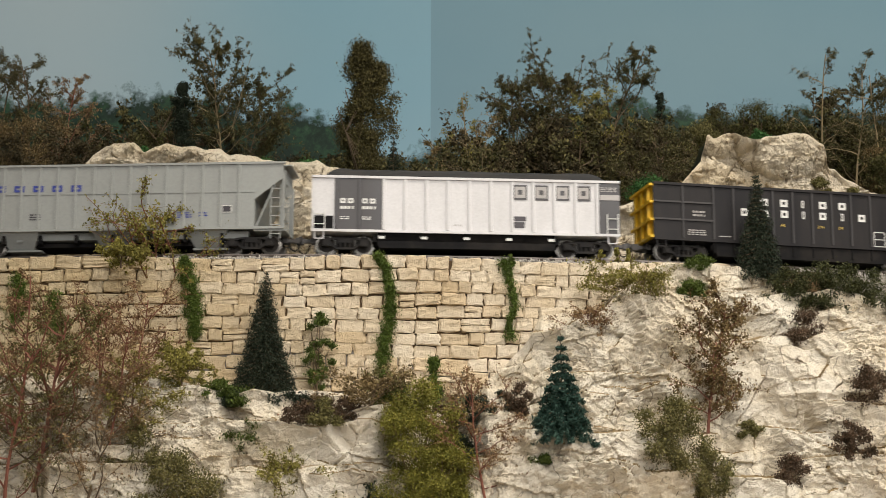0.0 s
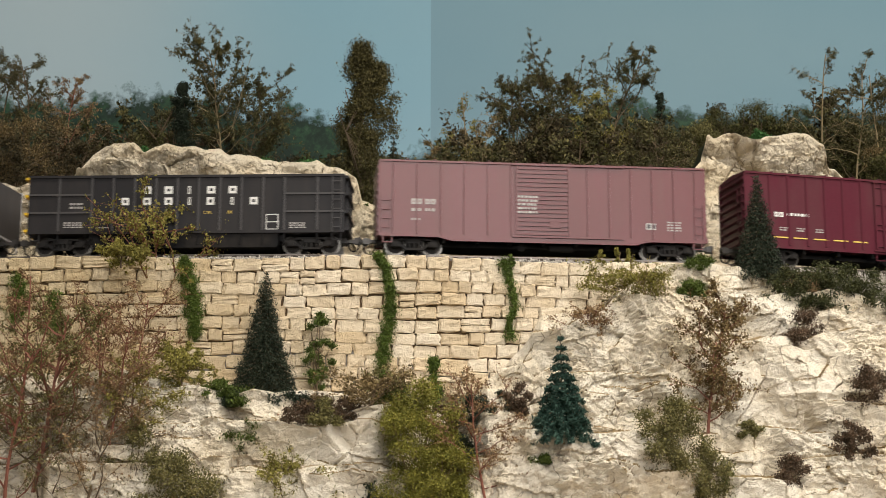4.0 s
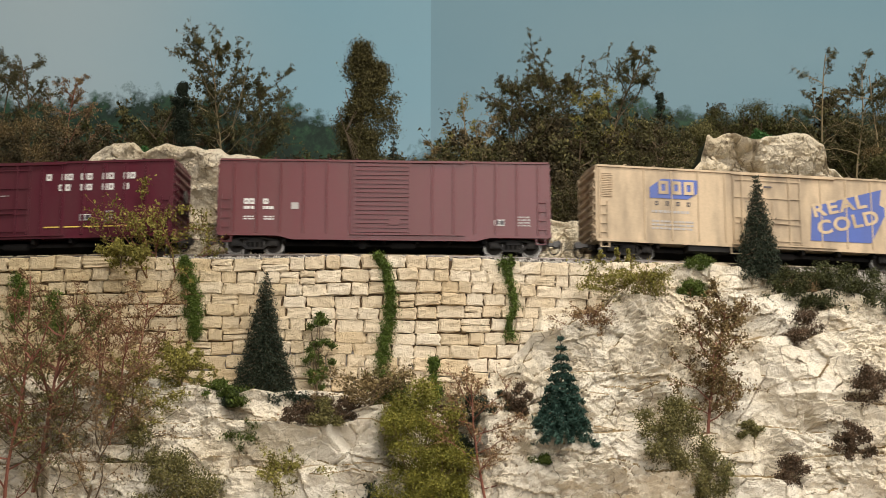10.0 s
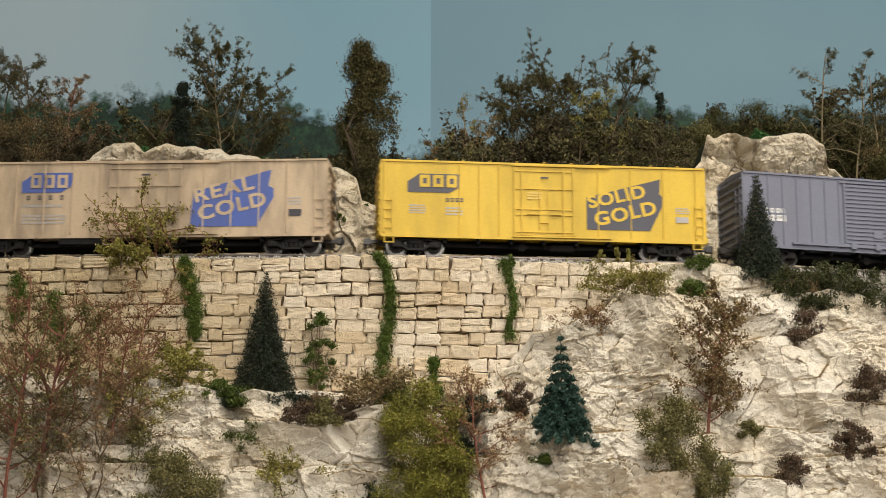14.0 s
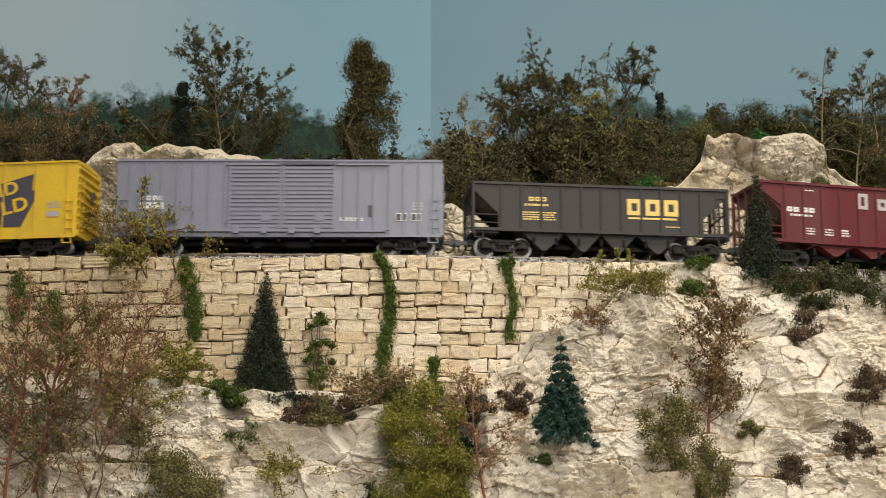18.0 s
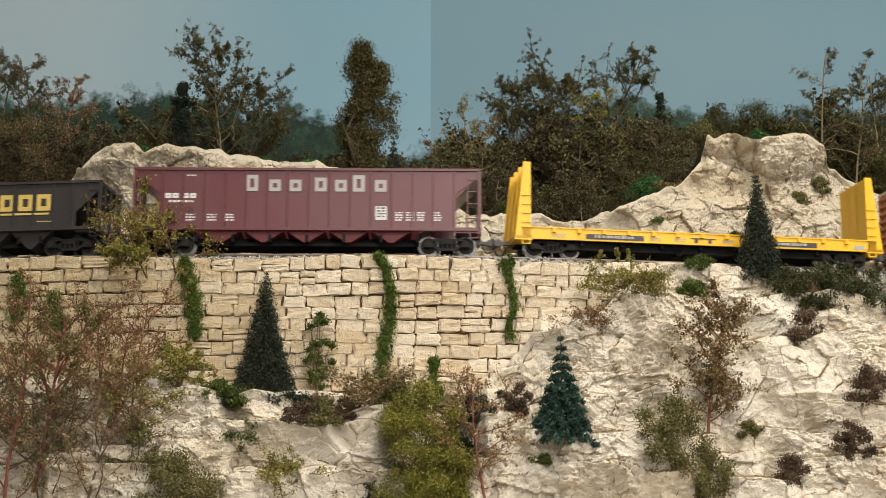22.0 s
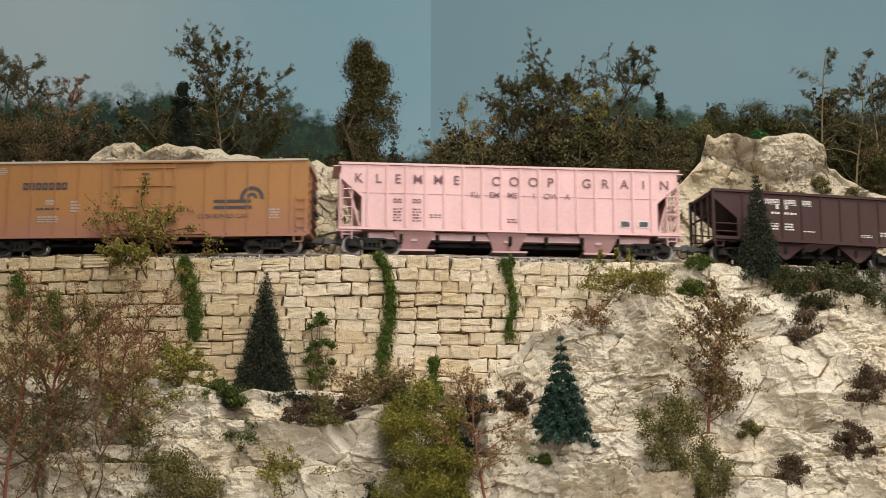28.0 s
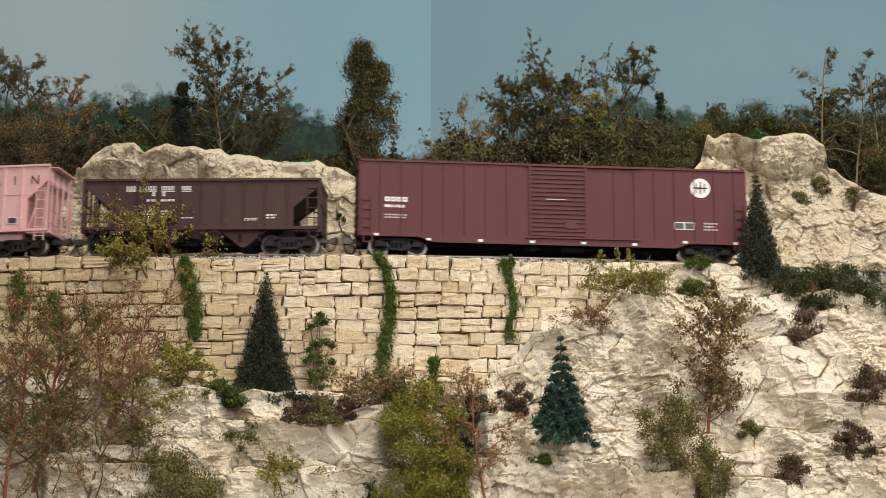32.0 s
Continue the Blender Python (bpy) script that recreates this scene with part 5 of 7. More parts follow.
for ch, xk in (("CO", -0.0244), ("AL", -0.0120), ("LIN", 0.0100), ("ER", 0.0228)):
    words(UP, ch, xk, 0.0212, 0.0022, UY - 0.0002, YELLOW_INK, spacing=1.3)
bars(UP, -0.0640, 0.0276, 0.0070, 0.0040, 2, UY, GREY_INK, 60)
bars(UP, -0.0670, 0.0168, 0.0110, 0.0036, 3, UY, GREY_INK, 61)
bars(UP, -0.0488, 0.0140, 0.0070, 0.0010, 1, UY, GREY_INK, 62)
bars(UP, 0.0568, 0.0160, 0.0095, 0.0036, 3, UY, GREY_INK, 63)
bm = bmesh.new()
for z in (0.0122, 0.0162, 0.0204):
    add_box(bm, 0.0440, 0.0508, UY - 0.0001, UY, z, z + 0.0004)
for x in (0.0440, 0.0504):
    add_box(bm, x, x + 0.0004, UY - 0.0001, UY, 0.0122, 0.0208)
part("data_frame", bm, WHITE_INK, UP)
bm = bmesh.new()
cyl(bm, (0.0035, -0.0165, 0.0052), (0.0035, -0.0135, 0.0052), 0.0030, 12)
part("brake_cylinder", bm, TRUCK_GREY, UP)

# boxcars
RC, RY, RM = make_boxcar("red boxcar with a louvered sliding door", 0.1809, 0.4804, (0.122, 0.022, 0.026), steps_x(-0.0830, -0.0180, 6)[0:6] + steps_x(0.0245, 0.0850, 6), ("louver", -0.0155, 0.0145), belly=0.0026, rib_w=0.0009)
letter_blocks(RC, -0.0730, 0.0268, 0.0026, 0.0030, 2, 0.0032, RY, GREY_INK, hole=0.35)
letter_blocks(RC, -0.0655, 0.0268, 0.0026, 0.0030, 2, 0.0032, RY, GREY_INK, hole=0.35)
bars(RC, -0.0730, 0.0245, 0.0055, 0.0030, 1, RY, GREY_INK, 70)
bars(RC, -0.0655, 0.0245, 0.0060, 0.0030, 1, RY, GREY_INK, 71)
bars(RC, -0.0730, 0.0190, 0.0050, 0.0022, 1, RY, GREY_INK, 72)
bars(RC, -0.0145, 0.0330, 0.0110, 0.0110, 5, RY - 0.0009, GREY_INK, 73)
data_panel(RC, 0.0570, 0.0158, RY)
bars(RC, 0.0690, 0.0205, 0.0078, 0.0060, 4, RY, GREY_INK, 74)

WC, WY, WM = make_boxcar("maroon boxcar with a plug door and yellow sill dashes", 0.1992, 0.6918, (0.092, 0.018, 0.030), steps_x(-0.0850, -0.0285, 6) + steps_x(0.0262, 0.0850, 6), ("plug", -0.0205, 0.0195), rib_w=0.0016, spec=0.26)
for xk, n in ((0.0283, 1), (0.0368, 2), (0.0478, 2), (0.0600, 2), (0.0720, 2)):
    letter_blocks(WC, xk, 0.0410, 0.0029, 0.0036, n, 0.0036, WY, WHITE_INK, hole=0.34)
for xk, n in ((0.0355, 2), (0.0478, 2), (0.0600, 2), (0.0722, 1)):
    letter_blocks(WC, xk, 0.0350, 0.0029, 0.0036, n, 0.0036, WY, WHITE_INK, hole=0.34)
letter_blocks(WC, -0.0825, 0.0263, 0.0024, 0.0027, 2, 0.0030, WY, WHITE_INK)
bars(WC, -0.0748, 0.0288, 0.0135, 0.0028, 1, WY, WHITE_INK, 80)
for xk in steps_x(-0.0835, -0.0345, 5) + steps_x(0.0280, 0.0735, 5):
    plate(WC, "yellow_dash", xk, xk + 0.0088, 0.0142, 0.0149, WY - 0.0001, YELLOW_INK)
for q, xk in enumerate((-0.0795, -0.0690, -0.0575)):
    bars(WC, xk, 0.0205, 0.0048, 0.0026, 2, WY, GREY_INK, 81 + q)
data_panel(WC, 0.0482, 0.0180, WY, 0.0060)
bars(WC, 0.0610, 0.0232, 0.0060, 0.0070, 4, WY, GREY_INK, 85)
bars(WC, -0.0075, 0.0330, 0.0050, 0.0010, 1, WY - 0.0006, GREY_INK, 86)
bars(WC, 0.0025, 0.0330, 0.0050, 0.0010, 1, WY - 0.0006, GREY_INK, 87)
stirrup(WC, -0.0165, -0.0175, WM, 0.0085, 0.0075)

CC, CCY, CCM = make_boxcar("red boxcar with a louvered door and white lettering", 0.1799, 0.9044, (0.118, 0.022, 0.026), steps_x(-0.0820, -0.0190, 6) + steps_x(0.0260, 0.0840, 6), ("louver", -0.0170, 0.0140), belly=0.0026, rib_w=0.0013, spec=0.27)
for xk, n in ((-0.0765, 2), (-0.0660, 1)):
    letter_blocks(CC, xk, 0.0262, 0.0027, 0.0030, n, 0.0030, CCY, WHITE_INK, hole=0.32)
bars(CC, -0.0765, 0.0250, 0.0058, 0.0030, 1, CCY, WHITE_INK, 90)
bars(CC, -0.0660, 0.0250, 0.0060, 0.0030, 1, CCY, WHITE_INK, 91)
bars(CC, -0.0765, 0.0195, 0.0055, 0.0026, 2, CCY, WHITE_INK, 92)
bars(CC, -0.0655, 0.0195, 0.0055, 0.0026, 2, CCY, WHITE_INK, 93)
plate(CC, "data_panel", -0.0508, -0.0468, 0.0235, 0.0272, CCY - 0.0001, GREY_INK)
data_panel(CC, 0.0600, 0.0155, CCY)
bars(CC, 0.0720, 0.0208, 0.0078, 0.0062, 4, CCY, GREY_INK, 94)


TN, TY, TM = make_boxcar("weathered tan refrigerator car with a blue block emblem", 0.1993, 1.1179, (0.55, 0.425, 0.285), steps_x(-0.0985, -0.0975, 2) + steps_x(-0.0720, -0.0250, 4) + steps_x(0.0320, 0.0930, 5), ("plug", -0.0205, 0.0205), rib_w=0.0009, rough=0.55, grime=0.60)
bm = bmesh.new()
prism(bm, [(-0.0690, 0.0340), (-0.0470, 0.0340), (-0.0415, 0.0375), (-0.0405, 0.0452), (-0.0620, 0.0452), (-0.0690, 0.0400)], TY - 0.0002, TY)
part("emblem", bm, BLUE_MARK, TN, "blue block emblem")
letter_blocks(TN, -0.0640, 0.0365, 0.0058, 0.0075, 3, 0.0074, TY - 0.0004, TM, hole=0.30)
bm = bmesh.new()
prism(bm, [(0.0250, 0.0140), (0.0615, 0.0140), (0.0705, 0.0300), (0.0705, 0.0350), (0.0675, 0.0365), (0.0690, 0.0455), (0.0265, 0.0335)], TY - 0.0002, TY)
part("emblem", bm, BLUE_MARK, TN, "blue slanted emblem")
words(TN, "REAL", 0.0272, 0.0275, 0.0108, TY - 0.0004, TM, spacing=1.15, tilt=-13, bold=0.03, squeeze=1.25)
words(TN, "COLD", 0.0300, 0.0175, 0.0108, TY - 0.0004, TM, spacing=1.12, tilt=-13, bold=0.03, squeeze=1.20)
letter_blocks(TN, -0.0660, 0.0300, 0.0018, 0.0024, 4, 0.0062, TY, DARK_INK, hole=0.28)
bars(TN, -0.0680, 0.0272, 0.0240, 0.0026, 1, TY, GREY_INK, 100)
bars(TN, -0.0680, 0.0215, 0.0260, 0.0060, 3, TY, GREY_INK, 101)
bm = bmesh.new()
for q in range(14):
    add_box(bm, -0.0965, -0.0905, TY - 0.0004, TY + 0.0004, 0.0335 + q * 0.0010, 0.0335 + q * 0.0010 + 0.0005)
part("vent_grille", bm, TM, TN)
plate(TN, "data_panel", 0.0790, 0.0860, 0.0195, 0.0232, TY - 0.0002, DARK_INK)
bars(TN, 0.0780, 0.0300, 0.0080, 0.0050, 3, TY, GREY_INK, 102)
plate(TN, "door_crest", -0.0025, 0.0025, 0.0428, 0.0438, TY - 0.0012, DARK_INK)
part("equipment_box", box_bm(-0.047, -0.022, -0.0165, -0.008, 0.0052, 0.0088), TRUCK_GREY, TN)
stirrup(TN, -0.0180, -0.0175, TM, 0.0085, 0.0085)

YL, YY, YM = make_boxcar("yellow refrigerator car with a dark block emblem", 0.1801, 1.3343, (0.68, 0.455, 0.035), steps_x(-0.0885, -0.0880, 2) + steps_x(-0.0470, -0.0250, 3) + steps_x(0.0300, 0.0850, 4), ("plug", -0.0170, 0.0170), rib_w=0.0007, rough=0.5, grime=0.26)
NAVY = paint("navy_block_mark", (0.055, 0.055, 0.075), 0.5, 0.2)
bm = bmesh.new()
prism(bm, [(-0.0755, 0.0335), (-0.0525, 0.0335), (-0.0470, 0.0368), (-0.0465, 0.0440), (-0.0690, 0.0440), (-0.0755, 0.0395)], YY - 0.0002, YY)
part("emblem", bm, NAVY, YL, "dark block emblem")
letter_blocks(YL, -0.0690, 0.0365, 0.0058, 0.0068, 3, 0.0074, YY - 0.0004, YM, hole=0.32)
bm = bmesh.new()
prism(bm, [(0.0235, 0.0150), (0.0590, 0.0150), (0.0660, 0.0290), (0.0660, 0.0345), (0.0645, 0.0360), (0.0650, 0.0445), (0.0235, 0.0330)], YY - 0.0002, YY)
part("emblem", bm, NAVY, YL, "dark slanted emblem")
words(YL, "SOLID", 0.0250, 0.0270, 0.0098, YY - 0.0004, YM, spacing=1.08, tilt=-13, bold=0.03, squeeze=1.15)
words(YL, "GOLD", 0.0285, 0.0170, 0.0105, YY - 0.0004, YM, spacing=1.10, tilt=-13, bold=0.03, squeeze=1.15)
letter_blocks(YL, -0.0545, 0.0285, 0.0018, 0.0022, 4, 0.0026, YY, DARK_INK, hole=0.3)
bars(YL, -0.0545, 0.0255, 0.0095, 0.0052, 3, YY, GREY_INK, 110)
bars(YL, -0.0745, 0.0265, 0.0090, 0.0055, 4, YY, GREY_INK, 111)
plate(YL, "data_panel", 0.0735, 0.0805, 0.0200, 0.0232, YY - 0.0002, GREY_INK)
bars(YL, 0.0735, 0.0285, 0.0080, 0.0040, 3, YY, GREY_INK, 112)
plate(YL, "door_crest", -0.0022, 0.0022, 0.0428, 0.0438, YY - 0.0012, DARK_INK)
bars(YL, -0.0095, 0.0350, 0.0080, 0.0045, 3, YY - 0.0008, GOLD_INK, 113)

GB, GBY, GBM = make_boxcar("blue-grey boxcar with two louvered doors", 0.1768, 1.5331, (0.20, 0.21, 0.265), steps_x(-0.0820, -0.0300, 7) + steps_x(0.0350, 0.0840, 7), ("double", -0.0275, 0.0300), rib_w=0.0012, belly=0.0)
letter_blocks(GB, -0.0755, 0.0285, 0.0022, 0.0026, 2, 0.0030, GBY, WHITE_INK)
letter_blocks(GB, -0.0690, 0.0285, 0.0022, 0.0026, 2, 0.0030, GBY, WHITE_INK)
plate(GB, "number_plate", -0.0760, -0.0700, 0.0238, 0.0272, GBY - 0.0001, WHITE_INK)
plate(GB, "number_plate", -0.0690, -0.0632, 0.0238, 0.0272, GBY - 0.0001, WHITE_INK)
bars(GB, -0.0752, 0.0266, 0.0045, 0.0026, 1, GBY - 0.0002, GREY_INK, 120)
bars(GB, -0.0684, 0.0266, 0.0045, 0.0026, 1, GBY - 0.0002, GREY_INK, 121)
plate(GB, "data_panel", 0.0485, 0.0518, 0.0195, 0.0258, GBY - 0.0002, DARK_INK)
data_panel(GB, 0.0635, 0.0170, GBY, 0.0060, 0.0046)
data_panel(GB, 0.0718, 0.0170, GBY, 0.0055, 0.0046)
bars(GB, 0.0725, 0.0275, 0.0060, 0.0050, 3, GBY, GREY_INK, 122)
bars(GB, 0.0330, 0.0190, 0.0130, 0.0022, 2, GBY, WHITE_INK, 123)
part("sill_rail", box_bm(-0.060, 0.0580, -0.0192, -0.0180, 0.0108, 0.0122), GBM, GB)
for x in (-0.0230, -0.0080, 0.0070, 0.0210):
    part("roller_bracket", box_bm(x - 0.0016, x + 0.0016, -0.0200, -0.0178, 0.0098, 0.0134), GBM, GB)

CN, CNY, CNM = make_boxcar("faded brown and yellow insulated boxcar with a plug door", 0.1786, 2.3215, (0.37, 0.178, 0.060), steps_x(-0.0760, -0.0240, 5) + steps_x(0.0330, 0.0800, 5), ("plug", -0.0180, 0.0170), rib_w=0.0006, rough=0.5, roof=paint("pale_roof", (0.50, 0.45, 0.38), 0.5, 0.2), low=(0.30, 0.14, 0.12))
ends_grey = DARK_INK
letter_blocks(CN, -0.0680, 0.0355, 0.0030, 0.0040, 7, 0.0036, CNY, ends_grey, hole=0.36)
letter_blocks(CN, -0.0550, 0.0270, 0.0020, 0.0026, 2, 0.0026, CNY, GREY_INK, hole=0.3)
bars(CN, -0.0600, 0.0252, 0.0135, 0.0020, 1, CNY, DARK_INK, 130)
bars(CN, -0.0590, 0.0205, 0.0120, 0.0040, 3, CNY, GREY_INK, 131)
bars(CN, -0.0870, 0.0480, 0.0100, 0.0040, 4, CNY, GREY_INK, 132)
bars(CN, -0.0410, 0.0290, 0.0050, 0.0070, 4, CNY, GREY_INK, 133)
bm = bmesh.new()
add_box(bm, 0.0380, 0.0585, CNY - 0.0001, CNY, 0.0270, 0.0288)
add_box(bm, 0.0380, 0.0590, CNY - 0.0001, CNY, 0.0236, 0.0254)
for r0, r1 in ((0.0046, 0.0066), (0.0014, 0.0030)):
    o = [(0.0590 + r1 * math.cos(a), 0.0296 + r1 * math.sin(a)) for a in steps_x(-0.1, math.pi + 0.15, 14)] + [(0.0590 + r0 * math.cos(a), 0.0296 + r0 * math.sin(a)) for a in steps_x(math.pi + 0.15, -0.1, 14)]
    prism(bm, o, CNY - 0.00012, CNY)
part("emblem", bm, ends_grey, CN, "dark curved emblem")
words(CN, "CUSHIONED CAR", 0.0292, 0.0185, 0.0034, CNY - 0.0002, DARK_INK, squeeze=1.05)
bars(CN, 0.0680, 0.0235, 0.0060, 0.0060, 4, CNY, GREY_INK, 134)
plate(CN, "door_crest", -0.0022, 0.0022, 0.0432, 0.0440, CNY - 0.0012, DARK_INK)
stirrup(CN, -0.0195, -0.0175, CNM, 0.0085, 0.0050, 0.0030)
part("brake_rigging", box_bm(0.0145, 0.0260, -0.0150, -0.0120, 0.0050, 0.0066), paint("rust_red", (0.20, 0.06, 0.04), 0.7), CN)

LX, LY, LM = make_boxcar("long maroon boxcar with white reflectors along the sill", 0.2150, 2.8875, (0.095, 0.025, 0.033), steps_x(-0.0965, -0.0270, 7) + steps_x(0.0330, 0.1010, 7), ("louver", -0.0145, 0.0175), belly=0.0034, rib_w=0.0006, inset=0.0215, rough=0.6, spec=0.25)
letter_blocks(LX, -0.0940, 0.0280, 0.0027, 0.0026, 4, 0.0032, LY, WHITE_INK, hole=0.34)
bars(LX, -0.0940, 0.0262, 0.0125, 0.0028, 1, LY, WHITE_INK, 140)
bars(LX, -0.0940, 0.0210, 0.0125, 0.0030, 2, LY, GREY_INK, 141)
bm = bmesh.new()
cyl(bm, (0.0820, LY, 0.0405), (0.0820, LY - 0.00012, 0.0405), 0.0056, 28)
part("emblem", bm, WHITE_INK, LX, "round white emblem")
bm = bmesh.new()
for a, b, c, d in ((-0.0040, 0.0040, -0.0004, 0.0004), (-0.0004, 0.0004, -0.0036, 0.0036), (-0.0026, -0.0020, -0.0028, 0.0028), (0.0020, 0.0026, -0.0028, 0.0028)):
    add_box(bm, 0.0820 + a, 0.0820 + b, LY - 0.0003, LY - 0.0001, 0.0405 + c, 0.0405 + d)
part("emblem_bars", bm, LM, LX)
data_panel(LX, 0.0665, 0.0165, LY, 0.0120, 0.0042)
bars(LX, 0.0835, 0.0208, 0.0075, 0.0052, 3, LY, GREY_INK, 142)
plate(LX, "door_stripe", -0.0050, 0.0060, 0.0312, 0.0317, LY - 0.0010, GREY_INK)
for x in steps_x(-0.0985, 0.1010, 8):
    plate(LX, "reflector", x - 0.0013, x + 0.0013, 0.0086 if abs(x) > 0.07 else 0.0066, 0.0100 if abs(x) > 0.07 else 0.0080, LY - 0.0006, WHITE_INK)


# bulkhead flat car
def bulkhead_flat(L, s0):
    mat = paint("flatcar_yellow", (0.86, 0.50, 0.012), 0.42, 0.12)
    car = start_car("bulkhead_flatcar", "empty yellow bulkhead flat car", L, 0.0225, s0, sill=0.0090)
    hw, k = 0.0178, L / 2
    for sy in (-1, 1):
        part("side_sill", box_bm(-k + 0.004, k - 0.004, *sorted((sy * hw, sy * (hw - 0.0016))), 0.0085, 0.0146), mat, car)
        part("top_flange", box_bm(-k + 0.004, k - 0.004, *sorted((sy * (hw + 0.0005), sy * (hw - 0.0016))), 0.0146, 0.0152), mat, car)
        for x in steps_x(-k + 0.022, k - 0.022, 13):
            part("stake_pocket", box_bm(x - 0.0011, x + 0.0011, *sorted((sy * hw, sy * (hw + 0.0013))), 0.0122, 0.0150, 0.0002), mat, car)
    part("deck", box_bm(-k + 0.004, k - 0.004, -hw + 0.0016, hw - 0.0016, 0.0128, 0.0142), paint("deck_boards", (0.10, 0.075, 0.05), 0.85, 0.3), car)
    for sx in (-1, 1):
        b = part("bulkhead", box_bm(*sorted((sx * (k - 0.0092), sx * (k - 0.0078))), -hw + 0.001, hw - 0.001, 0.0146, 0.0510), mat, car)
        for y in (-hw, -hw / 3, hw / 3, hw - 0.0012):
            bm = bmesh.new()
            prism(bm, [(sx * (k - 0.0092), 0.0085), (sx * (k - 0.0002), 0.0085), (sx * (k - 0.0052), 0.0518), (sx * (k - 0.0092), 0.0518)], y, y + 0.0012)
            part("bulkhead_post", bm, mat, b)
        for z in (0.0175, 0.0225, 0.0275, 0.0325):
            part("grab_iron", box_bm(*sorted((sx * (k - 0.0090), sx * (k - 0.0040))), -hw - 0.0006, -hw, z, z + 0.0004), mat, b)
        part("end_sill", box_bm(*sorted((sx * (k - 0.010), sx * k)), -hw, hw, 0.0078, 0.0100), mat, car)
        for sy in (-1, 1):
            stirrup(car, sx * (k - 0.0065), sy * (hw - 0.0004), mat, 0.0085, 0.0042, 0.0030)
    y = -hw - 0.0001
    for xa, xb in ((-0.0665, -0.0335), (0.0345, 0.0670)):
        plate(car, "name_plate", xa, xb, 0.0094, 0.0122, y, DARK_INK)
        bars(car, xa + 0.005, 0.0117, xb - xa - 0.010, 0.0026, 1, y - 0.0002, GREY_INK, int(xb * 1e4))
    for xa in (-0.0070, 0.0010):
        plate(car, "emblem", xa, xa + 0.0068, 0.0117, 0.0123, y, DARK_INK)
        plate(car, "emblem", xa + 0.0024, xa + 0.0044, 0.0096, 0.0117, y, DARK_INK)
    plate(car, "data_panel", 0.0890, 0.0955, 0.0095, 0.0118, y, GREY_INK)
    for q, xa in enumerate((-0.085, -0.030, -0.016, 0.0115, 0.022)):
        bars(car, xa, 0.0118, 0.0070, 0.0024, 2, y, GREY_INK, 150 + q)
    part("centre_sill", box_bm(-k + 0.030, k - 0.030, -0.0125, 0.0125, 0.0042, 0.0090), BLACK, car)
    return car


FL = bulkhead_flat(0.2128, 2.1072)


# ---- track ----
def sweep(name, prof, s0, s1, step, mat):
    """Sweep a closed (side, z) profile along the track."""
    ss = np.arange(s0, s1, step)
    vs, fs, n = [], [], len(prof)
    for s in ss:
        for sd, z in prof:
            vs.append(track_point(float(s), sd, z))
    for k in range(len(ss) - 1):
        for q in range(n):
            a, b = k * n + q, k * n + (q + 1) % n
            fs.append((a, b, b + n, a + n))
    return mesh_from(name, vs, fs, mat)


RAIL = paint("weathered_rail", (0.22, 0.19, 0.17), 0.4, 0.4, streak=False, metal=0.7)
TIE = paint("dark_tie", (0.05, 0.04, 0.033), 0.85, 0.3, streak=False)
track = new("railway_track")
tagged(track, "single railway track curving on pale ballast", "track", kind="structure")
for g in (0.0086, -0.0086):
    pr = [(g - 0.0010, -0.0022), (g + 0.0010, -0.0022), (g + 0.0010, -0.0018), (g + 0.0003, -0.0016), (g + 0.0003, -0.0008), (g + 0.0005, -0.0006), (g + 0.0005, 0), (g - 0.0005, 0), (g - 0.0005, -0.0006), (g - 0.0003, -0.0008), (g - 0.0003, -0.0016), (g - 0.0010, -0.0018)]
    part_mesh("rail", sweep("rail", pr, -3.3, 3.3, 0.02, RAIL), track)
tie_me = bpy.data.meshes.new("tie")
bm = box_bm(-0.0014, 0.0014, -0.0152, 0.0152, -0.0040, -0.0021)
bm.to_mesh(tie_me)
bm.free()
tie_me.materials.append(TIE)
for k in range(-45, 66):
    s = k * 0.0066
    p = track_point(s)
    t = part_mesh("tie", tie_me, track)
    t.matrix_basis = pose(p.x, p.y, 0, 0, 0, math.degrees(heading_at(s)))

GRAVEL = leaf_mat("grey_white_gravel", (0.20, 0.19, 0.18), (0.62, 0.58, 0.52), 0.9)


def grains(name, centres, size, mat, seed):
    """Many small rough stones in one mesh."""
    rng = np.random.default_rng(seed)
    base = np.array([(1, 0, 0), (-1, 0, 0), (0, 1, 0), (0, -1, 0), (0, 0, 1), (0, 0, -1)], float)
    n = len(centres)
    v = base[None] * (0.6 + 0.8 * rng.random((n, 6, 1))) + rng.normal(0, 0.25, (n, 6, 3))
    v = v * (size * (0.6 + 0.8 * rng.random((n, 1, 1)))) + centres[:, None, :]
    tri = np.array([(0, 2, 4), (2, 1, 4), (1, 3, 4), (3, 0, 4), (2, 0, 5), (1, 2, 5), (3, 1, 5), (0, 3, 5)])
    return raw_mesh(name, v.reshape(-1, 3), (tri[None] + 6 * np.arange(n)[:, None, None]).reshape(-1, 3), mat)


def raw_mesh(name, verts, faces, mat):
    """faces: an array with one row a face."""
    me = bpy.data.meshes.new(name)
    k = faces.shape[1]
    me.vertices.add(len(verts))
    me.vertices.foreach_set("co", np.asarray(verts, np.float32).reshape(-1))
    me.loops.add(faces.size)
    me.loops.foreach_set("vertex_index", faces.reshape(-1).astype(np.int32))
    me.polygons.add(len(faces))
    me.polygons.foreach_set("loop_start", np.arange(0, faces.size, k, dtype=np.int32))
    me.update(calc_edges=True)
    me.materials.append(mat)
    return me


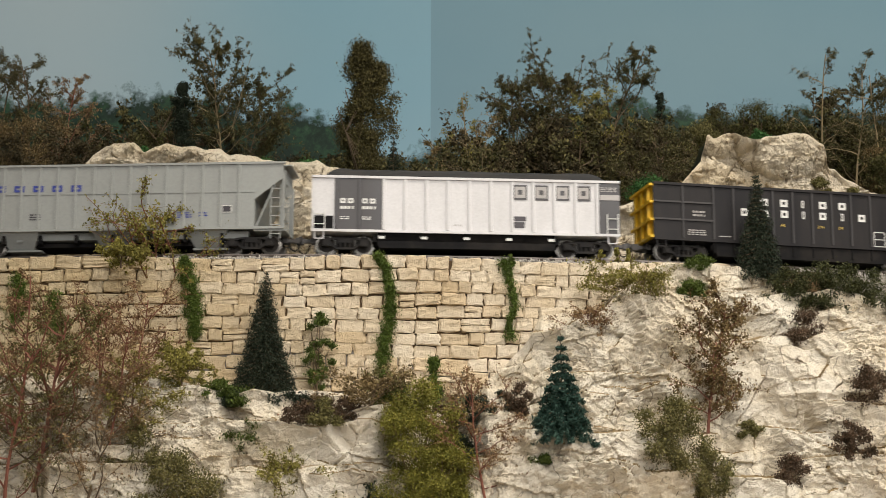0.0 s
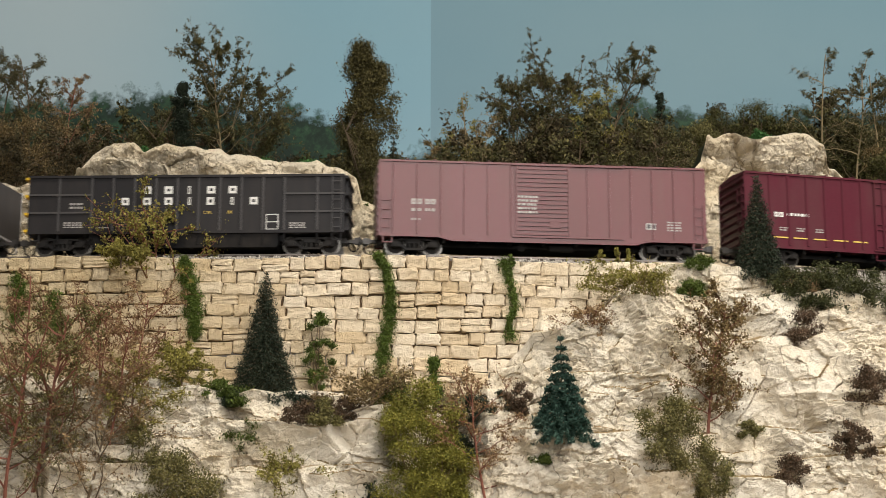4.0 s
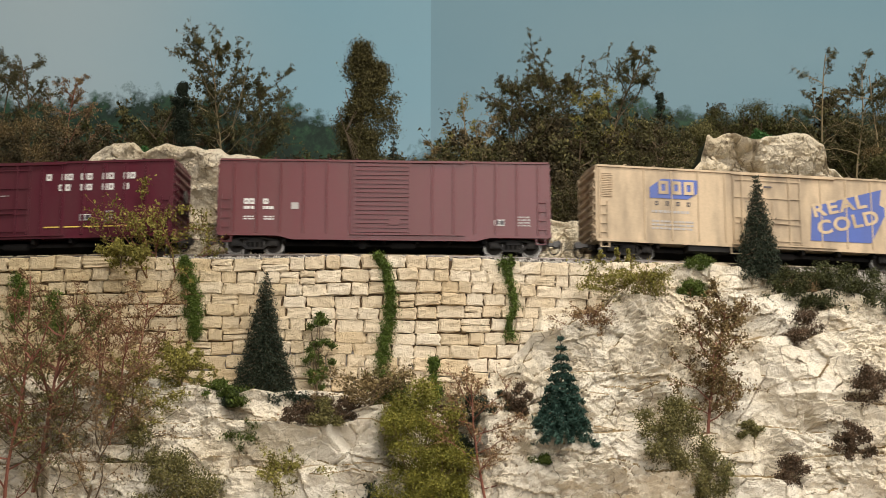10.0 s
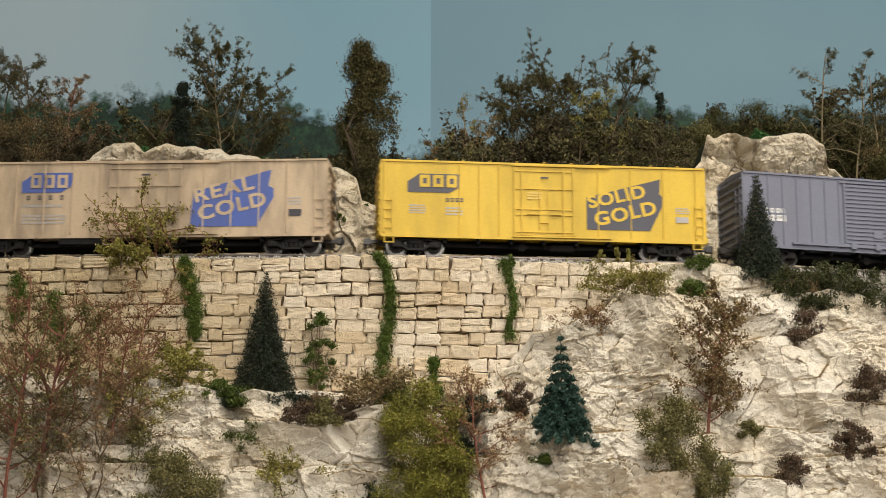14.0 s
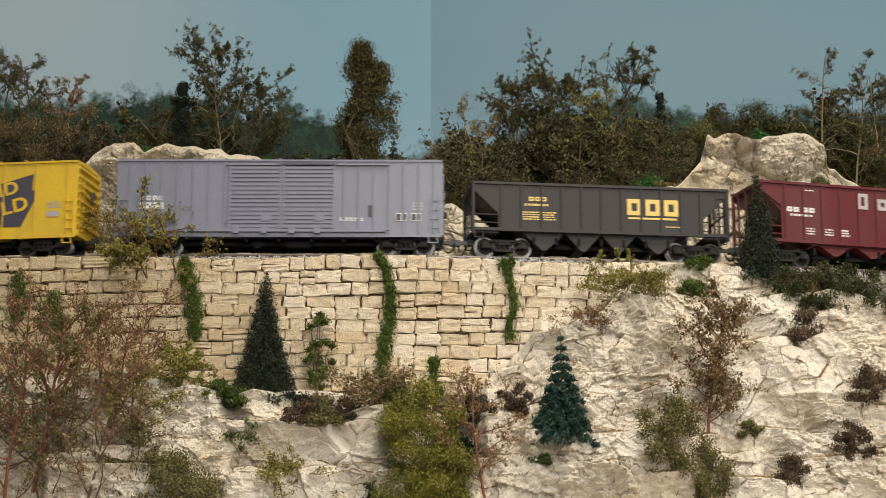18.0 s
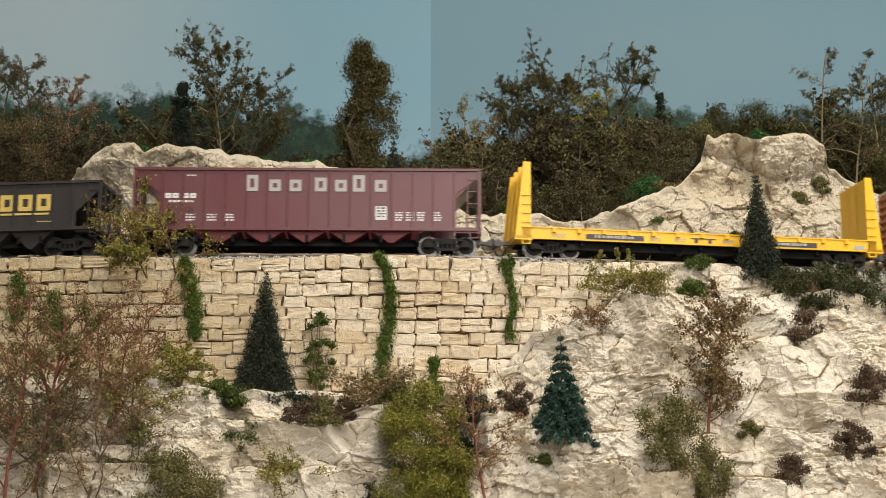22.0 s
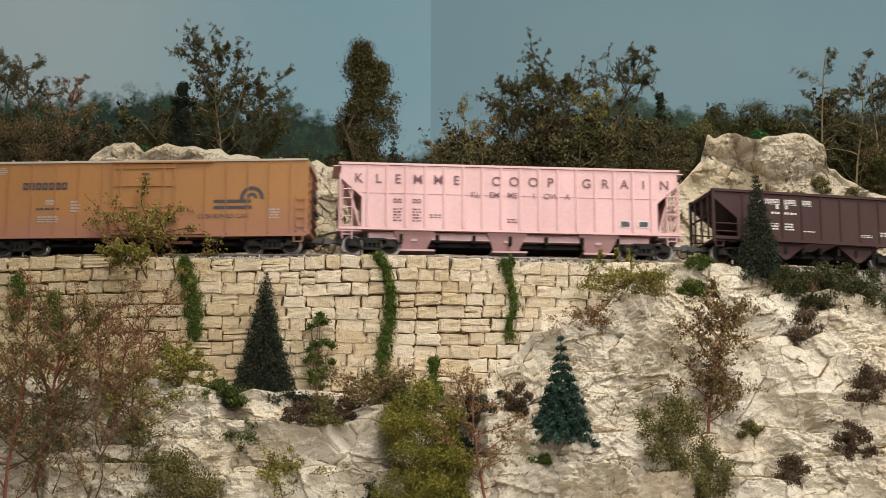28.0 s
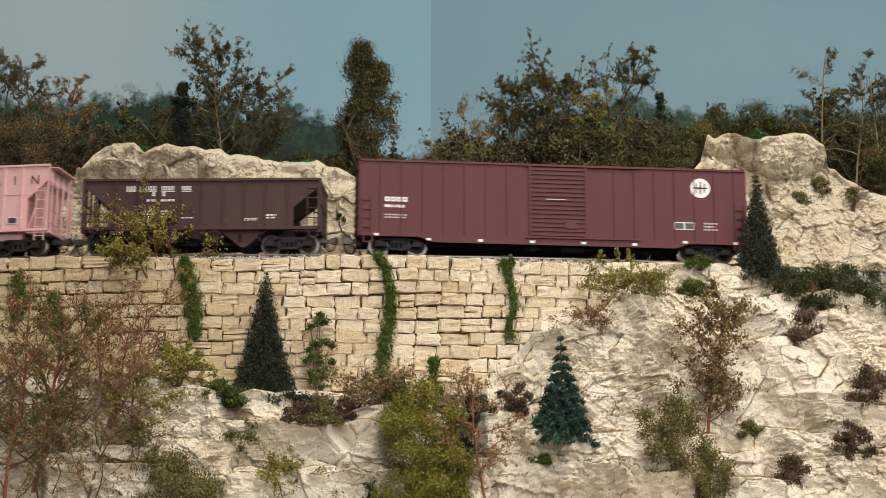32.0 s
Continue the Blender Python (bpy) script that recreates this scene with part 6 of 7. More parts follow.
rng = np.random.default_rng(4)
gs = rng.uniform(-0.22, 0.46, 5200)
gd = rng.uniform(0.011, 0.027, 5200)
gz = -0.0028 - np.clip((gd - 0.0145) / 0.004, 0, 1) * 0.0034 + rng.uniform(0, 0.0006, 5200)
gp = np.array([tuple(track_point(float(a), float(b), float(c))) for a, b, c in zip(gs, gd, gz)])
ballast = part_mesh("ballast", grains("ballast", gp, 0.00062, GRAVEL, 5), None)
tagged(ballast, "loose pale grey track ballast stones", "ballast", kind="stuff")

# ---- retaining wall of rough ashlar ----
def stone_mat():
    m, nt, b = node_mat("cream_wall_stone")
    g = nt.nodes.new("ShaderNodeNewGeometry")
    oi = nt.nodes.new("ShaderNodeObjectInfo")
    nz = []
    for sc, de in ((28, 3), (420, 5), (1500, 3)):
        n = nt.nodes.new("ShaderNodeTexNoise")
        n.inputs["Scale"].default_value, n.inputs["Detail"].default_value, n.inputs["Roughness"].default_value = sc, de, 0.65
        nt.links.new(g.outputs["Position"], n.inputs["Vector"])
        nz.append(n.outputs["Fac"])
    c = ramp(nt, oi.outputs["Random"], ((0.0, (0.63, 0.51, 0.35)), (0.35, (0.73, 0.62, 0.46)), (0.7, (0.78, 0.685, 0.54)), (1.0, (0.66, 0.52, 0.34))))
    c = blend(nt, ramp(nt, nz[0], ((0.45, (0, 0, 0)), (0.7, (0.55,) * 3))), c, (0.50, 0.37, 0.20))
    c = blend(nt, ramp(nt, nz[1], ((0.55, (0, 0, 0)), (0.70, (0.5,) * 3))), c, (0.40, 0.30, 0.17))
    # Ochre tone, deepened towards the left end to paint in the weaker light there
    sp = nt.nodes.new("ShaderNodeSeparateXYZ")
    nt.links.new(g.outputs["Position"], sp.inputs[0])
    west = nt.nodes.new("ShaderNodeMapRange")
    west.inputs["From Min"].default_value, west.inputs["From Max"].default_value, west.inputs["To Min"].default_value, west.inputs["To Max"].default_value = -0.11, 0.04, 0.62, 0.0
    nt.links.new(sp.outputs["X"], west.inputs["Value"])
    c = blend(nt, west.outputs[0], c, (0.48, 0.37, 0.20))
    nt.links.new(c, b.inputs["Base Color"])
    b.inputs["Roughness"].default_value = 0.95
    b.inputs["Specular IOR Level"].default_value = 0.15
    ad = nt.nodes.new("ShaderNodeMath")
    ad.operation = "MULTIPLY_ADD"
    ad.inputs[1].default_value = 2.0
    nt.links.new(nz[1], ad.inputs[0])
    nt.links.new(nz[2], ad.inputs[2])
    bumped(nt, b, ad.outputs[0], 0.8, 0.0010)
    return m


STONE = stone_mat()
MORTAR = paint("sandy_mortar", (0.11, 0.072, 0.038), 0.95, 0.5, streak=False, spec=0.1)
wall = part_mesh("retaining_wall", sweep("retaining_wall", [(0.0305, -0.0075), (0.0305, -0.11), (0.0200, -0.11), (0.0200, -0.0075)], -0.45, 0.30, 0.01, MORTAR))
tagged(wall, "retaining wall of rough cream ashlar stones with recessed joints", "wall", kind="structure")


def stone_mesh(seed):
    """Unit block with a rough, rounded face towards the viewer."""
    rg = np.random.default_rng(seed)
    n = 6
    u = np.array([-0.5, -0.44, -0.16, 0.16, 0.44, 0.5])
    vs, fs = [], []
    jig = rg.normal(0, 0.042, (n, n, 2))
    lean = rg.normal(0, 0.07, 2)
    for i, z in enumerate(u):
        for j, x in enumerate(u):
            edge = max(abs(x), abs(z)) > 0.47
            corner = abs(x) > 0.47 and abs(z) > 0.47
            y = -0.50 + rg.uniform(-0.08, 0.08) if edge else -0.86 + rg.uniform(-0.13, 0.13) + lean[0] * x + lean[1] * z
            s = rg.uniform(0.80, 0.95) if corner else 1.0
            vs.append((x * s + jig[i, j, 0] * (0.7 if edge else 1.0), y, z * s + jig[i, j, 1]))
    for i in range(n - 1):
        for j in range(n - 1):
            a = i * n + j
            fs.append((a, a + 1, a + n + 1, a + n))
    ring = [j for j in range(n)] + [i * n + n - 1 for i in range(1, n)] + [(n - 1) * n + j for j in range(n - 2, -1, -1)] + [i * n for i in range(n - 2, 0, -1)]
    base = len(vs)
    for k in ring:
        vs.append((vs[k][0], 0.5, vs[k][2]))
    m = len(ring)
    for q in range(m):
        fs.append((ring[(q + 1) % m], ring[q], base + q, base + (q + 1) % m))
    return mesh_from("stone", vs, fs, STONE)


STONES = [stone_mesh(40 + k) for k in range(16)]
rng = random.Random(21)
rest_v, rest_f = [], []
z = -0.0062
course = 0
placed = 0
while z > -0.098:
    h = rng.uniform(0.0056, 0.0076) if course else 0.0072
    s = -0.42 + rng.uniform(0, 0.01)
    while s < 0.24:
        l = rng.choice((0.0075, 0.009, 0.0105, 0.012, 0.0135, 0.0155)) * rng.uniform(0.9, 1.1)
        pieces = [(s, l, z, h)]
        if rng.random() < 0.07:
            pieces = [(s, l, z, h * 0.5), (s, l, z - h * 0.5, h * 0.5)]
        for sa, la, za, ha in pieces:
            c = sa + la / 2
            p = track_point(c, 0.0300, za - ha / 2)
            me = rng.choice(STONES)
            dz = rng.uniform(-0.0003, 0.0003) + 0.0012 * math.sin(c * 38 + za * 90)
            m = pose(p.x, p.y, p.z + dz, 0, rng.uniform(-2.4, 2.4), math.degrees(heading_at(c))) @ Matrix.Diagonal((la - rng.uniform(-0.0001, 0.0004), 0.0030 * rng.uniform(0.75, 1.25), ha - rng.uniform(-0.0002, 0.0003), 1))
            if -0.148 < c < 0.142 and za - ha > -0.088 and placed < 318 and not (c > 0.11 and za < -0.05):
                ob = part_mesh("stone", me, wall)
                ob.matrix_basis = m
                placed += 1
            else:
                k0 = len(rest_v)
                rest_v += [m @ v.co for v in me.vertices]
                rest_f += [tuple(k0 + i for i in f.vertices) for f in me.polygons]
        s += l
    z -= h
    course += 1
tagged(part_mesh("outer_stones", mesh_from("outer_stones", rest_v, rest_f, STONE), wall), kind="stuff")


# ---- plants ----
def flakes(name, pts, size, mat, seed, stretch=1.6, up=0.0, thin=1.0):
    """Small rhombic leaves at the points, turned at random."""
    rg = np.random.default_rng(seed)
    n = len(pts)
    a = rg.normal(size=(n, 3))
    a[:, 2] += up
    a /= np.linalg.norm(a, axis=1)[:, None]
    b = np.cross(a, rg.normal(size=(n, 3)))
    b /= np.linalg.norm(b, axis=1)[:, None] + 1e-9
    s = size * (0.55 + 0.9 * rg.random((n, 1)))
    w = s * (0.35 + 0.3 * rg.random((n, 1))) * thin
    nrm = np.cross(a, b) * s * 0.25
    v = np.stack([pts - a * s * 0.5 * stretch, pts - b * w + nrm, pts + a * s * 0.5 * stretch, pts + b * w + nrm], 1)
    return raw_mesh(name, v.reshape(-1, 3), np.arange(4 * n).reshape(n, 4), mat)


class Limbs:
    """Collects tapered three-sided twigs."""

    def __init__(self):
        self.v, self.f = [], []

    def add(self, line, r0, r1, sides=3):
        k0, n = len(self.v), len(line)
        for i, p in enumerate(line):
            d = (line[min(i + 1, n - 1)] - line[max(i - 1, 0)])
            d = d.normalized() if d.length > 1e-9 else Vector((0, 0, 1))
            u = d.orthogonal().normalized()
            w = d.cross(u)
            r = r0 + (r1 - r0) * i / (n - 1)
            for q in range(sides):
                a = q * math.tau / sides
                self.v.append(p + (u * math.cos(a) + w * math.sin(a)) * r)
        for i in range(n - 1):
            for q in range(sides):
                a, b = k0 + i * sides + q, k0 + i * sides + (q + 1) % sides
                self.f.append((a, b, b + sides, a + sides))
        self.f.append(tuple(k0 + (n - 1) * sides + q for q in range(sides)))

    def mesh(self, name, mat):
        return mesh_from(name, self.v, self.f, mat)


def wander(rg, p, d, length, n, jitter, lift=0.0):
    out = [p.copy()]
    d = d.normalized()
    for k in range(n):
        d = (d + Vector((rg.gauss(0, jitter), rg.gauss(0, jitter), rg.gauss(0, jitter) + lift))).normalized()
        out.append(out[-1] + d * (length / n))
    return out


def wispy(name, label, x, y, z, h, wide, leaf, stem, seed, dens=1.0, lean=0.0, start=0.25, leaf_size=0.0013, arms=13, group="", trunk_r=None, jag=0.22, sway=0.07):
    """A slender tree: trunk, forked limbs, twigs and loose tufts of small leaves."""
    rg = random.Random(seed)
    rn = np.random.default_rng(seed)
    limbs = Limbs()
    base = Vector((0, 0, -0.006))
    top_dir = Vector((lean, 0.05, 1))
    r = trunk_r or max(0.0006, h * 0.011)
    trunk = wander(rg, base, top_dir, h * 0.92 + 0.006, 9, sway)
    limbs.add(trunk, r, r * 0.35, 6)
    tips = []
    for k in range(arms):
        t = start + (0.98 - start) * (k + rg.random()) / arms
        i = min(int(t * 9), 8)
        p = trunk[i].lerp(trunk[i + 1], t * 9 - i)
        a = k * 2.4 + rg.uniform(-0.5, 0.5)
        out = Vector((math.cos(a), math.sin(a) * 0.8, rg.uniform(0.25, 0.9)))
        reach = wide * (0.62 + 0.75 * rg.random()) * (1.0 - 0.55 * max(0, t - 0.55) / 0.45)
        arm = wander(rg, p, out, reach * 1.15, 6, jag, 0.06)
        limbs.add(arm, r * 0.5, r * 0.16)
        for q in range(5):
            j = rg.randint(1, 5)
            sub = wander(rg, arm[j], (arm[j] - arm[j - 1]).normalized() + Vector((rg.gauss(0, 0.8), rg.gauss(0, 0.8), rg.gauss(0.1, 0.6))), reach * rg.uniform(0.25, 0.6), 3, jag * 1.2)
            limbs.add(sub, r * 0.22, r * 0.09)
            tips += [sub[0].lerp(sub[1], 0.5), *sub[1:]]
            for e in range(2):
                tw = wander(rg, sub[rg.randint(1, 2)], Vector((rg.gauss(0, 1), rg.gauss(0, 1), rg.gauss(0.2, 0.7))), reach * rg.uniform(0.12, 0.28), 2, 0.3)
                limbs.add(tw, r * 0.12, r * 0.06)
                tips += [tw[0].lerp(tw[1], 0.5), *tw[1:]]
        tips += arm[3:]
    grown = h / max(v.z for v in limbs.v)
    for v in limbs.v:
        v.z *= grown
    tips = [Vector((t.x, t.y, t.z * grown)) for t in tips]
    tree = new(name)
    tree.location = (x, y, z)
    tagged(tree, label, "shrub" if h < 0.03 else "tree", group=group)
    part_mesh("trunk", limbs.mesh("trunk", stem), tree)
    if dens > 0:
        tp = np.array([tuple(t) for t in tips])
        want = 6.0 * dens
        leaf_size *= 0.54
        per = max(1, math.ceil(want))
        pts = np.repeat(tp, per, 0) + rn.normal(0, leaf_size * 1.1, (len(tp) * per, 3))
        keep = rn.random(len(pts)) < want / per
        part_mesh("crown", flakes("crown", pts[keep], leaf_size, leaf, seed + 1), tree)
    return tree


def foam(name, label, x, y, z, h, wide, leaf, stem, seed, count=2600, shape="egg", leaf_size=0.0015, clumps=60, low=0.12, group="", clump_r=None, stemmed=True, squash=1.0):
    """A dense bush or full tree: leaf clumps in an uneven envelope round a forked stem."""
    rg = random.Random(seed)
    rn = np.random.default_rng(seed)
    c = []
    while len(c) < clumps:
        t = rg.random()
        if shape == "egg":
            prof = math.sin(math.pi * (0.10 + 0.86 * t)) ** 0.7
        elif shape == "column":
            prof = (1 - t) ** 0.45 * (0.75 + 0.25 * math.sin(t * 17 + seed))
        elif shape == "dome":
            prof = math.sqrt(max(0.0, 1 - t * t))
        else:
            prof = 0.35 + 0.65 * math.sin(math.pi * min(1, t * 1.05)) ** 0.5
        rr = wide * prof * math.sqrt(rg.random()) * rg.uniform(0.85, 1.1)
        a = rg.random() * math.tau
        c.append((rr * math.cos(a), rr * math.sin(a) * 0.8 * squash, h * (low + (1 - low) * t * 0.96)))
    c = np.array(c)
    cr = clump_r or wide * 0.24
    count, leaf_size = (int(count * 5.0), leaf_size * 0.44) if h < 0.09 else (int(count * 2.6), leaf_size * 0.62)
    pts = c[rn.integers(0, clumps, count)] + rn.normal(0, 1, (count, 3)) * cr * np.array([0.55, 0.5, 0.45])
    pts[:, 2] = np.maximum(pts[:, 2], -0.001)
    bush = new(name)
    bush.location = (x, y, z)
    tagged(bush, label, "bush" if h < 0.045 else "tree", group=group)
    if stemmed:
        limbs = Limbs()
        trunk = wander(rg, Vector((0, 0, -0.006)), Vector((0, 0, 1)), h * 0.75 + 0.006, 6, 0.10)
        r = max(0.0005, h * (0.012 if h < 0.09 else 0.006))
        limbs.add(trunk, r, r * 0.4, 6)
        for k in range(0, clumps, max(1, clumps // 24)):
            j = rg.randint(1, 5)
            limbs.add([trunk[j], trunk[j].lerp(Vector(c[k]), 0.5) + Vector((0, 0, -h * 0.02)), Vector(c[k])], r * 0.35, r * 0.12)
        part_mesh("stem", limbs.mesh("stem", stem), bush)
    part_mesh("foliage", flakes("foliage", pts, leaf_size, leaf, seed + 1), bush)
    return bush


def conifer(name, label, x, y, z, h, wide, leaf, seed, tiers=16, needles=3800, droop=0.25, leaf_size=0.0011, tiered=0.35, group=""):
    rg = random.Random(seed)
    rn = np.random.default_rng(seed)
    limbs = Limbs()
    limbs.add([Vector((0, 0, -0.006)), Vector((0, 0, h * 0.5)), Vector((0, 0, h * 0.98))], h * 0.016, h * 0.003)
    pts = []
    for k in range(tiers):
        t = (k + 0.5) / tiers
        zz = h * (0.05 + 0.93 * t)
        r = wide * (1 - t) ** (0.85 + 0.45 * tiered) * rg.uniform(0.88, 1.08) + 0.0008
        arms = max(4, int(11 * (1 - t) + 4))
        for q in range(arms):
            a = q * math.tau / arms + k * 0.7 + rg.uniform(-0.15, 0.15)
            d = Vector((math.cos(a), math.sin(a), 0))
            rr = r * rg.uniform(0.8, 1.08)
            p0, p1, p2 = Vector((0, 0, zz)), Vector((0, 0, zz - rr * droop * 0.2)) + d * rr * 0.55, Vector((0, 0, zz - rr * droop)) + d * rr
            limbs.add([p0, p1, p2], 0.0004, 0.00015)
            n = max(3, int(needles * rr / (wide * tiers * 7.5)))
            for e in range(n):
                u = rg.random() ** 0.6
                p = p0.lerp(p1, u * 2) if u < 0.5 else p1.lerp(p2, u * 2 - 1)
                spread = (0.0006 + rr * 0.10 * (1.1 - u)) * max(0.7, 2 - tiered)
                pts.append(tuple(p + Vector((rg.gauss(0, spread), rg.gauss(0, spread), rg.gauss(0, spread * 0.7)))))
    tree = new(name)
    tree.location = (x, y, z)
    tagged(tree, label, "tree", group=group)
    part_mesh("trunk", limbs.mesh("trunk", STEM_BROWN), tree)
    part_mesh("crown", flakes("crown", np.array(pts), leaf_size, leaf, seed + 1, 2.0, 0.0, 0.45), tree)
    return tree


# a rusty screw head and a fallen twig on the rock
bm = bmesh.new()
cyl(bm, (0, 0.0040, 0), (0, 0.0003, 0), 0.0014, 14)
cyl(bm, (0, 0.0003, 0), (0, -0.0004, 0), 0.0014, 14, 0.0008)
screw = part("screw_head", bm, paint("orange_rust", (0.30, 0.09, 0.02), 0.9, 0.6, streak=False, spec=0.2))
screw.location = (0.0070, -0.1018, -0.0984)
tagged(screw, "rusty orange screw head in the pale rock", "screw")
twig_ = Limbs()
twig_.add([Vector((0.1905, -0.0700, -0.0790)), Vector((0.1965, -0.0770, -0.0806)), Vector((0.2021, -0.0812, -0.0823))], 0.0006, 0.0003, 6)
tagged(part_mesh("twig", twig_.mesh("twig", STEM_BROWN)), "thin dark twig lying across the rock face", "twig")

# trees and bushes in front of the train
conifer("conifer", "dark green model conifer at the foot of the wall", -0.0064, -0.0391, -0.0808, 0.0664, 0.0165, L_DARK, 101, tiers=26, needles=30000, tiered=0.5, leaf_size=0.0009)
conifer("conifer", "blue-green spruce with open tiers on the rock", 0.1430, -0.1134, -0.1115, 0.0516, 0.0184, L_BLUE, 102, tiers=11, needles=22000, droop=0.48, tiered=1.05, leaf_size=0.0012)
conifer("conifer", "dark grey-green conifer beside the track", 0.2565, -0.0223, -0.0177, 0.0606, 0.0141, L_DARK, 103, tiers=24, needles=24000, leaf_size=0.0009, tiered=0.45)
foam("small_tree", "small dark green tree at the foot of the wall", 0.0218, -0.0401, -0.0829, 0.0476, 0.0085, L_GREEN, STEM_BROWN, 104, 1100, "egg", clumps=26)
wispy("young_tree", "thin tree with a reddish trunk and yellow-green leaves", -0.0635, -0.0204, -0.0610, 0.0999, 0.0440, L_YELLOW, STEM_RED, 109, 1.05, 0.02, 0.45, 0.0017, 17)
wispy("shrub", "yellow-green shrub at the wall", -0.0809, -0.0500, -0.0126, 0.010, 0.014, L_YELLOW, STEM_BROWN, 106, 1.6, 0.0, 0.1, 0.0014, 9)
for k, (bx_, by_, bz_, bh_, w_, lf_, st_, dn_, ln_) in enumerate((
        (-0.1130, -0.1286, -0.1607, 0.1035, 0.0364, L_OLIVE, STEM_RED, 1.0, 0.0),
        (-0.0680, -0.1299, -0.1194, 0.0627, 0.0248, L_RED, STEM_RED, 0.6, -0.05),
        (-0.0563, -0.1283, -0.1193, 0.0521, 0.0223, L_YELLOW, STEM_BROWN, 0.8, 0.0),
        (-0.0980, -0.1261, -0.1604, 0.0826, 0.0364, L_OLIVE, STEM_BROWN, 1.1, 0.05),
        (-0.0789, -0.1321, -0.1556, 0.0770, 0.0289, L_RED, STEM_BROWN, 0.8, 0.0),
        (-0.1306, -0.1142, -0.1445, 0.1008, 0.0380, L_OLIVE, STEM_BROWN, 1.0, 0.05),
        (-0.1140, -0.1101, -0.1069, 0.0784, 0.0212, L_RED, STEM_RED, 0.5, 0.1),
        (-0.0825, -0.0948, -0.0998, 0.0739, 0.0307, L_RED, STEM_RED, 0.55, 0.0),
        (-0.0630, -0.0986, -0.0948, 0.0659, 0.0296, L_RED, STEM_RED, 0.5, 0.05),
        (-0.0394, -0.0996, -0.0865, 0.0245, 0.0156, L_YELLOW, STEM_BROWN, 1.2, 0.0),
        (0.1074, -0.1181, -0.1441, 0.0681, 0.0260, L_RED, STEM_RED, 0.75, 0.0),
        (0.0945, -0.0808, -0.1144, 0.0302, 0.0178, L_PURPLE, STEM_RED, 0.8, 0.0),
        (0.0534, -0.1097, -0.0984, 0.0240, 0.0239, L_BROWN, STEM_BROWN, 0.9, 0.0),
        (0.0652, -0.0966, -0.1051, 0.0327, 0.0192, L_OLIVE, STEM_BROWN, 0.8, 0.0),
        (0.1607, -0.0575, -0.0544, 0.0203, 0.0160, L_RED, STEM_RED, 0.5, 0.0),
        (0.0141, -0.1226, -0.1447, 0.0310, 0.0168, L_YELLOW, STEM_BROWN, 0.7, 0.0),
        (-0.0100, -0.1034, -0.1168, 0.0147, 0.0125, L_GREEN, STEM_BROWN, 0.8, 0.0))):
    wispy("shrub", "wispy reddish brown shrub on the rock" if lf_ in (L_RED, L_PURPLE) else "wispy olive green shrub on the rock", bx_, by_, bz_, bh_, w_, lf_, st_, 120 + k, dn_ * (0.6 if lf_ is L_OLIVE else 0.85), ln_, 0.2, 0.0013, 15)
wispy("slender_tree", "slender tree with a thick reddish stem and fine olive leaves", -0.1061, -0.1152, -0.1424, 0.0982, 0.0348, L_OLIVE, STEM_RED, 161, 1.3, 0.14, 0.30, 0.0013, 20, trunk_r=0.0013, sway=0.03)
wispy("slender_tree", "slender tree with rusty brown leaves on the rock", 0.2148, -0.0927, -0.1070, 0.0778, 0.0225, L_BROWN, STEM_RED, 150, 1.0, 0.03, 0.15, 0.0016, 24, sway=0.03)
foam("bush", "full moss-green bush among the rocks", 0.0767, -0.1178, -0.1598, 0.0760, 0.0230, L_MOSS, STEM_BROWN, 151, 6500, "egg", clumps=90, leaf_size=0.0014)
foam("bush", "moss-green bush among the rocks", 0.0858, -0.1142, -0.1596, 0.0520, 0.0189, L_MOSS, STEM_BROWN, 152, 3000, "egg", clumps=50, leaf_size=0.0014)
foam("bush", "upright bright green bush", 0.0823, -0.0643, -0.0981, 0.0328, 0.0085, L_IVY, STEM_BROWN, 153, 1500, "column", clumps=18, leaf_size=0.0013)
foam("bush", "dark olive bush low on the rock", -0.0366, -0.1303, -0.1580, 0.0381, 0.0216, L_OLIVE, STEM_BROWN, 154, 2600, "egg", clumps=60, leaf_size=0.0014)
foam("bush", "olive bush low on the rock", -0.0539, -0.1315, -0.1530, 0.0485, 0.0124, L_OLIVE, STEM_BROWN, 155, 1000, "egg", clumps=40, leaf_size=0.0014)
foam("bush", "dark purple-brown bush on the rock", 0.1232, -0.0986, -0.0992, 0.0179, 0.0082, L_PURPLE, STEM_BROWN, 156, 700, "egg", clumps=18)
foam("small_tree", "olive green tree on the rock", 0.1943, -0.1125, -0.1435, 0.0520, 0.0182, L_OLIVE, STEM_BROWN, 157, 3000, "egg", clumps=50, low=0.3)
foam("bush", "olive bush beside the tree on the rock", 0.2107, -0.1017, -0.1402, 0.0265, 0.0164, L_OLIVE, STEM_BROWN, 158, 2000, "egg", clumps=36)
foam("bush", "small dark green bush on the rock", 0.2235, -0.0977, -0.1367, 0.0122, 0.0072, L_GREEN, STEM_BROWN, 159, 500, "dome", clumps=14)
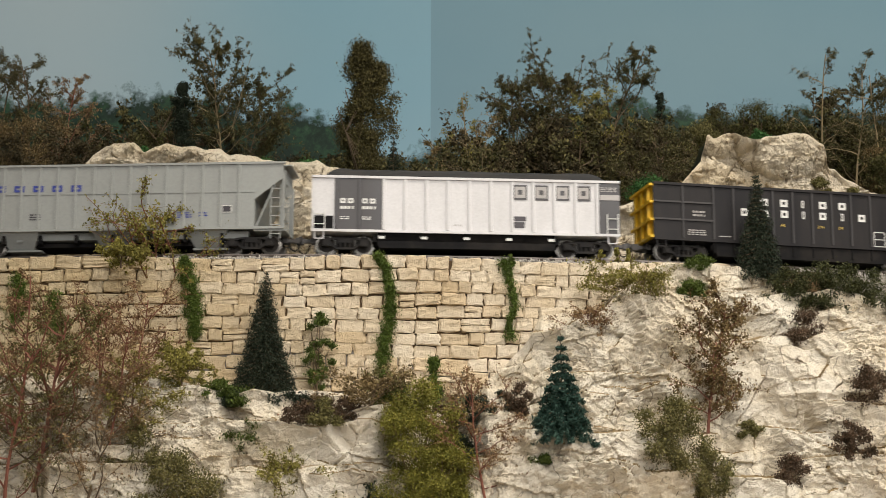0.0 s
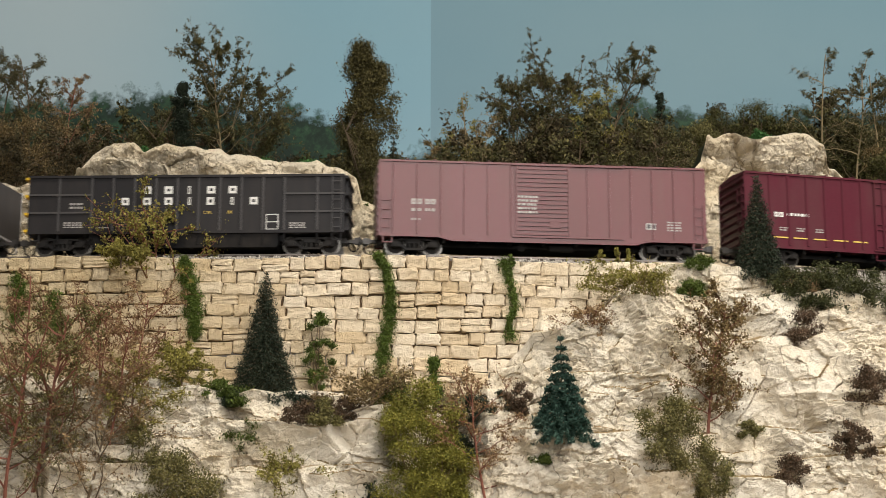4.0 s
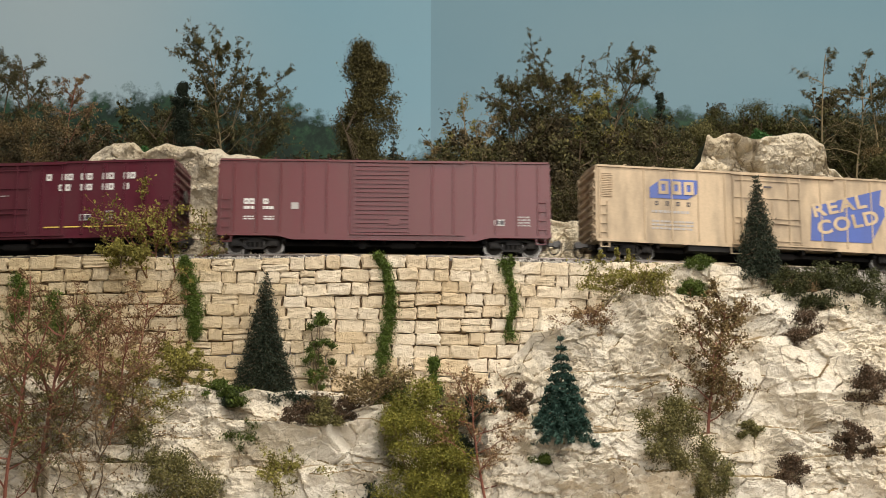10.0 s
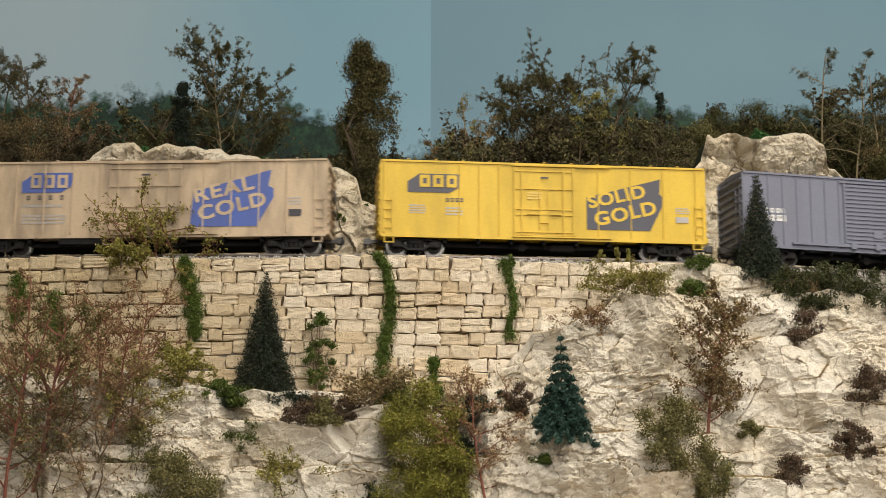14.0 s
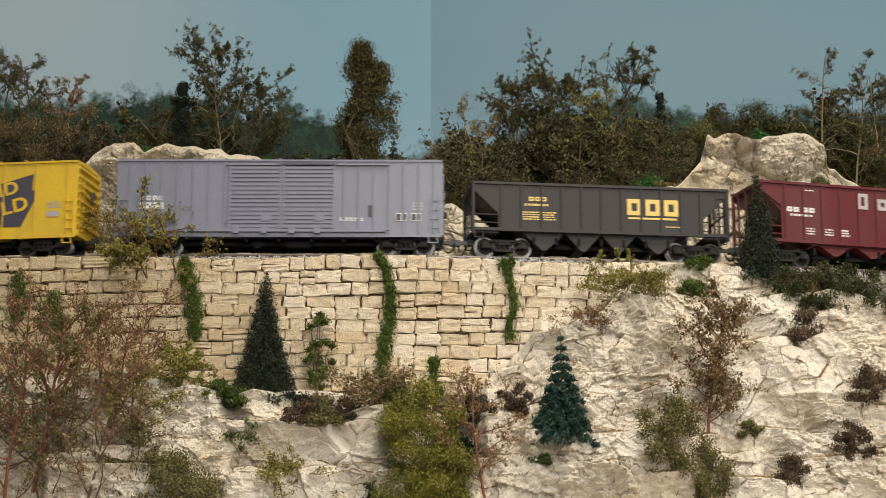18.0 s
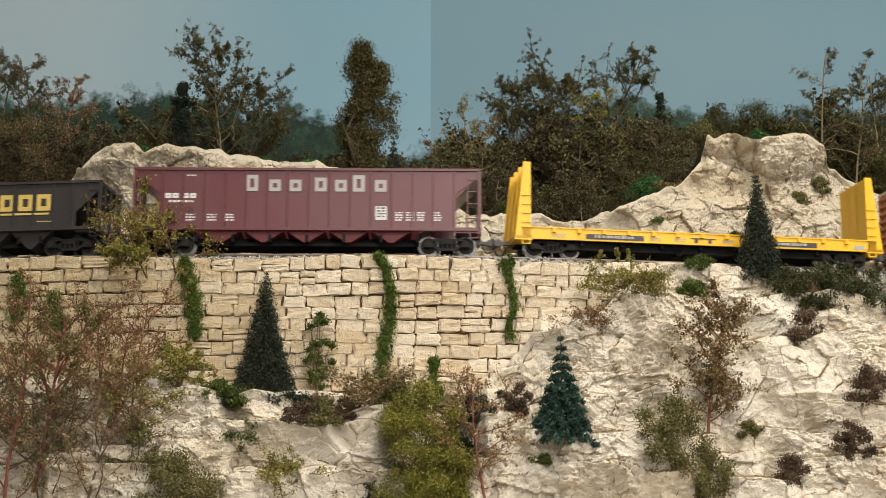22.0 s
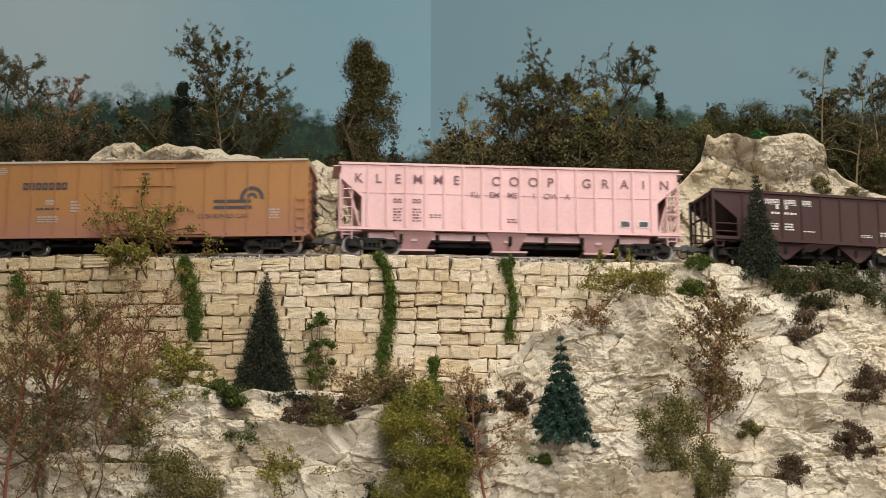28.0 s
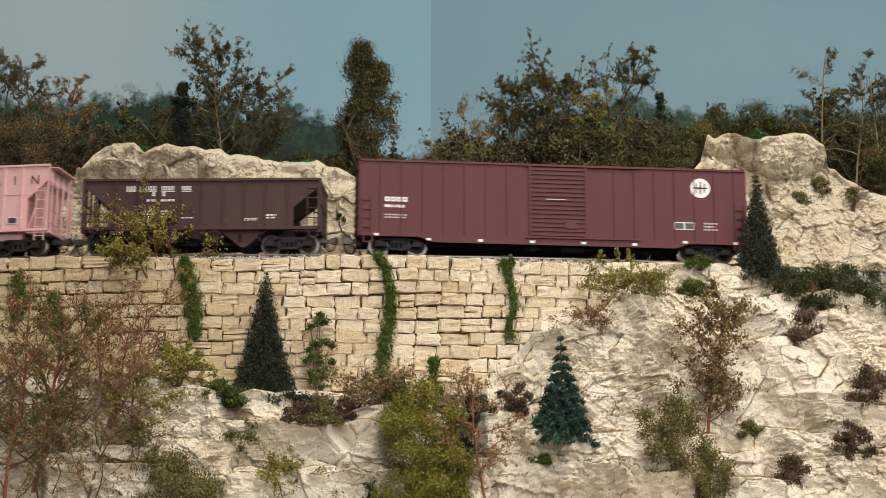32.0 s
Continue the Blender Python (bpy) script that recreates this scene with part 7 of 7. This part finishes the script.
for k, (bx_, by_, bz_, bh_, w_, lf_) in enumerate((
        (0.2685, -0.0407, -0.0297, 0.0168, 0.0137, L_EDGE), (0.2841, -0.0394, -0.0300, 0.0196, 0.0153, L_EDGE), (0.3004, -0.0335, -0.0305, 0.0202, 0.0143, L_EDGE), (0.3156, -0.0306, -0.0329, 0.0202, 0.0144, L_EDGE),
        (0.3326, -0.0230, -0.0361, 0.0243, 0.0174, L_EDGE), (0.2160, -0.0484, -0.0320, 0.0113, 0.0090, L_GREEN),
        (0.2722, -0.0594, -0.0579, 0.0193, 0.0136, L_PURPLE), (0.2957, -0.0879, -0.0915, 0.0186, 0.0134, L_PURPLE), (0.2831, -0.1002, -0.1179, 0.0178, 0.0099, L_PURPLE), (0.2541, -0.1009, -0.1309, 0.0139, 0.0111, L_PURPLE),
        (0.0535, -0.1123, -0.1439, 0.0162, 0.0114, L_DARK), (0.0951, -0.1022, -0.1244, 0.0161, 0.0118, L_DARK), (0.2376, -0.0843, -0.1074, 0.0086, 0.0072, L_OLIVE), (0.1336, -0.1126, -0.1232, 0.0058, 0.0073, L_GREEN),
        (-0.0174, -0.0921, -0.0924, 0.0069, 0.0133, L_DARK), (0.0117, -0.0953, -0.0919, 0.0060, 0.0115, L_DARK), (0.2838, -0.0396, -0.0361, 0.0090, 0.0135, L_EDGE), (0.2229, -0.0356, -0.0128, 0.0062, 0.0099, L_GREEN), (0.0236, -0.0864, -0.0986, 0.0110, 0.0141, L_PURPLE))):
    foam("bush", {"purple_brown_foliage": "dark reddish brown heather-like tuft on the rock", "dark_green_needles": "low dark green tuft on the rock"}.get(lf_.name, "low green bush along the rock edge"),
         bx_, by_, bz_ - 0.001, bh_, w_, lf_, STEM_BROWN, 170 + k, 900, "dome", clumps=24, low=0.0, group="tufts on the rock", stemmed=False)
for k, (bx_, by_, bz_, bh_, w_, lf_) in enumerate((
        (-0.0217, -0.0977, -0.0906, 0.0086, 0.0096, L_GREEN), (-0.0116, -0.0974, -0.0938, 0.0082, 0.0116, L_GREEN), 
        (0.0199, -0.1105, -0.1036, 0.0106, 0.0096, L_PURPLE), (0.0317, -0.1159, -0.1048, 0.0116, 0.0097, L_OLIVE), (0.0408, -0.1079, -0.1026, 0.0106, 0.0087, L_PURPLE),
        (0.0633, -0.0978, -0.0958, 0.0113, 0.0113, L_GREEN), (0.1033, -0.0889, -0.1018, 0.0144, 0.0115, L_DARK), (0.1180, -0.0500, -0.0902, 0.0101, 0.0081, L_DARK))):
    foam("bush", "low dark ground cover on a rock ledge", bx_, by_, bz_, bh_, w_, lf_, STEM_BROWN, 360 + k, 700, "dome", clumps=20, low=0.0, group="ground cover on the ledges", stemmed=False)
wispy("shrub", "straggling yellow shrub over the wall top", 0.1769, -0.0444, -0.0299, 0.0229, 0.0257, L_YELLOW, STEM_PALE, 190, 0.6, 0.0, 0.05, 0.0013, 16)
wispy("shrub", "straggling yellow shrub over the wall top", 0.1918, -0.0546, -0.0316, 0.0185, 0.0255, L_YELLOW, STEM_PALE, 191, 0.6, 0.0, 0.05, 0.0013, 14)
for k, (bx_, by_, bz_) in enumerate(((0.1713, -0.0220, -0.0073), (0.1804, -0.0200, -0.0062), (0.1870, -0.0180, -0.0064), (0.1231, -0.0280, -0.0111))):
    foam("tuft", "small yellow-green tuft on the wall top", bx_, by_, bz_ - 0.001, 0.0085, 0.0034, L_YELLOW if k < 3 else L_GREEN, STEM_BROWN, 195 + k, 260, "column", clumps=9, leaf_size=0.0012, group="tufts on the wall top")


def vine(label, spine, seed, mat, count):
    """Ivy hanging on the wall face: leaves along a winding strip with a thin stem."""
    rg = np.random.default_rng(seed)
    sp = np.array(spine)
    count = int(count * 3.4)
    t = rg.random(count)
    idx = t * (len(sp) - 1)
    xs_ = np.interp(idx, np.arange(len(sp)), sp[:, 0])
    zs_ = np.interp(idx, np.arange(len(sp)), sp[:, 1])
    ws_ = np.interp(idx, np.arange(len(sp)), sp[:, 2])
    lump = 0.6 + 0.5 * np.sin(idx * 5.1 + seed) ** 2
    px_ = xs_ + rg.normal(0, 0.5, count) * ws_ * lump
    pz_ = zs_ + rg.normal(0, 0.0010, count)
    py_ = track_y(px_) - 0.0325 - np.abs(rg.normal(0, 0.0016, count))
    ob = new("ivy")
    tagged(ob, label, "ivy", group="ivy on the wall")
    part_mesh("leaves", flakes("leaves", np.stack([px_, py_, pz_], -1), 0.00055, mat, seed), ob)
    limbs = Limbs()
    limbs.add([Vector((a, float(track_y(a)) - 0.0325, b)) for a, b, c in spine], 0.0004, 0.0003)
    part_mesh("vine_stem", limbs.mesh("vine_stem", STEM_BROWN), ob)
    return ob


vine("green ivy strip hanging on the stone wall", [(-0.0509, -0.0069, 0.0035), (-0.0483, -0.0198, 0.005), (-0.0449, -0.0335, 0.006), (-0.0434, -0.0502, 0.0035)], 201, L_IVY, 3200)
vine("long winding green ivy on the stone wall", [(0.0516, -0.0048, 0.0030), (0.0565, -0.0127, 0.0032), (0.0590, -0.0256, 0.0034), (0.0585, -0.0408, 0.0042), (0.0557, -0.0529, 0.0040), (0.0546, -0.0703, 0.0048)], 202, L_IVY, 3600)
vine("short broken green ivy on the stone wall", [(0.1196, -0.0068, 0.006), (0.1208, -0.0129, 0.003), (0.1231, -0.0215, 0.0028), (0.1252, -0.0322, 0.0028), (0.1215, -0.0414, 0.0016), (0.1230, -0.0496, 0.0045)], 203, L_IVY, 1700)
vine("green ivy patch on the stone wall", [(-0.1406, -0.0151, 0.004), (-0.1380, -0.0280, 0.007), (-0.1404, -0.0402, 0.005)], 204, L_IVY, 1300)
vine("green ivy patch on the stone wall", [(-0.1197, -0.0252, 0.004), (-0.1206, -0.0375, 0.006), (-0.1146, -0.0512, 0.004)], 205, L_IVY, 1300)

# trees by the railway
for k, (bx_, by_, bz_, bh_, w_, lf_, st_, dn_, ar_) in enumerate((
        (-0.2054, 0.2400, 0.0682, 0.1328, 0.036, L_HILL, STEM_BROWN, 1.2, 15), (-0.1911, 0.2600, 0.0696, 0.1297, 0.030, L_RED, STEM_RED, 1.0, 14), (-0.2379, 0.2800, 0.0702, 0.1410, 0.034, L_HILL, STEM_BROWN, 1.0, 14),
        (-0.0674, 0.2200, 0.0887, 0.1191, 0.044, L_HILL, STEM_PALE, 1.7, 22), (-0.0540, 0.2400, 0.0890, 0.1005, 0.040, L_HILL, STEM_BROWN, 1.5, 18), (-0.1096, 0.2500, 0.0940, 0.0733, 0.026, L_HILL, STEM_BROWN, 0.9, 12),
        (0.1830, 0.2700, 0.0650, 0.1680, 0.056, L_HILL, STEM_BROWN, 2.0, 32), (0.1498, 0.2900, 0.0560, 0.1618, 0.040, L_HILL, STEM_BROWN, 1.6, 22), (0.2010, 0.3000, 0.0686, 0.1560, 0.040, L_HILL, STEM_BROWN, 1.5, 18),
        (0.2032, 0.2400, 0.0663, 0.1050, 0.030, L_YELLOW, STEM_PALE, 0.9, 14), (0.1084, 0.2200, 0.0449, 0.1144, 0.020, L_YELLOW, STEM_PALE, 0.25, 12), (0.0828, 0.2400, 0.0544, 0.0828, 0.014, L_BROWN, STEM_PALE, 0.5, 10),
        (0.3831, 0.2700, 0.0762, 0.1401, 0.040, L_HILL, STEM_PALE, 0.9, 16), (0.3690, 0.2900, 0.0807, 0.1399, 0.028, L_HILL, STEM_PALE, 0.6, 12), (0.4072, 0.2700, 0.0707, 0.1301, 0.032, L_HILL, STEM_PALE, 0.9, 12),
        (0.2322, 0.1300, 0.0727, 0.0019, 0.018, L_BROWN, STEM_BROWN, 0.7, 12), (0.1251, 0.2500, 0.0454, 0.1141, 0.034, L_BROWN, STEM_PALE, 0.8, 16), (-0.0418, 0.2600, 0.0850, 0.0813, 0.022, L_HILL, STEM_BROWN, 0.6, 12))):
    wispy("tree", "reddish brown hillside tree with fine branches" if lf_ is L_RED else ("sparse hillside tree with pale bare branches" if st_ is STEM_PALE else "olive green hillside tree with fine branches"),
          bx_, by_, bz_, bh_, w_, lf_, st_, 220 + k, dn_ * 1.6, 0.0, 0.30, 0.0013, ar_, group="hillside trees", trunk_r=bh_ * 0.0075, sway=0.06)
foam("tree", "dense olive green tree above the cliff", 0.0269, 0.2600, 0.0755, 0.1408, 0.024, L_TALL, STEM_BROWN, 250, 13000, "column", clumps=95, leaf_size=0.0015, low=0.1, clump_r=0.0062)
foam("tree", "dense olive green tree above the cliff", 0.0369, 0.2700, 0.0625, 0.1425, 0.022, L_TALL, STEM_BROWN, 251, 11000, "egg", clumps=75, leaf_size=0.0015, low=0.1, clump_r=0.0062)
foam("conifer", "narrow dark conifer above the cliff", -0.0921, 0.2000, 0.0960, 0.0695, 0.0120, L_DARK, STEM_BROWN, 252, 7000, "column", clumps=60, low=0.05)
conifer("conifer", "dark green conifer by the railway", 0.0543, 0.1500, 0.0494, 0.0656, 0.0135, L_DARK, 253, tiers=16, needles=9000, tiered=0.6)
foam("conifer", "narrow dark conifer by the railway", 0.2513, 0.3200, 0.1014, 0.0985, 0.0095, L_DARK, STEM_BROWN, 254, 2600, "column", clumps=50, low=0.05)

BRUSH = []
for k, (lf_, st_) in enumerate(((L_THICKET, STEM_BROWN), (L_HILL, STEM_BROWN), (L_DENSE, STEM_BROWN), (L_THICKET, STEM_RED), (L_THICKET, STEM_PALE), (L_HILL, STEM_PALE))):
    b = wispy("brush", ("twiggy brown brush by the railway", "olive green brush by the railway", "dense dark olive brush by the railway", "rusty brown brush by the railway", "brown brush with pale twigs by the railway", "olive brush with pale twigs by the railway")[k],
              0, 0, 0, 0.060, 0.030, lf_, st_, 270 + k, 1.0, 0.0, 0.05, 0.0018, 14, group="hillside brush")
    BRUSH.append(b)
rng = random.Random(77)


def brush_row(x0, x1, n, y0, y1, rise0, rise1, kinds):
    """Brush tops keep under sight lines rising from EYE; taller ones stand further back."""
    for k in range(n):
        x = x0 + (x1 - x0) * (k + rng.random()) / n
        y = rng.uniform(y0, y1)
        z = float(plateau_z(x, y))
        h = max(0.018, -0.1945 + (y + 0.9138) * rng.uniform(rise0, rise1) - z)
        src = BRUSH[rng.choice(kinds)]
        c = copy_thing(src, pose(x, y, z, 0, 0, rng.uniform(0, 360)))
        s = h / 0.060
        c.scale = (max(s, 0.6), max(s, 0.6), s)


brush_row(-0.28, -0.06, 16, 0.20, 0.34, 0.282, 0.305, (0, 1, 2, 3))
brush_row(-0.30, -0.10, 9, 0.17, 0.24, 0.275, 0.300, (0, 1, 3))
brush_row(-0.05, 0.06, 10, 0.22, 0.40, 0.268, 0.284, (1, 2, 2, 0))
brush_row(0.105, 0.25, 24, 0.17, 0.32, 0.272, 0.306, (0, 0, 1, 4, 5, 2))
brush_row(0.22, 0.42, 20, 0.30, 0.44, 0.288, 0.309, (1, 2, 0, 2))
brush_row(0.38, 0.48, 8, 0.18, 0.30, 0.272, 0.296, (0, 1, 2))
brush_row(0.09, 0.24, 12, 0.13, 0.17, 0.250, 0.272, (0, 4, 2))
for b in BRUSH:
    b.location = (0.55 + 0.05 * BRUSH.index(b), 0.33, float(plateau_z(0.55 + 0.05 * BRUSH.index(b), 0.33)))
for k, (bx_, by_, bz_, bh_, w_, lf_) in enumerate((
        (-0.1852, 0.2200, 0.0673, 0.0863, 0.030, L_BROWN), (-0.2052, 0.2000, 0.0659, 0.0755, 0.026, L_BROWN), (0.3847, 0.2200, 0.0729, 0.0528, 0.016, L_BROWN), (-0.1017, 0.1150, 0.0861, 0.0088, 0.006, L_BRIGHT), (-0.0758, 0.1200, 0.0834, 0.0107, 0.008, L_BRIGHT),
        (-0.0256, 0.1200, 0.0750, 0.0119, 0.014, L_BRIGHT), (0.0012, 0.1200, 0.0743, 0.0126, 0.014, L_BRIGHT), (0.2192, 0.1400, 0.0673, 0.0143, 0.018, L_BRIGHT), (0.3009, 0.1900, 0.1105, 0.0184, 0.010, L_BRIGHT), (0.0996, 0.1500, 0.0426, 0.0293, 0.024, L_GREEN), (0.1288, 0.1500, 0.0402, 0.0280, 0.020, L_GREEN),
        (0.0721, 0.1600, 0.0503, 0.0259, 0.020, L_GREEN), (0.2913, 0.3000, 0.1145, 0.0650, 0.024, L_DENSE), (0.3187, 0.3100, 0.1151, 0.0720, 0.026, L_DENSE), (0.3462, 0.3000, 0.0901, 0.0896, 0.026, L_DENSE), (0.2752, 0.2800, 0.1120, 0.0505, 0.020, L_OLIVE))):
    foam("bush", {"bright_green_foliage": "bright green moss clump on the cliff top", "brown_olive_foliage": "brown olive bush by the railway"}.get(lf_.name, "dark green bush by the railway"),
         bx_, by_, bz_ - 0.002, max(bh_ + 0.002, 0.006), w_, lf_, STEM_BROWN, 300 + k, 1500, "dome", clumps=30, leaf_size=0.0016, group="hillside bushes")
for k, (bx_, by_, bz_) in enumerate(((0.3104, 0.1251, 0.0625), (0.3276, 0.1361, 0.0749), (0.3486, 0.1375, 0.0679))):
    foam("bush", "round olive bush on the pale rock hill", bx_, by_ - 0.001, bz_ - 0.004, 0.011, 0.0068, L_OLIVE, STEM_BROWN, 330 + k, 650, "dome", clumps=16, leaf_size=0.0014, group="bushes on the rock hill")
for k, (bx_, by_, bz_) in enumerate(((0.0265, 0.0609, 0.0511), (0.0254, 0.0557, 0.0344), (0.0393, 0.4000, 0.1577), (0.0402, 0.0582, 0.0412), (0.2171, 0.0874, 0.0406), (0.2654, 0.1003, 0.0349))):
    foam("moss", "small dark moss tuft in a rock crevice", bx_, by_ - 0.001, bz_ - 0.001, 0.004, 0.005, L_GREEN, STEM_BROWN, 340 + k, 160, "dome", clumps=7, leaf_size=0.0012, group="moss on the cliff", stemmed=False)
post = part("wooden_post", box_bm(-0.0016, 0.0016, -0.0012, 0.0012, -0.002, 0.0125, 0.0002), paint("raw_wood", (0.42, 0.26, 0.13), 0.8, 0.3))
post.location = (-0.0430, 0.0750, 0.0661)
tagged(post, "short raw wooden post against the cliff", "post")


# ---- train movement ----
SPEED = 0.085641
LAG_T = (0, 3.5, 7, 10, 13, 16.5, 20, 23, 25.5, 28, 30, 32)
LAG_S = (0, 0.00256, 0.00348, 0.00602, 0.00556, 0.00566, 0.00583, 0.00599, 0.00383, 0.00076, 0, 0)


def run(t):
    """How far the train has come at t seconds, to the left."""
    return SPEED * t - float(np.interp(t, LAG_T, LAG_S))


def car_pose(s, truck):
    """Pose of a car with its centre at s, riding on its two trucks."""
    a, b = track_point(s - truck), track_point(s + truck)
    c = (a + b) / 2
    return pose(c.x, c.y, 0, 0, 0, math.degrees(math.atan2(b.y - a.y, b.x - a.x)))


def motions():
    for car, s0, truck in TRAIN:
        walk(car, [(k * 0.5, car_pose(s0 - run(k * 0.5), truck)) for k in range(65)])
    turns = [(k / 15, math.degrees(run(k / 15) / WR)) for k in range(481)]
    for wheels, ax in SPINNERS:
        walk(wheels, [(t, pose(ax, 0, WR - 0.0001, 0, -a, 0)) for t, a in turns])


motions()
